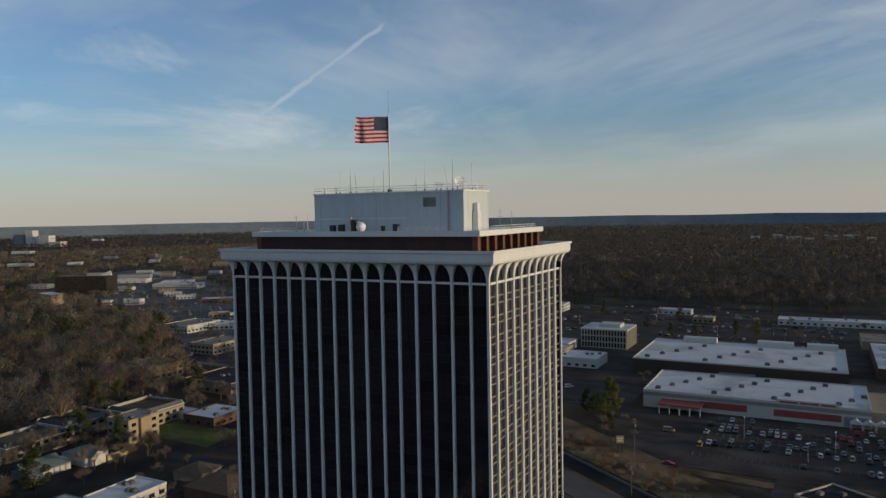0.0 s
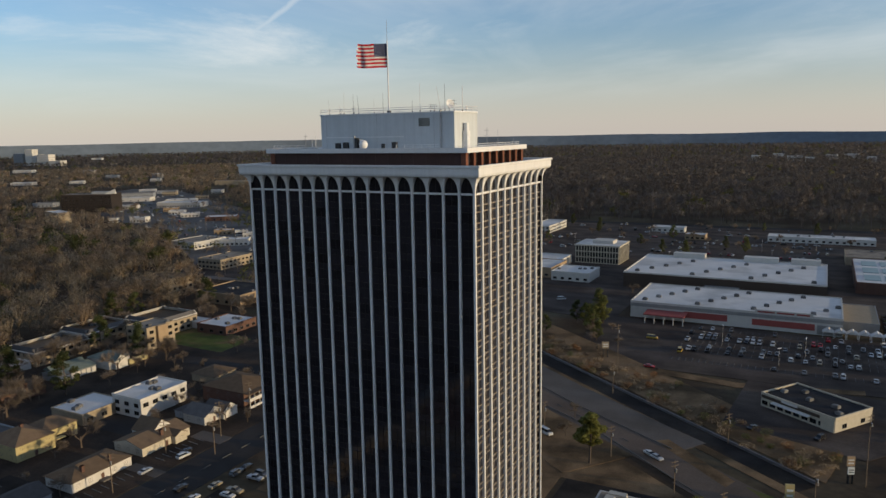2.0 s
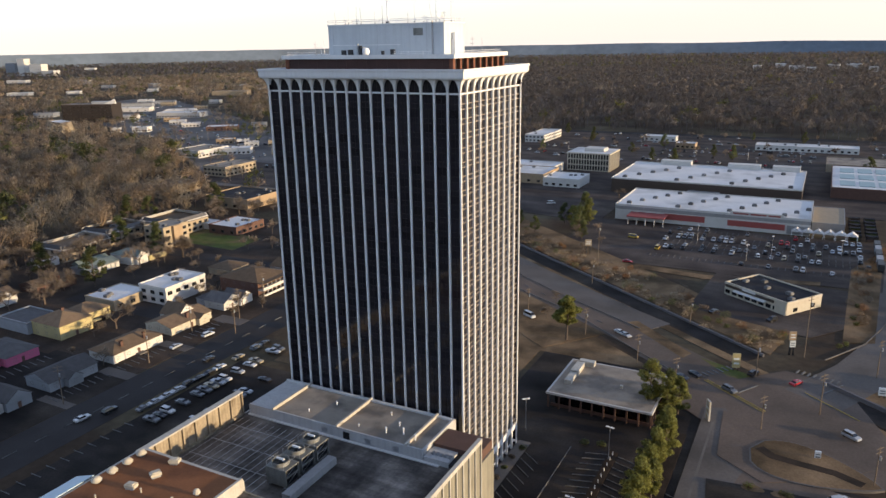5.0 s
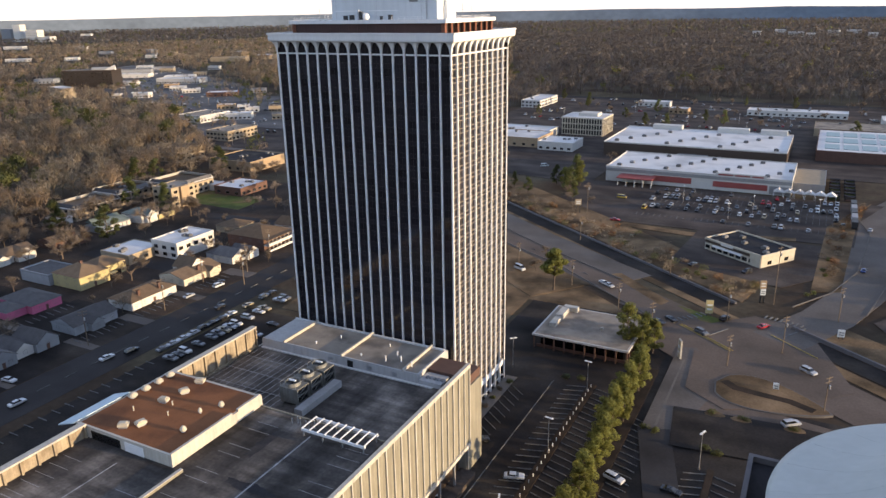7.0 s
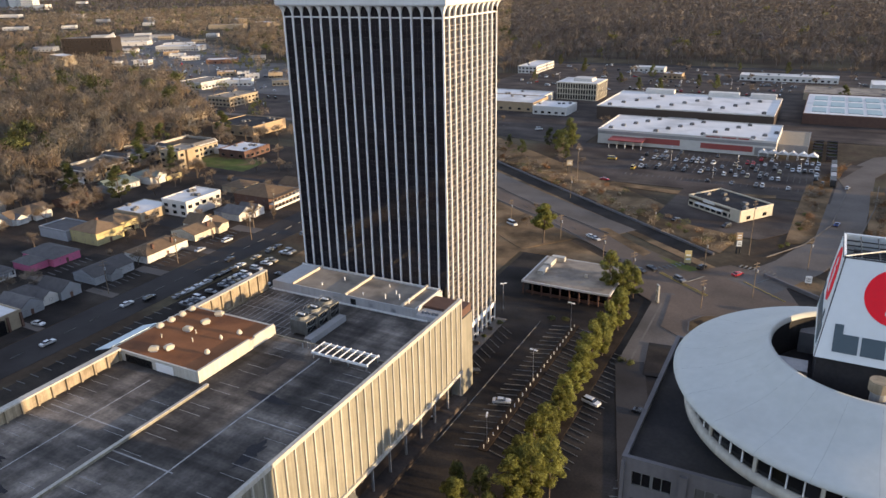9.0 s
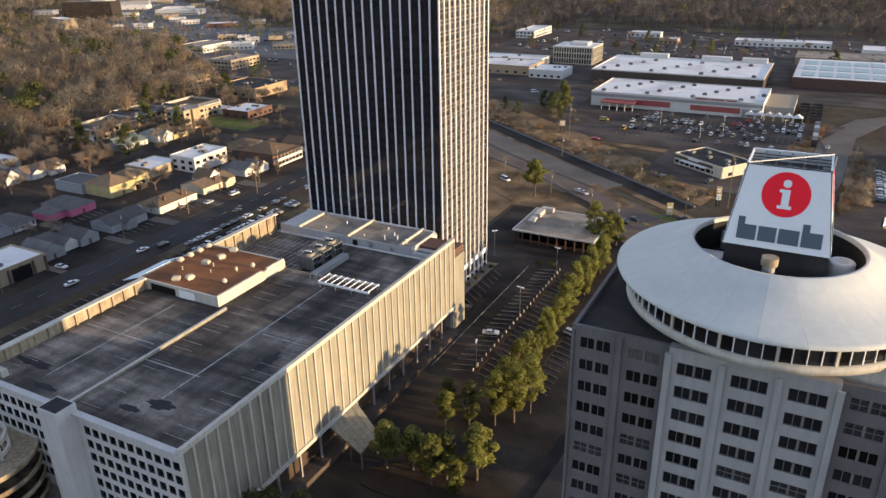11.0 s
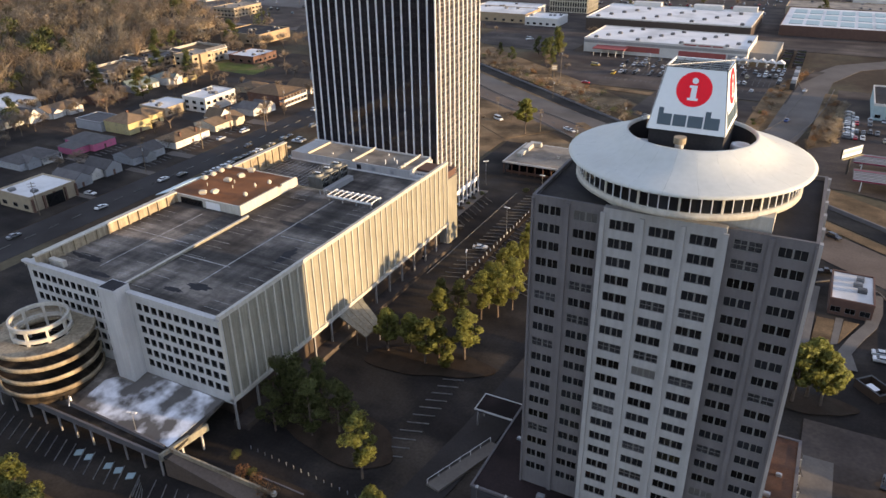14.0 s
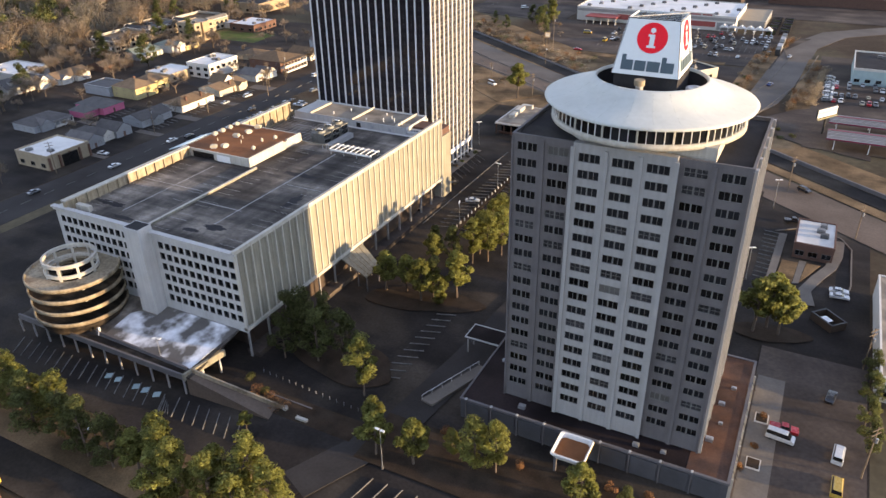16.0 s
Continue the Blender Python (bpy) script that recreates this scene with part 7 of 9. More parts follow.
# Shops strung along the far commercial avenue.
kinds = ((wall_white, roof_white), (wall_tan, roof_gravel), (wall_orange, roof_white), (wall_brick, roof_white), (wall_grey, roof_gravel))
SPOTS = [(-1002, 811, 30.9, 12.0, 6, 0), (-892, 811, 22.3, 12.0, 6, 0), (-1079, 951, 17.2, 12.0, 5, 4), (-727, 672, 11.2, 7.8, 5, 0), (-659, 659, 18.9, 12.0, 5, 3), (-539, 564, 6.4, 4.5, 5, 0), (-1113, 1160, 38.4, 12.0, 9, 1), (-744, 607, 9.7, 6.8, 6, 0), (-773, 592, 5.5, 3.9, 5, 0), (-495, 565, 7.4, 5.2, 6, 1), (-1621, 1023, 24.2, 12.0, 6, 0), (-2225, 1414, 31.1, 12.0, 8, 0), (-1062, 699, 15.2, 10.7, 6, 4), (-3123, 2360, 24.5, 12.0, 9, 0), (-1407, 1211, 11.8, 8.2, 6, 0), (-1662, 1292, 15.0, 10.5, 7, 4), (-923, 884, 10.2, 7.2, 5, 1), (-1531, 1094, 14.9, 10.4, 6, 0), (-640, 705, 10.1, 7.0, 5, 4), (-808, 714, 9.6, 6.7, 5, 2), (-988, 985, 10.0, 7.0, 6, 0)]
for cx, cy, w, d, h, k in SPOTS:
    wm_, rm_ = kinds[k]
    flat_building("shop", "low roadside building with a flat roof", "shop", cx - w, cy - d, cx + w, cy + d, h, wm_, rm_, 0.5, 3, (("E", 3, 1, 1.9, 3), ("S", 5, 1, 1.9, 3)), 30 + 10 * math.sin(cx))
for cx, cy, w, d, h, k, turn in ((-497, 505, 17, 8, 6, 0, 32), (-516, 552, 7, 5, 5, 0, 35), (-450, 530, 16, 9, 5, 1, 40), (-846, 770, 34, 14, 7, 0, 20), (-1062, 872, 26, 12, 7, 4, 38), (-1033, 915, 12, 8, 6, 1, 30), (-560, 560, 9, 6, 5, 2, 30), (-770, 690, 10, 7, 5, 0, 33), (-900, 720, 12, 8, 5, 0, 30), (-1130, 950, 14, 9, 6, 0, 36), (-500, 610, 12, 7, 5, 4, 40)):
    flat_building("roadside_shop", "low flat-roofed shop on the commercial avenue", "shop", cx - w, cy - d, cx + w, cy + d, h, kinds[k][0], kinds[k][1], 0.5, 2, (("S", max(int(w / 2), 3), 1, 2.0, 3),), turn)
big_office = flat_building("office_block", "large dark brown office building", "office", -956, 656, -886, 692, 25, office_brown, roof_gravel, 0.6, 6, (("S", 14, 5, 4, 4.4),), 29, wall_dark)
part("roof_house", Geo().turned(-905, 682, 30, 10, 25, 28.5, 29), wall_grey, big_office)
part("roof_wing", Geo().add([(-900, 678, 25), (-886, 686, 25), (-888, 690, 25), (-887, 687, 32)], [(0, 1, 3), (1, 2, 3), (2, 0, 3), (2, 1, 0)]), wall_white, big_office)
flat_building("far_tower", "pale sunlit tower on the horizon", "tower", -2811, 1799, -2779, 1831, 62, wall_white, roof_gravel, 2, 0, (("E", 6, 8, 8, 7),), 15)
flat_building("far_tower", "grey slab beside the pale tower", "tower", -2877, 1793, -2833, 1829, 46, wall_grey, roof_dark, 2, 0, (), 15)
flat_building("far_tower", "cream stepped hospital block", "tower", -2740, 1802, -2688, 1838, 42, wall_white, roof_gravel, 2, 0, (("E", 6, 4, 8, 8), ("S", 6, 4, 8, 8)), 15)
flat_building("far_tower", "low cream wing on the horizon", "tower", -2676, 1806, -2624, 1842, 18, wall_white, roof_gravel, 2, 0, (), 15)
for k in range(14):
    a = radians(rnd.uniform(116, 150))
    r = rnd.uniform(1000, 2500)
    cx, cy = r * math.cos(a), r * math.sin(a)
    w, d = rnd.uniform(8, 30), rnd.uniform(8, 20)
    flat_building("far_building", "distant low building among the woods", "building", cx - w, cy - d, cx + w, cy + d, rnd.uniform(7, 13), kinds[rnd.randrange(5)][0], roof_white, 0.5, 0, (), rnd.uniform(-20, 20))
for k in range(12):
    cx, cy = -190 + 52 * k, 2500 + 160 * math.sin(k * 1.7)
    flat_building("far_building", "distant white warehouse beyond the woods", "building", cx - 18, cy - 16, cx + 6 + 9 * (k % 3), cy + 16, 14, wall_white, roof_white, 0.5, 0, (), 5 * math.sin(k))

# The two big stores.
st = flat_building("hardware_store", "long white-roofed hardware store with red panels", "store", -88.5, 386, 15.2, 437, 8.6, wall_white, roof_white, 0.6, 0, (), 0, wall_white)
for x0, x1, z0, z1, m, lab in ((-88.6, 15.3, 6.2, 8.0, grey_precast, "grey fascia band"), (-60, -38, 2.2, 5.6, red_wall, "red wall panel"), (-26, 3, 2.0, 5.2, red_wall, "red wall panel"), (-25, 2, 8.0, 10.4, wall_white, "raised white sign parapet"), (4, 15, 0.5, 5, grey_precast, "grey wall panel")):
    part("front_band", Geo().box(x0, 385.7, z0, x1, 386.0, z1), m, st, lab)
for x0, x1 in ((-23.5, -15.5), (-14.5, -6.5), (-5.5, 0.5)):
    part("sign_bar", Geo().box(x0, 385.5, 8.9, x1, 385.7, 9.7), red_wall, st, "plain red bar")
part("entry_canopy", Geo().box(-79, 374, 4.6, -58, 385.6, 5.2), red_wall, st)
for k in range(5):
    part("canopy_post", Geo().box(-78.4 + 4.9 * k, 374.2, 0, -77.9 + 4.9 * k, 374.7, 4.6), wall_white, st)
for k in range(18):
    u = piece("roof_unit", unit_mesh, st, pose(-82 + 5.6 * k, 392 + 9.5 * (k % 5), 8.64) @ Matrix.Diagonal((1.2, 1.2, 1.3, 1)))
flat_building("garden_centre", "tan-roofed garden shed beside the store", "store", 15.6, 398, 31.5, 441, 5.0, grey_precast, wall_tan, 0.3)
for k in range(6):
    x = 9 + 5.2 * k
    tn = thing("tent_canopy", "white peaked tent canopy before the garden shed", "tent", "tent canopies", at=(x, 387, 0))
    part("roof", Geo().gable(x - 2.5, 386.5 - 6, x + 2.5, 386 - 0.5, 3.2, 5.0, "y", 0.1), roof_white, tn)
    for sx, sy in ((-2.3, 381), (2.3, 381), (-2.3, 385), (2.3, 385)):
        part("post", Geo().box(x + sx - 0.08, sy - 0.08, 0, x + sx + 0.08, sy + 0.08, 3.2), white_metal, tn)
ml = flat_building("shopping_mall", "long dark-walled mall wing with a bright white roof", "mall", -111.5, 463, 8.0, 538, 9.6, wall_dark, roof_white, 0.6, 0, (), 0, wall_white)
for k in range(16):
    piece("roof_unit", unit_mesh, ml, pose(-104 + 7.0 * k, 470 + 12 * (k % 5), 9.64) @ Matrix.Diagonal((1.3, 1.3, 1.4, 1)))
for x0, x1 in ((-92, -70), (-44, -22), (-14, 4)):
    part("raised_front", Geo().box(x0, 532, 9.6, x1, 539, 13.0), wall_white, ml)
part("loading_bay", Geo().box(-60, 459, 0, -40, 463, 5), grey_precast, ml)
of = thing("fin_office", "three-storey cream office with close vertical fins", "office", at=(-150, 552, 0))
part("body", Geo().box(-167.6, 537, 0, -133.2, 567, 13.6), spandrel_dark, of)
part("roof", Geo().box(-168.2, 536.4, 13.6, -132.6, 567.6, 14.6), wall_cream, of)
part("roof_deck", Geo().box(-167.6, 537, 14.6, -133.2, 567, 14.64), roof_white, of)
part("roof_house", Geo().box(-156, 545, 14.6, -140, 558, 17.2), wall_white, of)
for z in (0.0, 4.4, 8.9):
    part("floor_band", Geo().box(-167.8, 536.8, z, -133.0, 567.2, z + 1.0), wall_cream, of)
fm = Geo().box(-0.3, 0, 0, 0.3, 0.8, 13.6).mesh("fin")
fm.materials.append(wall_cream)
for k in range(16):
    piece("fin", fm, of, pose(-167.2 + 33.6 * k / 15, 536.4, 0))
for k in range(13):
    piece("fin", fm, of, pose(-132.6, 537.6 + 29 * k / 12, 0, 0, 0, 90))
flat_building("shop", "white box-like shop with a cream sunlit side", "shop", -162, 464, -135, 490, 6.2, wall_white, roof_white, 0.5, 4, (("S", 5, 1, 2, 3),))
flat_building("warehouse", "orange-tan brick hall with a white roof", "warehouse", -225, 470, -164, 505, 7.0, wall_orange, roof_white, 0.5, 5, (("S", 8, 1, 2.2, 3),))
flat_building("warehouse", "long low white-roofed wing", "warehouse", -225, 508, -170, 535, 6.0, wall_white, roof_white, 0.5, 3)
flat_building("office_block", "white two-storey office by the woods", "office", -262, 684, -241, 740, 7.5, wall_white, roof_white, 0.4, 2, (("E", 12, 2, 2.2, 3.4), ("S", 5, 2, 2.2, 3.4)))
sk_store = flat_building("store", "wide store with a pale blue skylit roof", "store", 24, 496, 120, 590, 7.0, wall_brick, roof_white, 0.5, 0)
for k in range(8):
    for j in range(3):
        part("skylight", Geo().box(29 + 11.4 * k, 506 + 27 * j, 7.04, 38 + 11.4 * k, 524 + 27 * j, 7.5), teal_trim, sk_store, "pale blue skylight")
flat_building("store", "long tan-roofed shop row", "store", 20, 600, 130, 640, 6.0, wall_tan, roof_gravel, 0.5, 6)
flat_building("shop", "long low shop row by the woods", "shop", -40, 703, 45, 722, 5.0, wall_white, roof_white, 0.4, 4, (("S", 16, 1, 2, 3),))
flat_building("shop", "low white shop by the woods", "shop", 70, 660, 130, 690, 6.5, wall_white, roof_white, 0.4, 4, (("S", 10, 1, 2, 3),))
flat_building("shop", "small shop on the car park", "shop", -110, 690, -92, 704, 5.0, wall_orange, roof_white, 0.4, 2, (("S", 4, 1, 2, 3),))
flat_building("shop", "long roadside canopy shop", "shop", -150, 735, -118, 748, 5.0, wall_white, roof_white, 0.4, 2, (("S", 6, 1, 2, 3),))
cst = flat_building("corner_store", "cream-walled corner store with a dark flat roof", "store", 4.8 - 14.8, 272.2 - 10, 4.8 + 14.8, 272.2 + 10, 5.0, wall_cream, roof_dark, 0.6, 6, (("S", 9, 1, 1.8, 3), ("E", 2, 1, 1.8, 3)), -35)
cs_m = pose(4.8, 272.2, 0, 0, 0, -35)
for x0, y0, z0, x1, y1, z1, m, lab in ((-9.5, -11.6, 2.9, 5.5, -10.0, 3.3, white_metal, "white awning over the shopfront"), (-14.5, -10.25, 3.6, 9.0, -10.02, 4.7, wall_dark, "dark fascia"), (-6.0, -10.4, 4.3, 0.5, -10.27, 5.4, wall_white, "white sign panel"), (9.6, -10.3, 0.0, 14.6, -10.02, 4.9, wall_cream, "cream corner bay")):
    part("front_band", Geo().box(x0, y0, z0, x1, y1, z1), m, cst, lab).matrix_basis = cs_m
bk = thing("bank_pavilion", "low pavilion with an overhanging pale flat roof", "pavilion", at=(-31.4, 161.5, 0))
part("roof", Geo().box(-46.6, 148.8, 4.3, -16.2, 174, 4.9), wall_white, bk)
part("roof_deck", Geo().box(-46.0, 149.4, 4.9, -16.8, 173.4, 4.95), roof_gravel, bk)
part("glass_wall", Geo().box(-44.6, 151.2, 0, -18.2, 172, 4.3), office_glass, bk, "dark glass walls")
for k in range(10):
    x = -46 + 29.2 * k / 9
    part("pillar", Geo().box(x - 0.22, 149.0, 0, x + 0.22, 149.5, 4.3), wall_brick, bk)
for k in range(7):
    y = 151.5 + 21 * k / 6
    part("pillar", Geo().box(-17.0, y - 0.22, 0, -16.5, y + 0.22, 4.3), wall_brick, bk)
part("base_wall", Geo().box(-45.6, 150.2, 0, -17.2, 150.5, 1.0), wall_brick, bk)
for x, y, w, d, h in ((-42.5, 166, 1.2, 3.4, 1.6), (-42.5, 159, 1.0, 3.0, 1.3), (-27.5, 160, 0.4, 0.4, 1.0), (-41, 171, 2.4, 1, 1.6)):
    part("roof_unit", Geo().box(x - w, y - d, 4.95, x + w, y + d, 4.95 + h), cream_light, bk)
flat_building("small_shop", "small dark-walled shop with a white roof", "shop", 72, 89, 82.3, 106, 4.5, wall_brick, roof_white, 0.4, 3, (("S", 3, 1, 1.8, 3), ("E", 4, 1, 1.8, 3)))
dm = thing("bin_enclosure", "open-topped dark walled bin enclosure", "enclosure", at=(82.7, 56.5, 0))
for lx, ly, w, d in ((0, -2.1, 6.8, 0.35), (0, 2.1, 6.8, 0.35), (-3.2, 0, 0.35, 3.9), (3.2, 0, 0.35, 3.9)):
    c_, s_ = math.cos(radians(-45)), math.sin(radians(-45))
    part("wall", Geo().turned(82.7 + c_ * lx - s_ * ly, 56.5 + s_ * lx + c_ * ly, w, d, 0, 2.0, -45), wall_dark, dm)
    part("coping", Geo().turned(82.7 + c_ * lx - s_ * ly, 56.5 + s_ * lx + c_ * ly, w + 0.1, d + 0.1, 2.0, 2.12, -45), dark_metal, dm)
bn = thing("waste_bin", "white-lidded steel waste bin inside the enclosure", "waste bin", at=(82.3, 56.6, 0))
part("body", Geo().turned(82.3, 56.6, 2.4, 1.6, 0.02, 1.3, -45), dark_metal, bn)
part("lid", Geo().turned(82.3, 56.6, 2.5, 1.7, 1.3, 1.4, -45), white_metal, bn)
flat_building("long_shed", "long pale shed at the edge of the lot", "shed", 92.6, 30, 112, 76, 6.0, wall_white, roof_gravel, 0.3, 0, (("S", 4, 1, 2, 3),))
flat_building("showroom", "showroom with a pale teal front", "showroom", 83, 286, 130, 325, 7.5, teal_trim, roof_dark, 0.8, 4, (("S", 10, 1, 2.4, 3),), 0, wall_white)
canopy_maroon = surf("maroon painted edge", (0.20, 0.025, 0.050), 0.6, var=0.15, scale=0.3)
for cy_, hd in ((191, 6.5), (211, 5.5)):
    cnp = thing("filling_canopy", "striped grey forecourt canopy with a maroon edge", "canopy", "forecourt canopies", at=(91, cy_, 0))
    part("roof", Geo().box(76, cy_ - hd, 4.2, 106, cy_ + hd, 4.8), shingle_grey, cnp)
    for k in range(7):
        part("roof_band", Geo().box(76.1, cy_ - hd + 0.3 + 1.7 * k, 4.8, 105.9, cy_ - hd + 0.75 + 1.7 * k, 4.86), wall_grey, cnp)
    part("fascia", Geo().box(75.9, cy_ - hd - 0.1, 4.35, 106.1, cy_ - hd, 4.85), canopy_maroon, cnp)
    part("roof_band", Geo().box(76.1, cy_ + hd - 2.6, 4.86, 105.9, cy_ + hd - 1.4, 4.9), canopy_maroon, cnp, "maroon stripe")
    for x in (79, 91, 103):
        for y in (cy_ - hd + 1, cy_ + hd - 1):
            part("post", Geo().box(x - 0.15, y - 0.15, 0, x + 0.15, y + 0.15, 4.2), white_metal, cnp)
bb = thing("billboard", "roadside billboard with a pale picture on a single post", "billboard", at=(74.4, 203.2, 0))
part("post", Geo().cyl(74.4, 203.2, 0.4, 0, 7.6, 10), dark_metal, bb)
part("board", Geo().turned(74.4, 203.2, 12.4, 0.6, 7.6, 11.3, 57), dark_metal, bb)
part("picture", Geo().turned(74.4 + 0.34 * 0.84, 203.2 - 0.34 * 0.54, 12.0, 0.06, 7.8, 11.1, 57), sign_white, bb, "white picture panel")
part("picture_band", Geo().turned(74.4 + 0.39 * 0.84, 203.2 - 0.39 * 0.54, 11.6, 0.03, 9.0, 10.3, 57), teal_trim, bb, "pale blue band")
part("catwalk", Geo().turned(74.4 + 0.8 * 0.84, 203.2 - 0.8 * 0.54, 12.4, 0.8, 7.3, 7.45, 57), wall_yellow, bb, "yellow catwalk")
# Racks of dark stock in the yard beside the garden shed.
for k in range(6):
    for j in range(2):
        x, y = 36.5 + 7.5 * j, 388 + 8.4 * k
        rk = thing("stock_rack", "dark steel stock rack in the garden yard", "rack", "stock racks", at=(x, y, 0))
        for z in (1.2, 2.6):
            part("shelf", Geo().box(x - 2.55, y - 1.6, z, x + 2.55, y + 1.6, z + 0.2), roof_dark, rk)
        part("stock", Geo().box(x - 2.4, y - 1.4, 0.1, x + 1.9, y + 1.4, 1.2), wall_brick if (j + k) % 3 else needles_dark, rk)
        part("stock", Geo().box(x - 1.8, y - 1.3, 1.4, x + 2.3, y + 1.3, 2.3), wall_dark if (j + k) % 2 else needles_dark, rk)
        for dx in (-2.7, 2.56):
            part("upright", Geo().box(x + dx, y - 1.7, 0, x + dx + 0.14, y + 1.7, 3.0), roof_dark, rk)
for k in range(5):
    y = 334 + 9.4 * k
    tr = thing("box_trailer", "dark box trailer parked along the lot's edge", "trailer", "box trailers", at=(45.5, y, 0))
    part("box", Geo().box(44.2, y - 4.0, 1.1, 46.8, y + 4.0, 3.9), wall_grey if k % 2 else dark_metal, tr)
    part("axle", Geo().tube((44.3, y - 2.8, 0.5), (46.7, y - 2.8, 0.5), 0.5, n=12), tyre, tr)
    part("leg", Geo().box(45.2, y + 3.0, 0, 45.8, y + 3.2, 1.1), steel, tr)
# A low hall at the bottom street, with a roof edge coloured yellow for the sun on it.
yh = thing("street_hall", "low hall with a dark ribbed roof and a yellow edge", "hall", at=(-58, -78, 0))
part("wall", Geo().box(-72, -92, 0, -49.5, -70.4, 4.4), wall_brick, yh)
part("roof", Geo().box(-72.4, -92.4, 4.4, -49.0, -70.0, 4.75), roof_dark, yh, "dark roof")
for k in range(16):
    part("rib", Geo().box(-72.2 + 1.45 * k, -92.2, 4.75, -72.05 + 1.45 * k, -70.4, 4.9), dark_metal, yh)
part("fascia", Geo().box(-49.0, -92.4, 4.0, -48.6, -69.7, 5.05), yellow_paint, yh, "roof edge coloured yellow as if sunlit")
part("fascia", Geo().box(-72.4, -70.0, 4.0, -49.0, -69.7, 5.05), yellow_paint, yh, "roof edge coloured yellow as if sunlit")


# ---- trees and woods ----
def crown_points(rr, n, blobs):
    """Leaf-clump places scattered near the skins of several uneven blobs."""
    out = []
    for _ in range(n):
        bx, by, bz, r, sq = blobs[rr.randrange(len(blobs))]
        d = Vector((rr.gauss(0, 1), rr.gauss(0, 1), rr.gauss(0, 1))).normalized()
        k = r * (0.55 + 0.5 * rr.random() ** 0.6)
        out.append((Vector((bx + d.x * k, by + d.y * k, bz + d.z * k * sq)), d))
    return out


def soft_normals(me, normals):
    """Shade loose leaves by the crown's outward direction, so that a crown has one soft form."""
    me.shade_smooth()
    me.normals_split_custom_set_from_vertices(normals)


def leafy(g, rr, pts, size, normals=None, axis=(0, 0, 6)):
    for p, d in pts:
        a = Vector((rr.gauss(0, 1), rr.gauss(0, 1), rr.gauss(0, 0.6))).normalized()
        b = a.cross(d + Vector((rr.gauss(0, 0.5), rr.gauss(0, 0.5), rr.gauss(0, 0.5)))).normalized()
        s = size * (0.6 + 0.8 * rr.random())
        tri = [p - a * s, p + b * s * 0.75, p + a * s]
        if (tri[1] - tri[0]).cross(tri[2] - tri[0]).dot(d) < 0:
            tri.reverse()
        g.add(tri, [(0, 1, 2)])
        if normals is not None:
            n = (0.6 * d + 0.5 * (p - Vector(axis)).normalized() + Vector((rr.gauss(0, 0.5), rr.gauss(0, 0.5), rr.gauss(0.1, 0.5)))).normalized()
            normals += [tuple(n)] * 3


def limbs(g, rr, p, d, length, r, depth, twig, spread=0.6):
    q = p + d * length
    g.tube(p, q, r, r * 0.62, 5 if depth > 2 else (4 if depth > 1 else 3))
    if depth == 0:
        twig.append((q, d))
        return
    for _ in range(3 if depth > 1 else 4):
        nd = (d + Vector((rr.gauss(0, spread), rr.gauss(0, spread), rr.gauss(0.16, spread * 0.6)))).normalized()
        limbs(g, rr, p.lerp(q, 0.55 + 0.45 * rr.random()), nd, length * (0.70 + 0.2 * rr.random()), r * 0.52, depth - 1, twig, spread)


def evergreen(seed, h, w, mat, label, bottom=0.25, tall=False):
    rr = random.Random(seed)
    ob = thing("evergreen_tree", label, "tree", "evergreens")
    g = Geo()
    g.tube((0, 0, 0), (rr.gauss(0, 0.2), rr.gauss(0, 0.2), h * 0.9), 0.26, 0.06, 7)
    blobs = []
    for k in range(26):
        f = bottom + (1 - bottom) * (k + 0.5) / 26
        lim = math.sin(min(max((f - bottom) / (1 - bottom), 0.02), 1) ** (0.55 if not tall else 0.75) * 3.0) * w
        a = rr.uniform(0, 6.28)
        rad_ = lim * rr.uniform(0.35, 0.92)
        bx, by, bz = rad_ * math.cos(a), rad_ * math.sin(a), f * h
        blobs.append((bx, by, bz, w * rr.uniform(0.22, 0.40), 0.62))
        g.tube((0, 0, bz - 1.0), (bx, by, bz), 0.08, 0.03, 4)
    part("trunk", g, bark, ob)
    c = Geo()
    nn = []
    leafy(c, rr, crown_points(rr, 5200, blobs), 0.27, nn, (0, 0, h * 0.55))
    soft_normals(part("crown", c, mat, ob).data, nn)
    return ob


def bare_tree(seed, h, label, dense=0):
    rr = random.Random(seed)
    ob = thing("bare_tree", label, "tree", "bare trees")
    g, tips = Geo(), []
    limbs(g, rr, Vector((0, 0, 0)), Vector((0, 0, 1)), h * 0.24, 0.24 * h / 12, 4, tips, 0.55)
    part("trunk", g, bark, ob)
    c = Geo()
    for p, way in tips:
        for _ in range(10 + 2 * dense):
            d = (way + Vector((rr.gauss(0, 0.55), rr.gauss(0, 0.55), rr.gauss(0.1, 0.5)))).normalized()
            s = Vector((rr.gauss(0, 1), rr.gauss(0, 1), rr.gauss(0, 1))).cross(d).normalized() * 0.034
            o = p - way * rr.uniform(0, 1.2)
            c.add([o - s, o + s, o + d * rr.uniform(0.8, 2.2)], [(0, 1, 2)])
    part("crown", c, twigs, ob)
    return ob


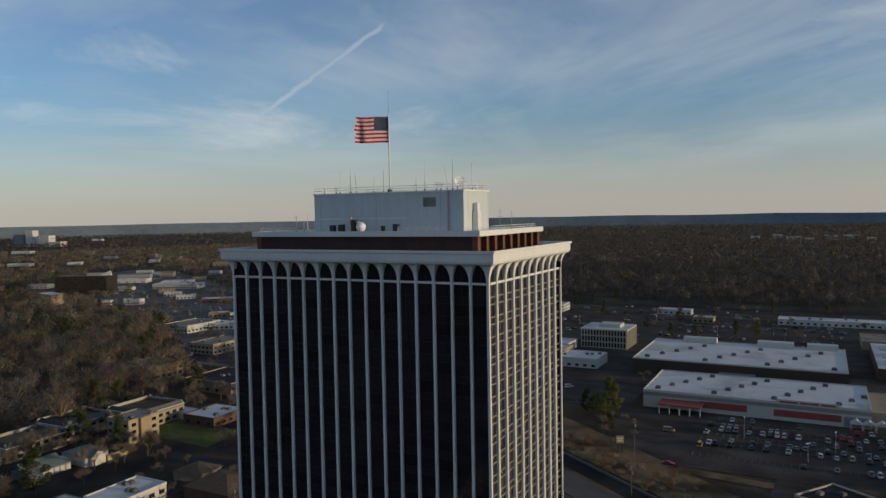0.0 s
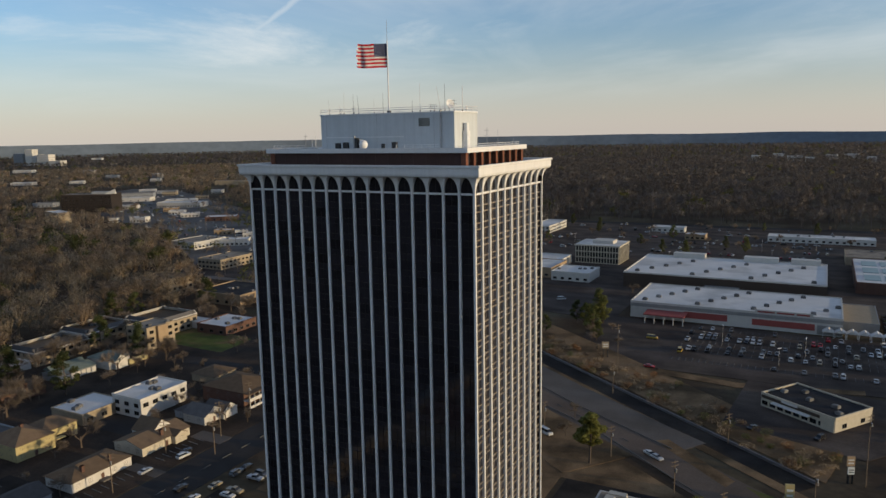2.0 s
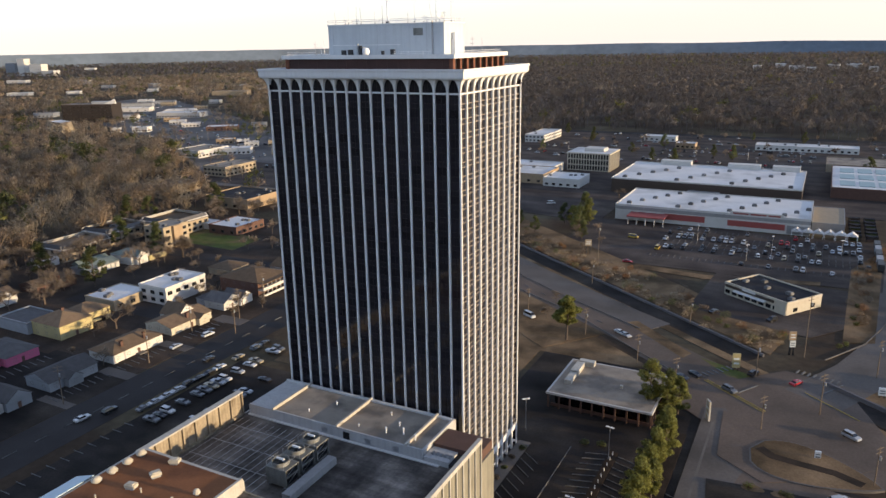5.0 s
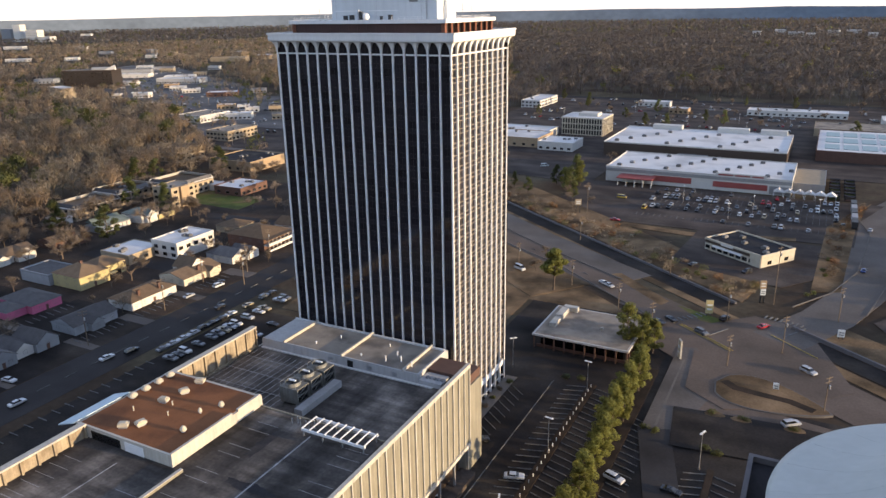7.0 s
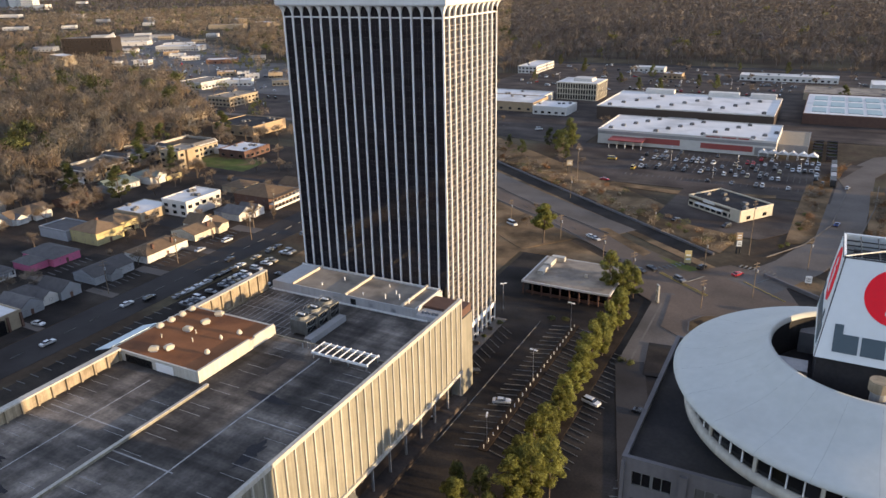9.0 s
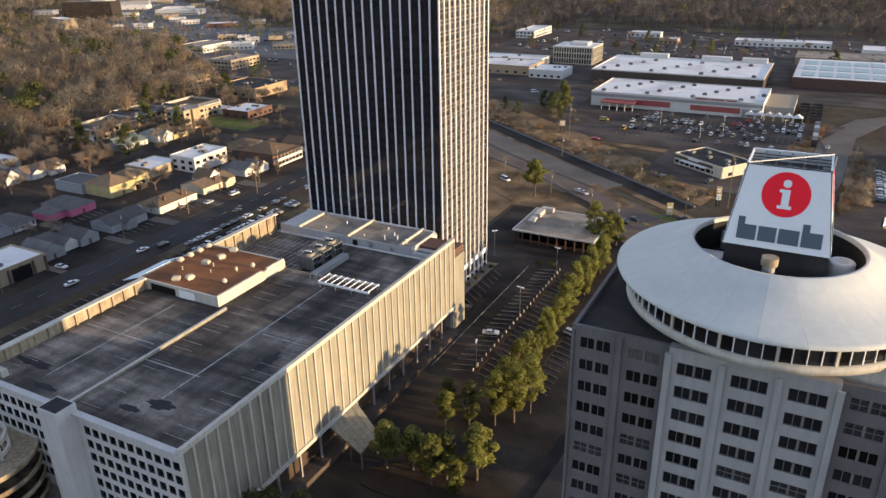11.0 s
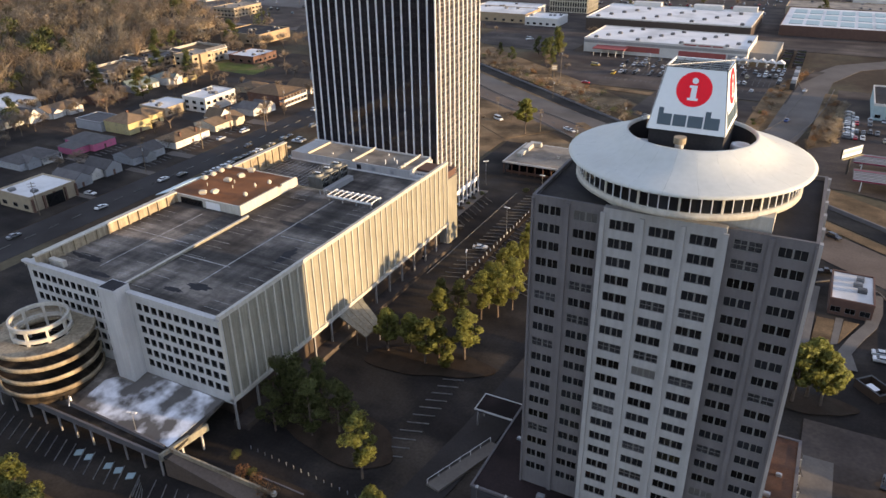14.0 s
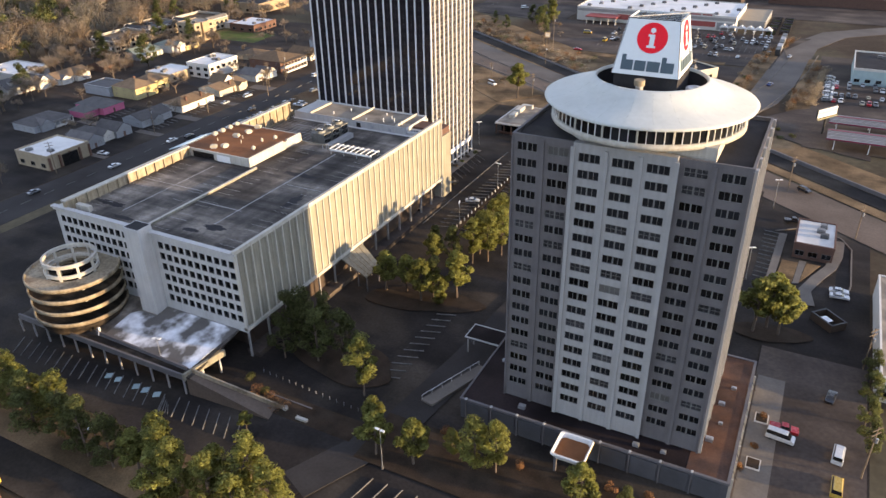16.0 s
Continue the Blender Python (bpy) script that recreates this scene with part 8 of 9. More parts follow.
ever = [evergreen(1, 15.5, 3.9, needles, "tall yellow-green pine in the late sun", 0.28, True), evergreen(2, 13.0, 3.8, needles, "broad yellow-green evergreen tree", 0.2), evergreen(3, 11.0, 3.3, needles, "rounded yellow-green evergreen tree", 0.15),
        evergreen(4, 14.0, 4.2, needles_dark, "dark green evergreen tree", 0.18), evergreen(5, 9.0, 2.7, needles, "small yellow-green pine on a bare stem", 0.4)]
bare = [bare_tree(11, 13, "bare winter tree with brown twigs"), bare_tree(12, 10, "bare spreading winter tree", 1), bare_tree(13, 15, "tall bare winter tree with fine twigs")]
planted = set()


def plant(ob, x, y, s=1.0, turn=0.0):
    m = Matrix.Translation((x, y, 0.02)) @ pose(0, 0, 0, 0, 0, turn)
    if ob.name not in planted:
        planted.add(ob.name)
        ob.matrix_basis = m @ Matrix.Diagonal((s, s, s, 1))
        return ob
    c = copy_thing(ob, m)
    c.scale = (s, s, s * 1.0)
    return c


rt = random.Random(77)
# Hedge row beside the drive.
for k in range(19):
    y = 62 + 4.6 * k + rt.uniform(-0.8, 0.8)
    plant(ever[1 if k % 3 else 2], -10.6 + rt.uniform(-1, 1) - 0.01 * k, y, rt.uniform(0.72, 0.98), rt.uniform(0, 360))
# Evergreens below the parking building and along the bottom street.
for x, y, k, s in ((-5.0, -16.5, 0, 1.0), (-32, -6.5, 3, 0.95), (-26.5, -7.5, 3, 1.15), (-21.0, -11, 3, 1.0), (-24.5, -2.5, 3, 0.9), (-16.5, -7.5, 3, 0.95), (-29, -13, 3, 0.8), (-22.9, 22.6, 4, 1.3), (-17.6, 24.4, 4, 1.2), (-10.0, 25.0, 3, 0.85), (-12, 22, 4, 1.35), (-4.4, 27.5, 4, 1.5), (-7.0, 22.5, 2, 0.8),
                   (-5.0, 49, 0, 1.0), (-8.5, 46, 0, 0.9), (-3.0, 54, 0, 0.95), (-9, 52, 1, 0.9), (-11, 57, 1, 0.85), (-7, 58, 1, 0.8), (-18, 40, 4, 1.1), (-14, 44, 3, 0.8), (-20, 45, 3, 0.7),
                   (25.4, -25.5, 1, 0.95), (29.5, -24.5, 0, 0.8), (6.7, -30.5, 4, 1.15), (14.5, -29.5, 4, 1.2), (3.5, -26, 1, 0.75), (46.2, -26, 2, 1.0), (54, -24, 3, 0.5), (20, -24, 1, 0.5),
                   (-26.2, -52.5, 1, 1.12), (-17.5, -57.5, 0, 1.02), (-11, -56, 1, 1.12), (-6.9, -50, 0, 1.0), (0.0, -53, 1, 1.1), (-4.5, -57, 2, 1.2), (-21, -59, 2, 1.2), (-30.5, -55, 4, 1.2), (-23, -55, 0, 0.95), (-13.5, -52, 2, 1.1),
                   (-68.8, -52.7, 1, 1.1), (-75, -53.5, 1, 1.05), (-53.9, -52.6, 1, 1.12), (-58.5, -56, 3, 1.0), (-62.5, -53, 2, 1.15), (-49, -55, 3, 0.95), (-43.5, -56, 3, 1.0), (-36.5, -56, 3, 0.95), (-81, -54, 3, 1.0), (-88, -53, 1, 1.0), (-20.5, -36.5, 4, 0.55),
                   (-19, 158, 0, 1.05), (-14, 156.5, 1, 0.95), (-11.5, 161, 1, 0.85), (-15, 165, 3, 0.8), (-56.8, 198.6, 4, 1.75), (66.7, 45.0, 4, 1.6), (72.3, 46.1, 4, 1.5), (69.5, 48.0, 4, 1.65),
                   (-92, 331, 3, 0.75), (-97, 343, 3, 1.1), (-102, 350, 3, 0.95), (-98, 364, 1, 1.15), (-103, 372, 3, 1.2), (-107, 362, 2, 1.0), (-133, 347, 3, 0.65), (92, 36, 3, 0.6), (91.5, 28, 3, 0.6), (91, 20, 3, 0.55), (91.5, 12, 3, 0.6)):
    plant(ever[k], x, y, s, rt.uniform(0, 360))
# Bare and evergreen trees among the houses.
for x, y, k, s in ((-213.5, 136.6, 2, 1.15), (-205, 160, 1, 0.9), (-208, 175, 0, 0.8), (-178, 178, 1, 0.7), (-246, 108, 0, 0.7), (-262, 140, 2, 0.9), (-268, 158, 0, 0.8), (-300, 160, 2, 1.0), (-304, 172, 2, 1.1), (-262, 200, 0, 0.8), (-292, 214, 1, 0.8), (-310, 96, 2, 1.0), (-260, 84, 1, 0.8), (-245, 60, 2, 0.8),
                   (-205, 112, 1, 0.55), (-182, 165, 1, 0.6), (-110, 146, 1, 0.9), (-92, 160, 0, 0.9), (-80, 200, 1, 0.8), (-70, 215, 1, 0.7), (-105, 225, 1, 0.8), (-60, 140, 1, 0.5), (-72, 232, 0, 0.6), (-118, 250, 0, 0.8), (-86, 312, 1, 0.6), (-93, 326, 0, 0.65), (-80, 327, 1, 0.6), (-97, 338, 0, 0.7), (-104, 352, 1, 0.7), (-90, 352, 1, 0.6)):
    plant(bare[k], x, y, s, rt.uniform(0, 360))
kept = 0
for k in range(1500):
    x, y = rt.uniform(-350, -174), rt.uniform(-30, 335)
    clear = any(a - 1.5 < x < b + 1.5 and c - 1.5 < y < d + 1.5 for a, c, b, d in FOOT) or (-262 < x < -205 and 150 < y < 166) or (-300 < x < -248 and 238 < y < 270) or (-335 < x < -172 and 219 < y < 231)
    if clear or x > -186 or (-262 < x < -236 and 84 < y < 150) or (x > -250 and k % 5 > 1) or (-216 < x < -196 and 86 < y < 112) or (x > -240 and y < 60 and k % 3) or kept > 210:
        continue
    kept += 1
    plant(ever[3] if k % 11 == 0 and x < -262 else bare[k % 3], x, y, rt.uniform(0.6, 0.95) + (0.4 if x < -262 else 0), rt.uniform(0, 360))


def shrub(x, y, r, mat, label):
    rr = random.Random(int(x * 13 + y * 7))
    ob = thing("shrub", label, "shrub", "shrubs", at=(x, y, 0))
    g, c = Geo(), Geo()
    for _ in range(7):
        g.tube((x, y, 0), (x + rr.gauss(0, r * 0.4), y + rr.gauss(0, r * 0.4), r * 0.9), 0.04, 0.02, 4)
    nn = []
    leafy(c, rr, crown_points(rr, 420, [(x + rr.gauss(0, r * 0.35), y + rr.gauss(0, r * 0.35), r * 0.75, r * 0.7, 0.8) for _ in range(4)]), 0.16, nn, (x, y, r * 0.5))
    part("stem", g, bark, ob)
    soft_normals(part("crown", c, mat, ob).data, nn)


for x, y, r in ((-22.6, -27.6, 2.0), (-18.4, -27.9, 2.1), (-26.5, -26.4, 1.6), (16, -19, 1.2), (33, -21, 1.2), (50, -19, 1.1), (57, -18, 1.0), (69.9, -3, 0.9), (72.5, 14, 0.9), (72, 4, 0.8)):
    shrub(x, y, r, shrub_orange, "rusty dry shrub in a mulch bed")
for k in range(8):
    shrub(-44.6 + rt.uniform(-0.6, 0.6), 88 + 5.2 * k, rt.uniform(0.7, 1.1), needles_dark if k % 2 else twigs, "low shrub along the dark tower's foot")
for x, y in ((-4, 117.5), (-1.5, 116.5), (11, 114), (14, 113), (-26, 135), (-30, 134), (60, 190), (64, 194), (58, 200), (-25, -25.3), (-31, -23), (10.2, 131.4), (17.9, 131.6), (29.9, 132.2), (29, 231), (31, 234), (35, 256), (35.4, 277), (34, 262)):
    shrub(x, y, 1.2, needles_dark, "low dark green shrub")
# Brush along the rail bank.
for k in range(100):
    s = rt.uniform(-190, 60) if k % 4 else rt.uniform(-130, -50)
    p = along_av(s, -(2 + 20 * rt.random() ** 1.7))
    shrub(p[0], p[1], rt.uniform(1.3, 2.9), (twigs, shrub_orange, twigs, needles_dark)[k % 4], "dry brush on the rail bank")

# Thick low brush filling the bank, too close to count.
rb = random.Random(41)
g, nn = Geo(), []
for k in range(150):
    s0 = rb.uniform(-200, 55)
    px, py = along_av(s0, -(1.5 + 17 * rb.random() ** 1.3))
    r = rb.uniform(1.0, 2.2)
    leafy(g, rb, crown_points(rb, 130, [(px + rb.gauss(0, r * 0.5), py + rb.gauss(0, r * 0.5), r * 0.55, r * 0.75, 0.75) for _ in range(3)]), 0.22, nn, (px, py, 0.2))
for k in range(44):
    px, py, r = 67.6 + 3.2 * (k / 43) + rb.gauss(0, 0.9), 241 + 66 * k / 43, rb.uniform(1.2, 2.4)
    leafy(g, rb, crown_points(rb, 170, [(px + rb.gauss(0, r * 0.4), py + rb.gauss(0, r * 0.4), r * 0.8, r * 0.75, 0.9) for _ in range(3)]), 0.22, nn, (px, py, 0.2))
soft_normals(tagged(part("brush", g, wood_tan), "tan dry brush on the rail bank and beside the side road", "brush", "", "stuff").data, nn)

# Brush on both sides of the curving side road.
for k in range(70):
    f = rt.random()
    if k % 2:
        x, y = 36 + 4.5 * f + 10 * max(f - 0.5, 0) * 2 * f, 246 + 132 * f
    else:
        x, y = 61 + 6 * f, 232 + 82 * f
    shrub(x + rt.gauss(0, 1.6), y, rt.uniform(1.2, 2.6), (twigs, shrub_orange, twigs)[k % 3], "dry brown brush beside the side road")
# Trees scattered over the far car parks and verges.
for k in range(64):
    x, y = rt.uniform(-255, 185), rt.uniform(590, 800)
    if not any(a - 3 < x < b + 3 and c - 3 < y < d + 3 for a, c, b, d in FOOT):
        plant(bare[k % 3] if k % 4 else ever[3], x, y, rt.uniform(0.6, 1.0), rt.uniform(0, 360))
for k in range(26):
    x, y = rt.uniform(-240, -95), rt.uniform(330, 460)
    if not any(a - 3 < x < b + 3 and c - 3 < y < d + 3 for a, c, b, d in FOOT) and not (-170 < x < -100 and 372 < y < 440):
        plant(bare[k % 3] if k % 3 else ever[3], x, y, rt.uniform(0.5, 0.85), rt.uniform(0, 360))

# ---- the woods: many small twig clumps in one mesh per stretch ----
STRIP = [(-307, 349), (-333, 316), (-443, 397), (-564, 490), (-653, 511), (-741, 555), (-1018, 731), (-1250, 930), (-1240, 1010), (-1101, 998), (-898, 876), (-743, 782), (-603, 667), (-560, 690), (-400, 520)]
CLEAR = [(-262, 380, 200, 800), (-330, -60, 140, 300), (-215, 300, 230, 445), (-450, 375, -325, 475), (-350, 300, -215, 355)]


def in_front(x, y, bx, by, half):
    """True in a treeless gap added before a building, opened towards the camera's path."""
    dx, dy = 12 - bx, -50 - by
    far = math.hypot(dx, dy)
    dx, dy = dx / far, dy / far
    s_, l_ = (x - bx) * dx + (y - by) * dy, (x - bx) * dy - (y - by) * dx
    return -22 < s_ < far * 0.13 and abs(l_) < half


def open_ground(x, y):
    if in_strip(x, y):
        return True
    for x0, y0, x1, y1 in CLEAR:
        if x0 < x < x1 and y0 < y < y1:
            return True
    # the commercial avenue and its forecourts
    t = ((x + 360) * -760 + (y - 430) * 840) / (760 ** 2 + 840 ** 2)
    if -0.1 < t < 0.22:
        dx, dy = x + 360 + 760 * t, y - 430 - 840 * t
        if math.hypot(dx, dy) < 44 + 14 * math.sin(t * 19):
            return True
    # Trees are left out along the camera's sight lines to the far buildings.
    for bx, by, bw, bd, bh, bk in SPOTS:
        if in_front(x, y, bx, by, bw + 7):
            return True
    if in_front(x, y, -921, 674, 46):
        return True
    return -210 < x + (y - 300) * 0.42 < -120 and 250 < y < 700


def wood_tree(seed, n_limb, n_twig, twig_w, twig_l, green=False):
    """One woodland tree of height 1 as loose triangles: trunk, limbs and many twigs, or tufts for an evergreen."""
    rr = np.random.RandomState(seed)
    tri = []
    for k in range(3):
        a, b = 2.094 * k, 2.094 * (k + 1)
        tri.append([(0.014 * np.cos(a), 0.014 * np.sin(a), 0), (0.014 * np.cos(b), 0.014 * np.sin(b), 0), (0, 0, 0.62)])
    ends = []
    for k in range(n_limb):
        p = np.array([0, 0, rr.uniform(0.16, 0.46)])
        a, lift = rr.uniform(0, 6.283), rr.uniform(0.1, 1.5)
        d = np.array([np.cos(a) * np.cos(lift), np.sin(a) * np.cos(lift), np.sin(lift)])
        q = np.array([0, 0, 0.56]) + d * np.array([0.37, 0.37, 0.36]) * rr.uniform(0.86, 1.02)
        ends.append((p, q))
        for _ in range(2):
            s_ = np.cross(q - p, rr.normal(size=3))
            s_ *= 0.011 / np.linalg.norm(s_)
            tri.append([p - s_, p + s_, q])
    for k in range(n_twig):
        p, q = ends[rr.randint(len(ends))]
        c = p + (q - p) * rr.uniform(0.5, 1.0) ** 0.7 + rr.normal(size=3) * 0.06
        d = (c - np.array([0, 0, 0.42])) / np.linalg.norm(c - np.array([0, 0, 0.42])) + rr.normal(size=3) * 0.9 + np.array([0, 0, 0.2])
        d *= twig_l * rr.uniform(0.5, 1.2) / np.linalg.norm(d)
        s_ = np.cross(d, rr.normal(size=3))
        s_ *= twig_w * rr.uniform(0.6, 1.3) / np.linalg.norm(s_)
        tri.append([c - s_, c + s_, c + d])
    tri = np.array(tri)
    cen = tri.mean(1)
    out = (cen - np.array([0, 0, 0.46])) * np.array([1, 1, 0.9])
    out /= np.linalg.norm(out, axis=1)[:, None] + 1e-6
    nv = out + 0.20 * rr.normal(size=out.shape)
    nv /= np.linalg.norm(nv, axis=1)[:, None]
    flip = np.einsum("ij,ij->i", np.cross(tri[:, 1] - tri[:, 0], tri[:, 2] - tri[:, 0]), nv) < 0
    tri[flip] = tri[flip][:, ::-1]
    return tri.reshape(-1, 3), np.repeat(nv, 3, axis=0)


def in_strip(x, y):
    inside = False
    for (ax, ay), (bx, by) in zip(STRIP, STRIP[1:] + STRIP[:1]):
        if (ay > y) != (by > y) and x < (bx - ax) * (y - ay) / (by - ay) + ax:
            inside = not inside
    return inside


def street_side(x, y):
    """True among the shops of the strip, clear of their walls and of the avenue itself."""
    off = (x + 330) * 0.545 + (y - 392) * 0.838
    return in_strip(x, y) and abs(off - 10) > 26 and not any(a - 5 < x < b + 5 and c - 5 < y < d + 5 for a, c, b, d in FOOT)


def woods(name, label, r0, r1, spacing, protos_, ang, seed, greens=0.12, tall=(10.5, 18.5), tones=None, street=False):
    """Bare trees on a jittered grid over a ring sector, thinned by clearings; each tree has one of four tones."""
    rr = np.random.RandomState(seed)
    gx, gy = np.meshgrid(np.arange(-r1, r1 * 0.4, spacing), np.arange(-20, r1, spacing))
    gx = gx.ravel() + rr.uniform(-0.5, 0.5, gx.size) * spacing
    gy = gy.ravel() + rr.uniform(-0.5, 0.5, gy.size) * spacing
    d, a = np.hypot(gx, gy), np.degrees(np.arctan2(gy, gx))
    keep = (d > r0) & (d <= r1) & (a > ang[0]) & (a < ang[1])
    gx, gy = gx[keep], gy[keep]
    ok = np.array([street_side(x, y) if street else not open_ground(x, y) and noise.noise((x * 0.006, y * 0.006, 2.0)) > -0.62 for x, y in zip(gx, gy)])
    gx, gy = gx[ok], gy[ok]
    stand = np.array([noise.noise((x * 0.011, y * 0.011, 7.0)) for x, y in zip(gx, gy)])
    pine = np.array([noise.noise((x * 0.008, y * 0.008, 11.0)) for x, y in zip(gx, gy)])
    n = len(gx)
    tone = np.clip((stand * 1.6 + rr.normal(0, 0.55, n) + 1.5).astype(int), 0, 2)
    green = rr.uniform(0, 1, n) < np.clip(greens + pine * 0.9 * greens * 3, 0.01, 0.6)
    tone[green] = 3
    h = rr.uniform(*tall, n) * (1 + 0.18 * stand)
    w = h * rr.uniform(0.95, 1.4, n)
    th = rr.uniform(0, 6.283, n)
    kind = rr.randint(0, len(protos_) - 1, n)
    kind[green] = len(protos_) - 1
    vs, ns, ms = [], [], []
    for k, (p, q) in enumerate(protos_):
        pick_ = np.where(kind == k)[0]
        c_, s_ = np.cos(th[pick_])[:, None], np.sin(th[pick_])[:, None]
        x = (p[None, :, 0] * c_ - p[None, :, 1] * s_) * w[pick_, None] + gx[pick_, None]
        y = (p[None, :, 0] * s_ + p[None, :, 1] * c_) * w[pick_, None] + gy[pick_, None]
        z = p[None, :, 2] * h[pick_, None]
        vs.append(np.stack([x, y, z], 2).reshape(-1, 3))
        ns.append(np.stack([q[None, :, 0] * c_ - q[None, :, 1] * s_, q[None, :, 0] * s_ + q[None, :, 1] * c_, q[None, :, 2] + 0 * c_], 2).reshape(-1, 3))
        ms.append(np.repeat(tone[pick_], len(p) // 3))
    v, mi = np.concatenate(vs), np.concatenate(ms)
    me = bpy.data.meshes.new(name)
    me.vertices.add(len(v))
    me.vertices.foreach_set("co", v.astype(np.float32).ravel())
    me.loops.add(len(v))
    me.loops.foreach_set("vertex_index", np.arange(len(v), dtype=np.int32))
    me.polygons.add(len(v) // 3)
    me.polygons.foreach_set("loop_start", np.arange(0, len(v), 3, dtype=np.int32))
    me.polygons.foreach_set("material_index", mi.astype(np.int32))
    me.update(calc_edges=True)
    for m in (*(tones or (wood_tan, wood_red, wood_grey)), wood_green):
        me.materials.append(m)
    soft_normals(me, np.concatenate(ns))
    return tagged(new(name, me), label, "woods", "", "stuff")


near_kinds = [wood_tree(k, 16, 300, 0.0075, 0.13) for k in range(5)] + [wood_tree(9, 16, 260, 0.024, 0.12, True)]
mid_kinds = [wood_tree(20 + k, 8, 95, 0.017, 0.14) for k in range(4)] + [wood_tree(29, 7, 80, 0.035, 0.14, True)]
far_kinds = [wood_tree(40 + k, 4, 30, 0.045, 0.17) for k in range(3)] + [wood_tree(49, 3, 26, 0.06, 0.2, True)]
last_kinds = [wood_tree(60 + k, 2, 9, 0.09, 0.26) for k in range(3)] + [wood_tree(69, 2, 9, 0.1, 0.3, True)]
# Shade is put into these woods by their darker tones.
dim_tones = (dim_twigs_grey, dim_twigs_brown, dim_twigs_mauve)
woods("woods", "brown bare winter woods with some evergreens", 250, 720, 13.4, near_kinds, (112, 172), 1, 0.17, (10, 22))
woods("woods", "bare trees behind the shopping buildings, in dimmed tones", 250, 720, 13.4, near_kinds, (70, 112), 7, 0.04, (10, 20), dim_tones)
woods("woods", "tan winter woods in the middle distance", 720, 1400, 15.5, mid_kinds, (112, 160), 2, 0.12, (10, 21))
woods("woods", "bare woods beyond the shops, in dimmed tones", 720, 1400, 15.5, mid_kinds, (78, 112), 5, 0.015, (11, 22), dim_tones)
woods("street_trees", "scattered bare and evergreen trees among the roadside shops", 430, 1150, 21, mid_kinds, (118, 152), 8, 0.35, (8, 14), None, True)
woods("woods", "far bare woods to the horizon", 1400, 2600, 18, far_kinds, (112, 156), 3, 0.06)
woods("woods", "far bare woods to the horizon, in dimmed tones", 1400, 2600, 18, far_kinds, (80, 112), 6, 0.01, (10.5, 19.5), dim_tones)
woods("woods", "farthest woods at the horizon", 2600, 4600, 30, last_kinds, (82, 154), 4, 0.05, (13, 21), dim_tones)


# ---- cars ----
def paint(name, col):
    return surf(name, col, 0.25, 0.1, var=0.05, scale=0.5, bump=0.0, spec=0.6)


paints = {"white": paint("white car paint", (0.52, 0.52, 0.51)), "silver": paint("silver car paint", (0.36, 0.37, 0.38)), "black": paint("black car paint", (0.018, 0.018, 0.02)), "grey": paint("grey car paint", (0.12, 0.125, 0.13)),
          "red": paint("red car paint", (0.36, 0.025, 0.03)), "blue": paint("blue car paint", (0.035, 0.06, 0.16)), "tan": paint("tan car paint", (0.30, 0.25, 0.17)), "yellow": paint("yellow van paint", (0.42, 0.27, 0.05))}
SHAPES = {"sedan": (4.7, 1.82, [(-2.35, 0.35), (2.35, 0.35), (2.35, 0.72), (2.2, 0.82), (1.1, 0.95), (-1.6, 1.0), (-2.25, 0.95), (-2.35, 0.8)], (-1.75, 1.15, -1.0, 0.35, 1.42)),
          "suv": (4.8, 1.9, [(-2.4, 0.40), (2.4, 0.40), (2.4, 0.85), (2.25, 0.98), (1.25, 1.1), (-2.2, 1.12), (-2.4, 1.0)], (-2.28, 1.30, -1.95, 0.55, 1.75)),
          "pickup": (5.4, 1.95, [(-2.7, 0.5), (2.7, 0.5), (2.7, 0.95), (2.5, 1.08), (1.3, 1.15), (-2.6, 1.15), (-2.7, 1.0)], (-0.75, 1.35, -0.5, 0.75, 1.85)),
          "van": (5.3, 2.0, [(-2.65, 0.4), (2.65, 0.4), (2.65, 0.95), (2.4, 1.15), (1.9, 1.25), (-2.6, 1.3), (-2.65, 1.0)], (-2.6, 2.0, -2.5, 1.2, 2.2))}
wheel_mesh = Geo().tube((0, -0.11, 0), (0, 0.11, 0), 0.33, n=12).tube((0, -0.12, 0), (0, 0.12, 0), 0.19, n=8).mesh("wheel")
wheel_mesh.materials.append(tyre)
protos = {}


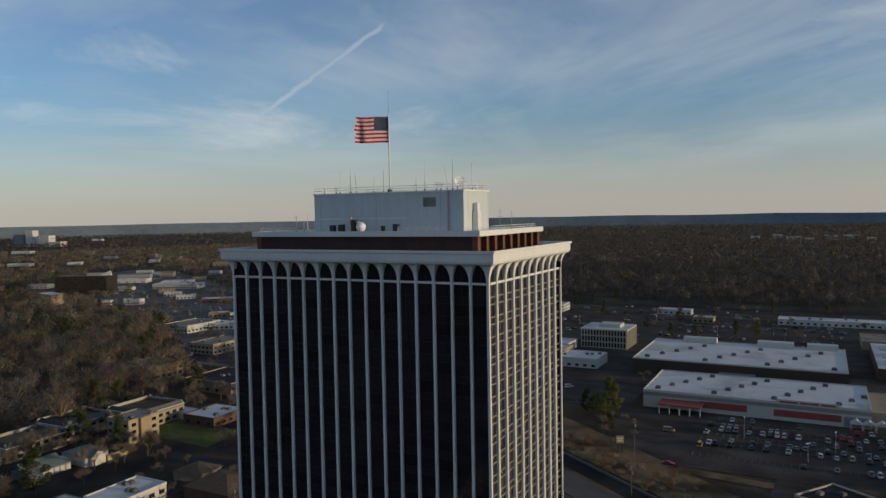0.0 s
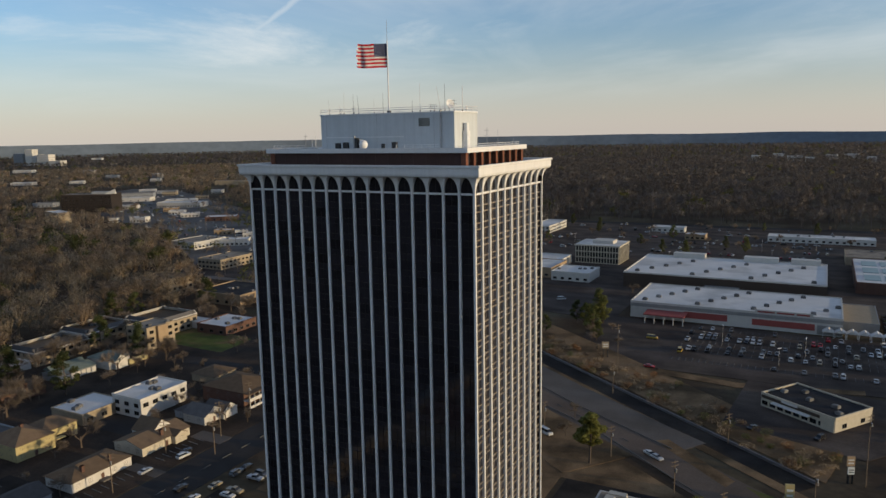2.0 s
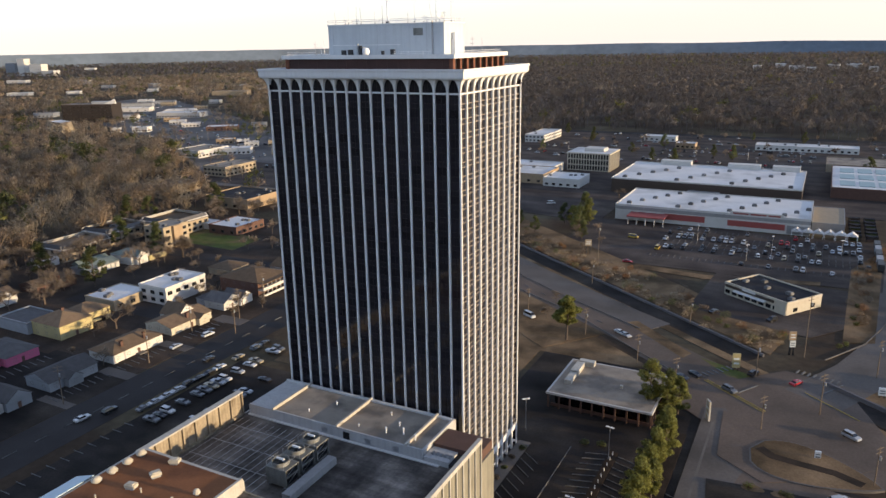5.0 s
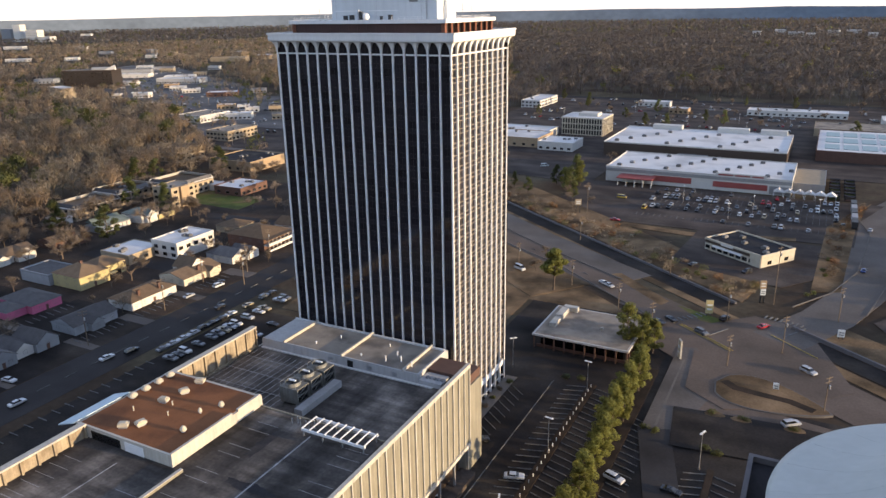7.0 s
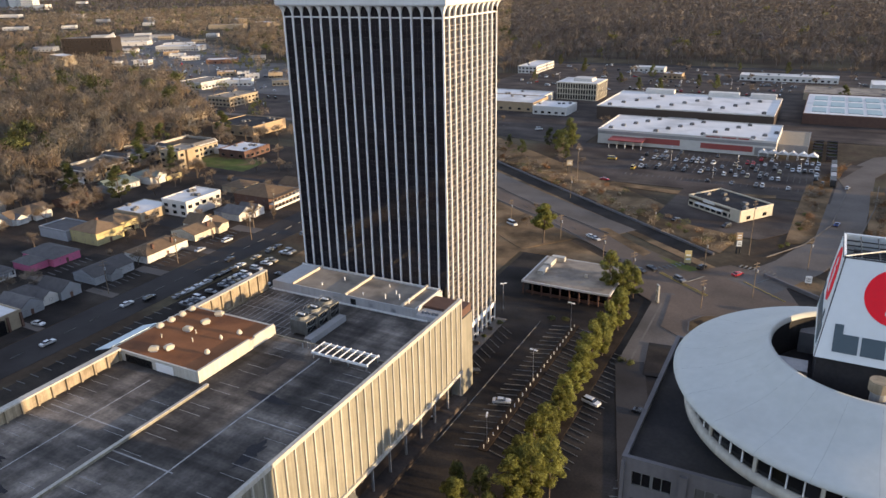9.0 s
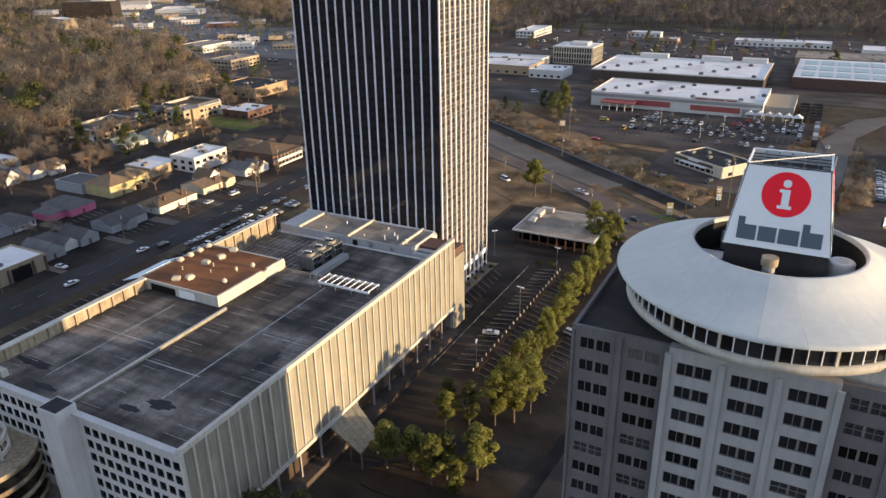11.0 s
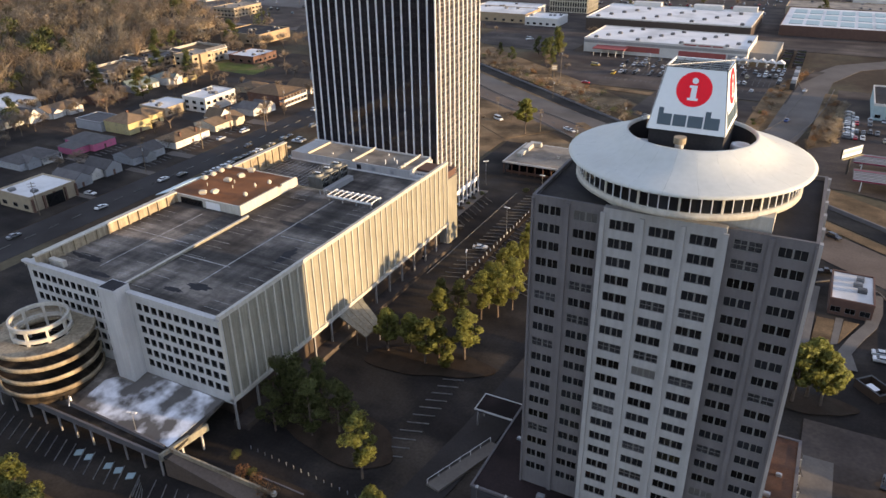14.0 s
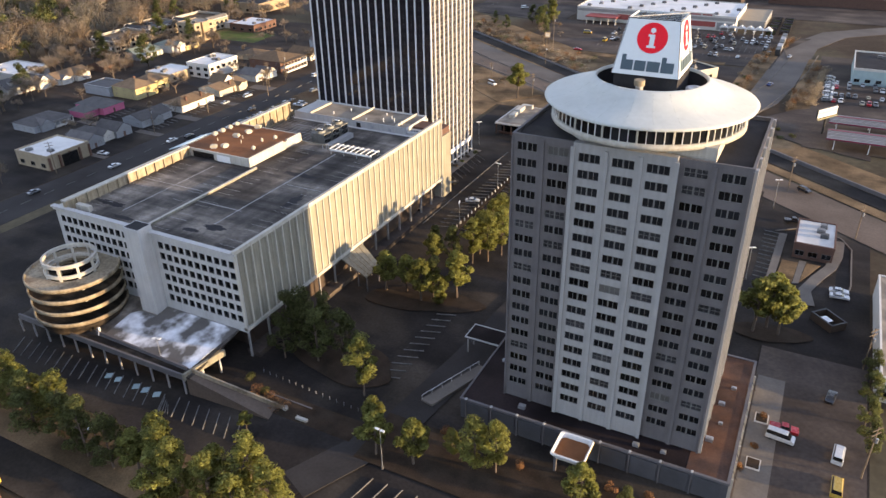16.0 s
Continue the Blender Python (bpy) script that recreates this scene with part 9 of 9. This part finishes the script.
def car(kind, colour, far=False):
    """A car; those far off have one tyre-clad axle at each end."""
    if (kind, colour, far) in protos:
        return protos[kind, colour, far]
    length, w, side, (c0, c1, r0, r1, top) = SHAPES[kind]
    ob = thing("car" if kind != "van" else "van", f"{colour} {kind} parked on the asphalt" if kind != "pickup" else f"{colour} pickup truck parked on the asphalt", "car", "cars")
    g = Geo()
    n = len(side)
    ring = lambda y, k: [(x * (0.97 if k else 1.0), y, z if not k else (z if z < 0.6 else z - 0.03)) for x, z in side]
    g.loft([ring(-w / 2, 1), ring(-w / 2 + 0.12, 0), ring(w / 2 - 0.12, 0), ring(w / 2, 1)])
    if far:
        b_ = w / 2 - 0.30
        g.box(r0 - 0.04, -b_ - 0.03, top - 0.06, r1 + 0.04, b_ + 0.03, top + 0.02)
    part("body", g, paints[colour], ob)
    base = side[-3][1] if kind != "pickup" else 1.12
    a, b = w / 2 - 0.08, w / 2 - 0.30
    g = Geo().loft([[(c0, -a, base - 0.1), (c1, -a, base - 0.1), (c1, a, base - 0.1), (c0, a, base - 0.1)], [(r0, -b, top - 0.05), (r1, -b, top - 0.05), (r1, b, top - 0.05), (r0, b, top - 0.05)]])
    part("glasshouse", g, car_glass, ob, "dark glass")
    if not far:
        part("roof", Geo().loft([[(r0 - 0.04, -b - 0.03, top - 0.06), (r1 + 0.04, -b - 0.03, top - 0.06), (r1 + 0.04, b + 0.03, top - 0.06), (r0 - 0.04, b + 0.03, top - 0.06)], [(r0 + 0.08, -b + 0.08, top + 0.02), (r1 - 0.08, -b + 0.08, top + 0.02), (r1 - 0.08, b - 0.08, top + 0.02), (r0 + 0.08, b - 0.08, top + 0.02)]]), paints[colour], ob)
    for sx in (-length * 0.30, length * 0.30):
        if far:
            part("axle", Geo().tube((sx, -w / 2, 0.33), (sx, w / 2, 0.33), 0.33, n=10), tyre, ob)
            continue
        for sy in (-w / 2 + 0.12, w / 2 - 0.12):
            o = new("wheel", wheel_mesh)
            o.parent = ob
            o.location = (sx, sy, 0.33)
    protos[kind, colour, far] = ob
    return ob


used = set()


FAR_CARS = {}


def far_car(kind, colour, x, y, deg):
    """A few-pixel car far off: a shaped body and a dark cabin, gathered by colour."""
    length, w, side, (c0, c1, r0, r1, top) = SHAPES[kind]
    m = pose(x, y, 0.24, 0, 0, deg)
    for key, rings in ((colour, [[(px, -w / 2, pz) for px, pz in side], [(px, w / 2, pz) for px, pz in side]]),
                       ("glass", [[(c0, -w / 2 + 0.1, 0.9), (c1, -w / 2 + 0.1, 0.9), (r1, -w / 2 + 0.3, top - 0.05), (r0, -w / 2 + 0.3, top - 0.05)], [(c0, w / 2 - 0.1, 0.9), (c1, w / 2 - 0.1, 0.9), (r1, w / 2 - 0.3, top - 0.05), (r0, w / 2 - 0.3, top - 0.05)]]),
                       (colour, [[(r0, -w / 2 + 0.28, top - 0.05), (r1, -w / 2 + 0.28, top - 0.05), (r1, -w / 2 + 0.28, top + 0.03), (r0, -w / 2 + 0.28, top + 0.03)], [(r0, w / 2 - 0.28, top - 0.05), (r1, w / 2 - 0.28, top - 0.05), (r1, w / 2 - 0.28, top + 0.03), (r0, w / 2 - 0.28, top + 0.03)]]),
                       ("tyre", [[(-length * 0.36, -w / 2 + 0.1, 0), (length * 0.36, -w / 2 + 0.1, 0), (length * 0.36, -w / 2 + 0.1, 0.45), (-length * 0.36, -w / 2 + 0.1, 0.45)], [(-length * 0.36, w / 2 - 0.1, 0), (length * 0.36, w / 2 - 0.1, 0), (length * 0.36, w / 2 - 0.1, 0.45), (-length * 0.36, w / 2 - 0.1, 0.45)]])):
        FAR_CARS.setdefault(key, Geo()).loft([[m @ Vector(p) for p in ring] for ring in rings])


def park(kind, colour, x, y, deg):
    if y > 480 or x < -330:
        return far_car(kind, colour, x, y, deg)
    ob = car(kind, colour, y > 230)
    m = pose(x, y, 0.24, 0, 0, deg)
    if ob.name in used:
        return copy_thing(ob, m)
    used.add(ob.name)
    ob.matrix_basis = m
    return ob


rc = random.Random(42)
COL = ["white", "silver", "silver", "silver", "black", "black", "black", "black", "grey", "grey", "grey", "grey", "white", "white", "red", "tan"]


def lot(x0, x1, step, y, deg, fill, far=False):
    x = x0
    while x < x1:
        if rc.random() < fill:
            park(rc.choice(["sedan", "sedan", "suv", "pickup"]), rc.choice(COL), x + rc.uniform(-0.2, 0.2), y + rc.uniform(-0.3, 0.3), deg + rc.uniform(-2, 2) + 180 * rc.randrange(2))
        x += step


for kind, colour, x, y, deg in (("sedan", "white", -26.0, 83.3, 20), ("suv", "white", -38.5, 68, -62), ("suv", "white", -5.4, 92.5, -18), ("sedan", "black", -39.2, 93.5, 40), ("sedan", "black", 7.0, 93.5, -8), ("suv", "silver", 28.9, 134.4, 40), ("pickup", "red", 76.6, 11.2, 3), ("van", "white", 76.2, 8.4, -6),
                                ("sedan", "white", 84.6, 73.0, 4), ("sedan", "white", 84.8, 70.2, 4), ("pickup", "black", 70.6, 112, 10), ("suv", "silver", 31.8, 166.9, -36), ("sedan", "red", 17.3, 194.9, 60), ("suv", "grey", -0.2, 181.4, -36), ("sedan", "black", -14.3, 184.2, -36), ("sedan", "black", -11.1, 188.0, -36),
                                ("sedan", "white", -41, 212, -37), ("sedan", "silver", -38.6, 210.4, -37), ("van", "white", -76.4, 213.6, -30), ("suv", "black", 72, 138.6, -36), ("sedan", "white", -161.9, 53.7, 88), ("sedan", "white", -176.8, 61.1, 5), ("sedan", "white", -162.8, 83.8, 88), ("suv", "black", -159.5, 90.4, 90),
                                ("sedan", "grey", -168, 24, 92), ("sedan", "black", -160, 130, 90), ("suv", "white", -168, 190, 92), ("van", "white", 86.5, 8.0, 85), ("van", "yellow", 86.5, -1.0, 88), ("sedan", "black", 84.6, 26, 80), ("pickup", "white", -190, 176, 60), ("suv", "black", 5, 196, 70), ("sedan", "blue", 48, 268, 80), ("sedan", "silver", 52, 330, 82),
                                ("van", "white", -136, 408, 40), ("van", "yellow", -68, 345, 0), ("van", "yellow", -52, 329, 90), ("sedan", "black", -178, 149, 90), ("suv", "white", -176, 146, 85), ("sedan", "silver", -178.4, 133, 90), ("sedan", "red", -60, 300, 0)):
    park(kind, colour, x, y, deg)
CALM = ["white", "silver", "black", "black", "grey", "grey", "white", "tan", "silver"]
# Rows beside the left street.
for k in range(17):
    y = 96 + 4.4 * k
    if rc.random() < 0.75:
        park(rc.choice(["sedan", "suv"]), rc.choice(CALM), -151.8, y, 90 + rc.uniform(-3, 3))
for k in range(20):
    if rc.random() < 0.75:
        park(rc.choice(["sedan", "suv", "pickup"]), rc.choice(CALM), -144.0, 92 + 2.9 * k, rc.uniform(-4, 4))
for k in range(12):
    if rc.random() < 0.6:
        park(rc.choice(["sedan", "suv"]), rc.choice(CALM), -132.0, 97 + 2.9 * k, rc.uniform(-4, 4))
# Shopping car parks.
for y, fill in ((318, 0.15), (334, 0.3), (341, 0.4), (349, 0.3), (356, 0.6), (363, 0.6), (374, 0.35)):
    lot(-52, 42, 2.9, y, 90, fill)
for y, fill in ((556, 0.5), (572, 0.4), (590, 0.45), (612, 0.4), (640, 0.35), (668, 0.35), (690, 0.25)):
    lot(-120, 12, 3.2, y, 90, fill * 0.75)
for k in range(16):
    park(rc.choice(["sedan", "suv"]), rc.choice(["white", "grey", "black", "black", "silver"]), 74.0, 251 + 2.85 * k, rc.uniform(-3, 3))
for y in (252, 262, 276, 284):
    lot(77, 108, 2.8, y, 90, 0.6)
lot(-20, 30, 3.0, 248, 60, 0.1)
for k in range(90):
    x, y = rc.uniform(-240, 150), rc.uniform(600, 780)
    if not any(a - 3 < x < b + 3 and c - 3 < y < d + 3 for a, c, b, d in FOOT):
        park(rc.choice(["sedan", "suv", "van"]), rc.choice(COL), x, y, rc.choice((0, 90, 88)))
for k in range(50):
    t = rc.uniform(0.0, 1.0)
    side = rc.choice((-1, 1)) * rc.choice((3.5, 7.5, 18, 22))
    park(rc.choice(["sedan", "suv", "van"]), rc.choice(COL), -400 - 500 * t + 0.53 * side, 440 + 320 * t + 0.85 * side, 147)

for k in range(110):
    a, b = rc.uniform(0, 1), rc.uniform(-1, 1)
    x, y = -372 - 760 * a + 46 * b, 440 + 500 * a + 62 * b
    if not any(p - 3 < x < r + 3 and q - 3 < y < t + 3 for p, q, r, t in FOOT):
        park(rc.choice(["sedan", "suv", "van", "pickup"]), rc.choice(["white", "white", "silver", "white", "grey", "black"]), x, y, rc.choice((132, 42, 130)))

g, mats, index = Geo(), [], []
for key, cars_ in FAR_CARS.items():
    g.add(cars_.v, cars_.f)
    index += [len(mats)] * len(cars_.f)
    mats.append(car_glass if key == "glass" else tyre if key == "tyre" else paints[key])
ob = part("parked_cars", g, mats)
ob.data.polygons.foreach_set("material_index", index)
tagged(ob, "rows of distant parked cars on the car parks", "cars", "", "stuff")

# ---- painted lines on the ground: one sheet of marks ----
lines = Geo()


def dash(x0, y0, x1, y1, w=0.14, z=0.42):
    d = (Vector((x1, y1)) - Vector((x0, y0)))
    n = Vector((-d.y, d.x)).normalized() * w / 2
    lines.prism([(x0 + n.x, y0 + n.y), (x0 - n.x, y0 - n.y), (x1 - n.x, y1 - n.y), (x1 + n.x, y1 + n.y)], z - 0.30, z)


Z1 = 0.245
for k in range(33):
    for y in (318, 334, 341, 349, 356, 363, 374):
        dash(-53.4 + 2.9 * k, y - 2.4, -53.4 + 2.9 * k, y + 2.4, 0.18, Z1 + 0.1)
for k in range(8):
    dash(-184.6, 88.5 + 2.7 * k, -180.0, 88.0 + 2.7 * k, 0.2, Z1)
    dash(-214.8, 89.0 + 2.7 * k, -210.2, 88.6 + 2.7 * k, 0.2, Z1)
for k in range(7):
    dash(-184.2, 113.0 + 2.8 * k, -179.8, 112.6 + 2.8 * k, 0.2, Z1)
    dash(-184.4, 142.0 + 2.8 * k, -179.8, 141.6 + 2.8 * k, 0.2, Z1)
for k in range(26):
    y = 64 + 2.7 * k
    dash(-23.6, y, -29.0, y - 1.6, z=Z1)
    dash(-20.9, y, -15.6, y - 1.6, z=Z1)
for k in range(22):
    y = 64 + 2.7 * k
    dash(-7.0, y, -2.0, y - 1.6, z=Z1)
for k in range(16):
    y = 62 + 2.8 * k
    dash(12.8, y, 8.0, y - 1.5, z=Z1)
    dash(14.6, y, 19.4, y - 1.5, z=Z1)
for k in range(12):
    y = 88 + 3.2 * k
    dash(-42.8, y, -38.2, y - 3.6, z=Z1)
for k in range(7):
    dash(12.5 + 2.7 * k, 124, 13.3 + 2.7 * k, 129.4, z=0.46)
dash(-33.4, 62, -33.2, 131, 0.16, Z1)
for k in range(25):
    x = -92 + 2.85 * k
    if not -46.5 < x < -39.5:
        dash(x, -34.8, x + 3.1, -40.2, z=Z1)
for k in range(4):
    dash(-43.6 + 0.8 * k, -36.2 - 0.5 * k, -41.4 + 0.8 * k, -40.0, 0.12, Z1)
dash(-44.4, -35.4, -41.6, -40.4, z=Z1)
dash(-40.6, -34.8, -37.8, -40.2, z=Z1)
dash(-0.2, -34.8, 0.0, -26.3, 0.22, Z1)
dash(0.0, -26.3, -6.2, -24.0, 0.16, Z1)
dash(-1.0, -30.2, -6.5, -28.0, 0.14, Z1)
dash(-0.4, -42.5, -2.6, -38.2, 0.18, Z1)
for k in range(14):
    dash(-1.0 - 0.9 * 0, -8 + 2.8 * k, -5.6, -9.5 + 2.8 * k, z=Z1)
for k in range(7):
    dash(-18 + 2.8 * k, -40.5, -17 + 2.8 * k, -36, z=Z1)
for k in range(9):
    dash(8 + 3.2 * k, -44, 9.4 + 3.2 * k, -36, z=Z1)
for k in range(14):
    dash(76.2, -14 + 2.75 * k, 80.8, -14.2 + 2.75 * k, z=Z1)
for k in range(14):
    dash(63.4, 68 + 2.7 * k, 68.6, 67.4 + 2.7 * k, z=Z1)
for k in range(18):
    dash(-150.6, 20 + 4 * k, -147.0, 20 + 4 * k, z=Z1)
# Lane marks.
for s0 in range(-400, 20, 12):
    a, b = along_av(s0, 32.2 - max(s0 + 60, 0) * 0.05), along_av(s0 + 3, 32.2 - max(s0 + 60, 0) * 0.05)
    dash(*a, *b, 0.12, 0.33)
for k in range(70):
    dash(-164.1, -200 + 9 * k, -164.1, -196 + 9 * k, 0.16, 0.26)
white_lines, lines = lines, Geo()
for off in (35.2, 35.6):
    dash(*along_av(-400, off), *along_av(-60, off), 0.14, 0.33)
for a, b in (((-8, 186), (10, 172)), ((-7.4, 186.7), (10.6, 172.7)), ((20, 190), (34, 178))):
    dash(*a, *b, 0.16, 0.36)
yellow_lines, lines = lines, white_lines
for k in range(9):
    dash(-12 + 1.25 * k, 188 + 1.6 * k, -9.8 + 1.25 * k, 186.4 + 1.6 * k, 0.5, 0.36)
for k in range(8):
    dash(17 + 1.6 * k, 203.5 - 0.5 * k, 17.8 + 1.6 * k, 206 - 0.5 * k, 0.5, 0.36)
dash(2, 181, 7, 189, 0.4, 0.36)
dash(24, 190, 30, 200, 0.4, 0.36)
pads = Geo()
for x in (-61.0, -58.0, -52.4, -49.6, -46.2):
    pads.prism([(x, -37.4), (x + 1.3, -36.6), (x + 0.5, -35.2), (x - 0.8, -36.0)], 0.1, Z1 - 0.004)
tagged(part("parking_pad", pads, teal_trim), "worn pale blue squares on reserved parking bays", "road marking", "", "stuff")
lane_yellow = surf("worn yellow road paint", (0.42, 0.30, 0.07), 0.85, var=0.25, scale=0.5, fine=4)
tagged(part("lane_line", yellow_lines, lane_yellow), "worn yellow centre lines on the avenue", "road marking", "", "stuff")
tagged(part("parking_line", lines, lot_line), "worn white parking and lane lines on the asphalt", "road marking", "", "stuff")

# ---- poles, lamps, signs ----
wood_pole = surf("weathered pole wood", (0.16, 0.12, 0.085), 0.9, var=0.2, scale=1, fine=8)


def utility_pole(x, y, h=12.5, deg=-37):
    ob = thing("utility_pole", "weathered wooden utility pole with cross arms", "utility pole", "utility poles", at=(x, y, 0))
    part("pole", Geo().tube((x, y, 0), (x, y, h), 0.17, 0.11, 8), wood_pole, ob)
    for z in (h - 0.7, h - 1.8):
        part("cross_arm", Geo().turned(x, y, 0.14, 2.6, z, z + 0.16, deg), wood_pole, ob)
    part("transformer", Geo().cyl(x + 0.4, y, 0.26, h - 3.6, h - 2.6, 10), steel, ob)


def lamp_post(x, y, h=9.0, arms=2, deg=0.0):
    ob = thing("street_lamp", "slim steel car-park lamp post", "street lamp", "lamp posts", at=(x, y, 0))
    part("pole", Geo().tube((x, y, 0), (x, y, h), 0.10, 0.06, 7), steel, ob)
    part("foot", Geo().cyl(x, y, 0.28, 0, 0.7, 10), paving, ob)
    for k in range(arms):
        a = radians(deg + 180 * k)
        part("head", Geo().turned(x + 0.6 * math.cos(a), y + 0.6 * math.sin(a), 0.9, 0.4, h - 0.1, h + 0.1, math.degrees(a)), white_metal, ob)


for x, y in ((-29.4, 188.4), (-14.8, 173.6), (10.2, 161.4), (24.1, 177.4), (36.2, 144.9), (-78.1, 216.6), (5.9, 195.7), (39.3, 210.2), (67.0, 137.6), (88, 108.4), (-52, 206), (-168.6, 152.4), (-177.6, 164.3), (-177, 120), (-177, 88), (-177, 40), (-177, 205), (90.5, 40), (90.5, 4), (-66, 262), (-20, 232)):
    utility_pole(x, y, rc.uniform(10.5, 13))
for x, y in ((-684, 611), (-572, 532), (-598, 572), (-541, 543), (-486, 499), (-440, 470), (-640, 640), (-760, 700), (-830, 760), (-720, 760), (-1270, 1187), (-1209, 1157), (-1464, 1343), (-1638, 1371), (-184, 146), (-184, 186), (-178, 232), (-184, 262)):
    utility_pole(x, y, rc.uniform(11, 14))
utility_pole(-70.1, 285.1, 22)
utility_pole(18.8, 217.9, 22)
for x, y in ((-22.7, 129), (11.1, 105.3), (-22.4, 96), (-22.4, 66), (9.7, -33), (-41, -55), (64, 121.2), (-47.0, 134), (62, 70), (-50, -30), (-36, 350), (0, 340), (30, 350), (-10, 325), (-30, 600), (-80, 620), (0, 660), (-100, 560), (-360, 440), (-400, 500), (-470, 570), (-540, 660), (-620, 750), (-700, 840), (-200, 640), (60, 650), (120, 620), (-140, 680), (-40, 640)):
    lamp_post(x, y, rc.uniform(8, 10), 2, rc.uniform(0, 180))


def pylon_sign(x, y, w, h0, h1, mat, label, deg=20, bars=True):
    ob = thing("pylon_sign", label, "sign", at=(x, y, 0))
    for s in (-w * 0.3, w * 0.3):
        c, n = math.cos(radians(deg)), math.sin(radians(deg))
        part("post", Geo().box(x + s * c - 0.15, y + s * n - 0.15, 0, x + s * c + 0.15, y + s * n + 0.15, h0), dark_metal, ob)
    part("board", Geo().turned(x, y, w, 0.5, h0, h1, deg), mat, ob)
    if bars:
        k = Vector((math.sin(radians(deg)), -math.cos(radians(deg))))
        for j in range(2):
            z = h0 + (h1 - h0) * (0.25 + 0.32 * j)
            part("bar", Geo().turned(x + k.x * 0.27, y + k.y * 0.27, w * 0.7, 0.06, z, z + (h1 - h0) * 0.13, deg), sign_white if mat is not sign_white else sign_dark, ob, "plain bar")
    return ob


pylon_sign(-81.0, 306, 3.2, 4.5, 7.6, wall_tan, "tan square roadside sign", 25)
pylon_sign(14.7, 218.3, 2.2, 5.4, 8.4, wall_orange, "tall tan and white pylon sign", 25)
pylon_sign(14.9, 218.1, 1.8, 3.0, 5.2, sign_white, "white lower board of the pylon sign", 25)
pylon_sign(-0.3, 197.5, 2.4, 1.2, 6.0, wall_yellow, "yellow and white forecourt price sign", 20)
pylon_sign(-3.4, 160.2, 2.2, 0.6, 6.5, cream_light, "pale masonry entrance sign", -60)
pylon_sign(24.1, 152.2, 1.4, 0.3, 2.4, sign_white, "small white island sign", 10)
pylon_sign(40.0, 196, 2.0, 1.0, 3.4, sign_white, "small white roadside sign", 10)
# White marker posts along the car-park island.
pm = Geo().cyl(0, 0, 0.13, 0, 1.1, 8).dome(0, 0, 1.1, 0.13, 8, 2).mesh("marker_post")
pm.materials.append(white_metal)
for k in range(26):
    o = new("marker_post", pm)
    o.location = (-22.3, 64 + 2.7 * k, 0.02)
    tagged(o, "short white marker post on the island", "post", "marker posts")
ps = Geo().cyl(0, 0, 0.07, 0, 0.8, 8).dome(0, 0, 0.8, 0.07, 8, 2).mesh("marker_post")
ps.materials.append(steel)
for k in range(16):
    o = new("marker_post", ps)
    o.location = (-30 + 1.9 * k, -19.6 - 0.12 * k, 0.02)
    tagged(o, "short thin marker post beside the walk", "post", "marker posts")
# Planters and low walls on the forecourt.
for y in (-1, 13):
    pl = thing("planter", "square brick-edged planter on the forecourt", "planter", "planters", at=(72.3, y, 0))
    part("kerb", Geo().box(71.0, y - 1.5, 0, 73.6, y + 1.5, 0.6), wall_white, pl)
    part("soil", Geo().box(71.2, y - 1.3, 0.6, 73.4, y + 1.3, 0.66), mulch, pl)
sk = thing("low_wall", "low grey kerb wall beside the exit ramp", "wall", at=(-12, -30, 0))
part("stretch", Geo().box(-26, -25.4, 0, -12.4, -25.1, 0.5), wing_precast, sk)
part("stretch", Geo().box(-13.6, -29.4, 0, -10.8, -28.7, 0.9), cream_light, sk)
rfs = thing("walkway_steps", "pale concrete walkway with railings by the podium", "walkway", at=(12, -4, 0))
part("slab", Geo().prism([(7.0, -12.8), (10.0, -13.4), (15.8, 3.0), (13.2, 3.4)], 0, 0.8), paving, rfs)
for k in range(7):
    f = k / 6
    part("post", Geo().cyl(7.2 + 6.0 * f, -12.6 + 16 * f, 0.05, 0.8, 1.8, 6), white_metal, rfs)
part("rail", Geo().tube((7.2, -12.6, 1.8), (13.2, 3.4, 1.8), 0.05, n=6), white_metal, rfs)
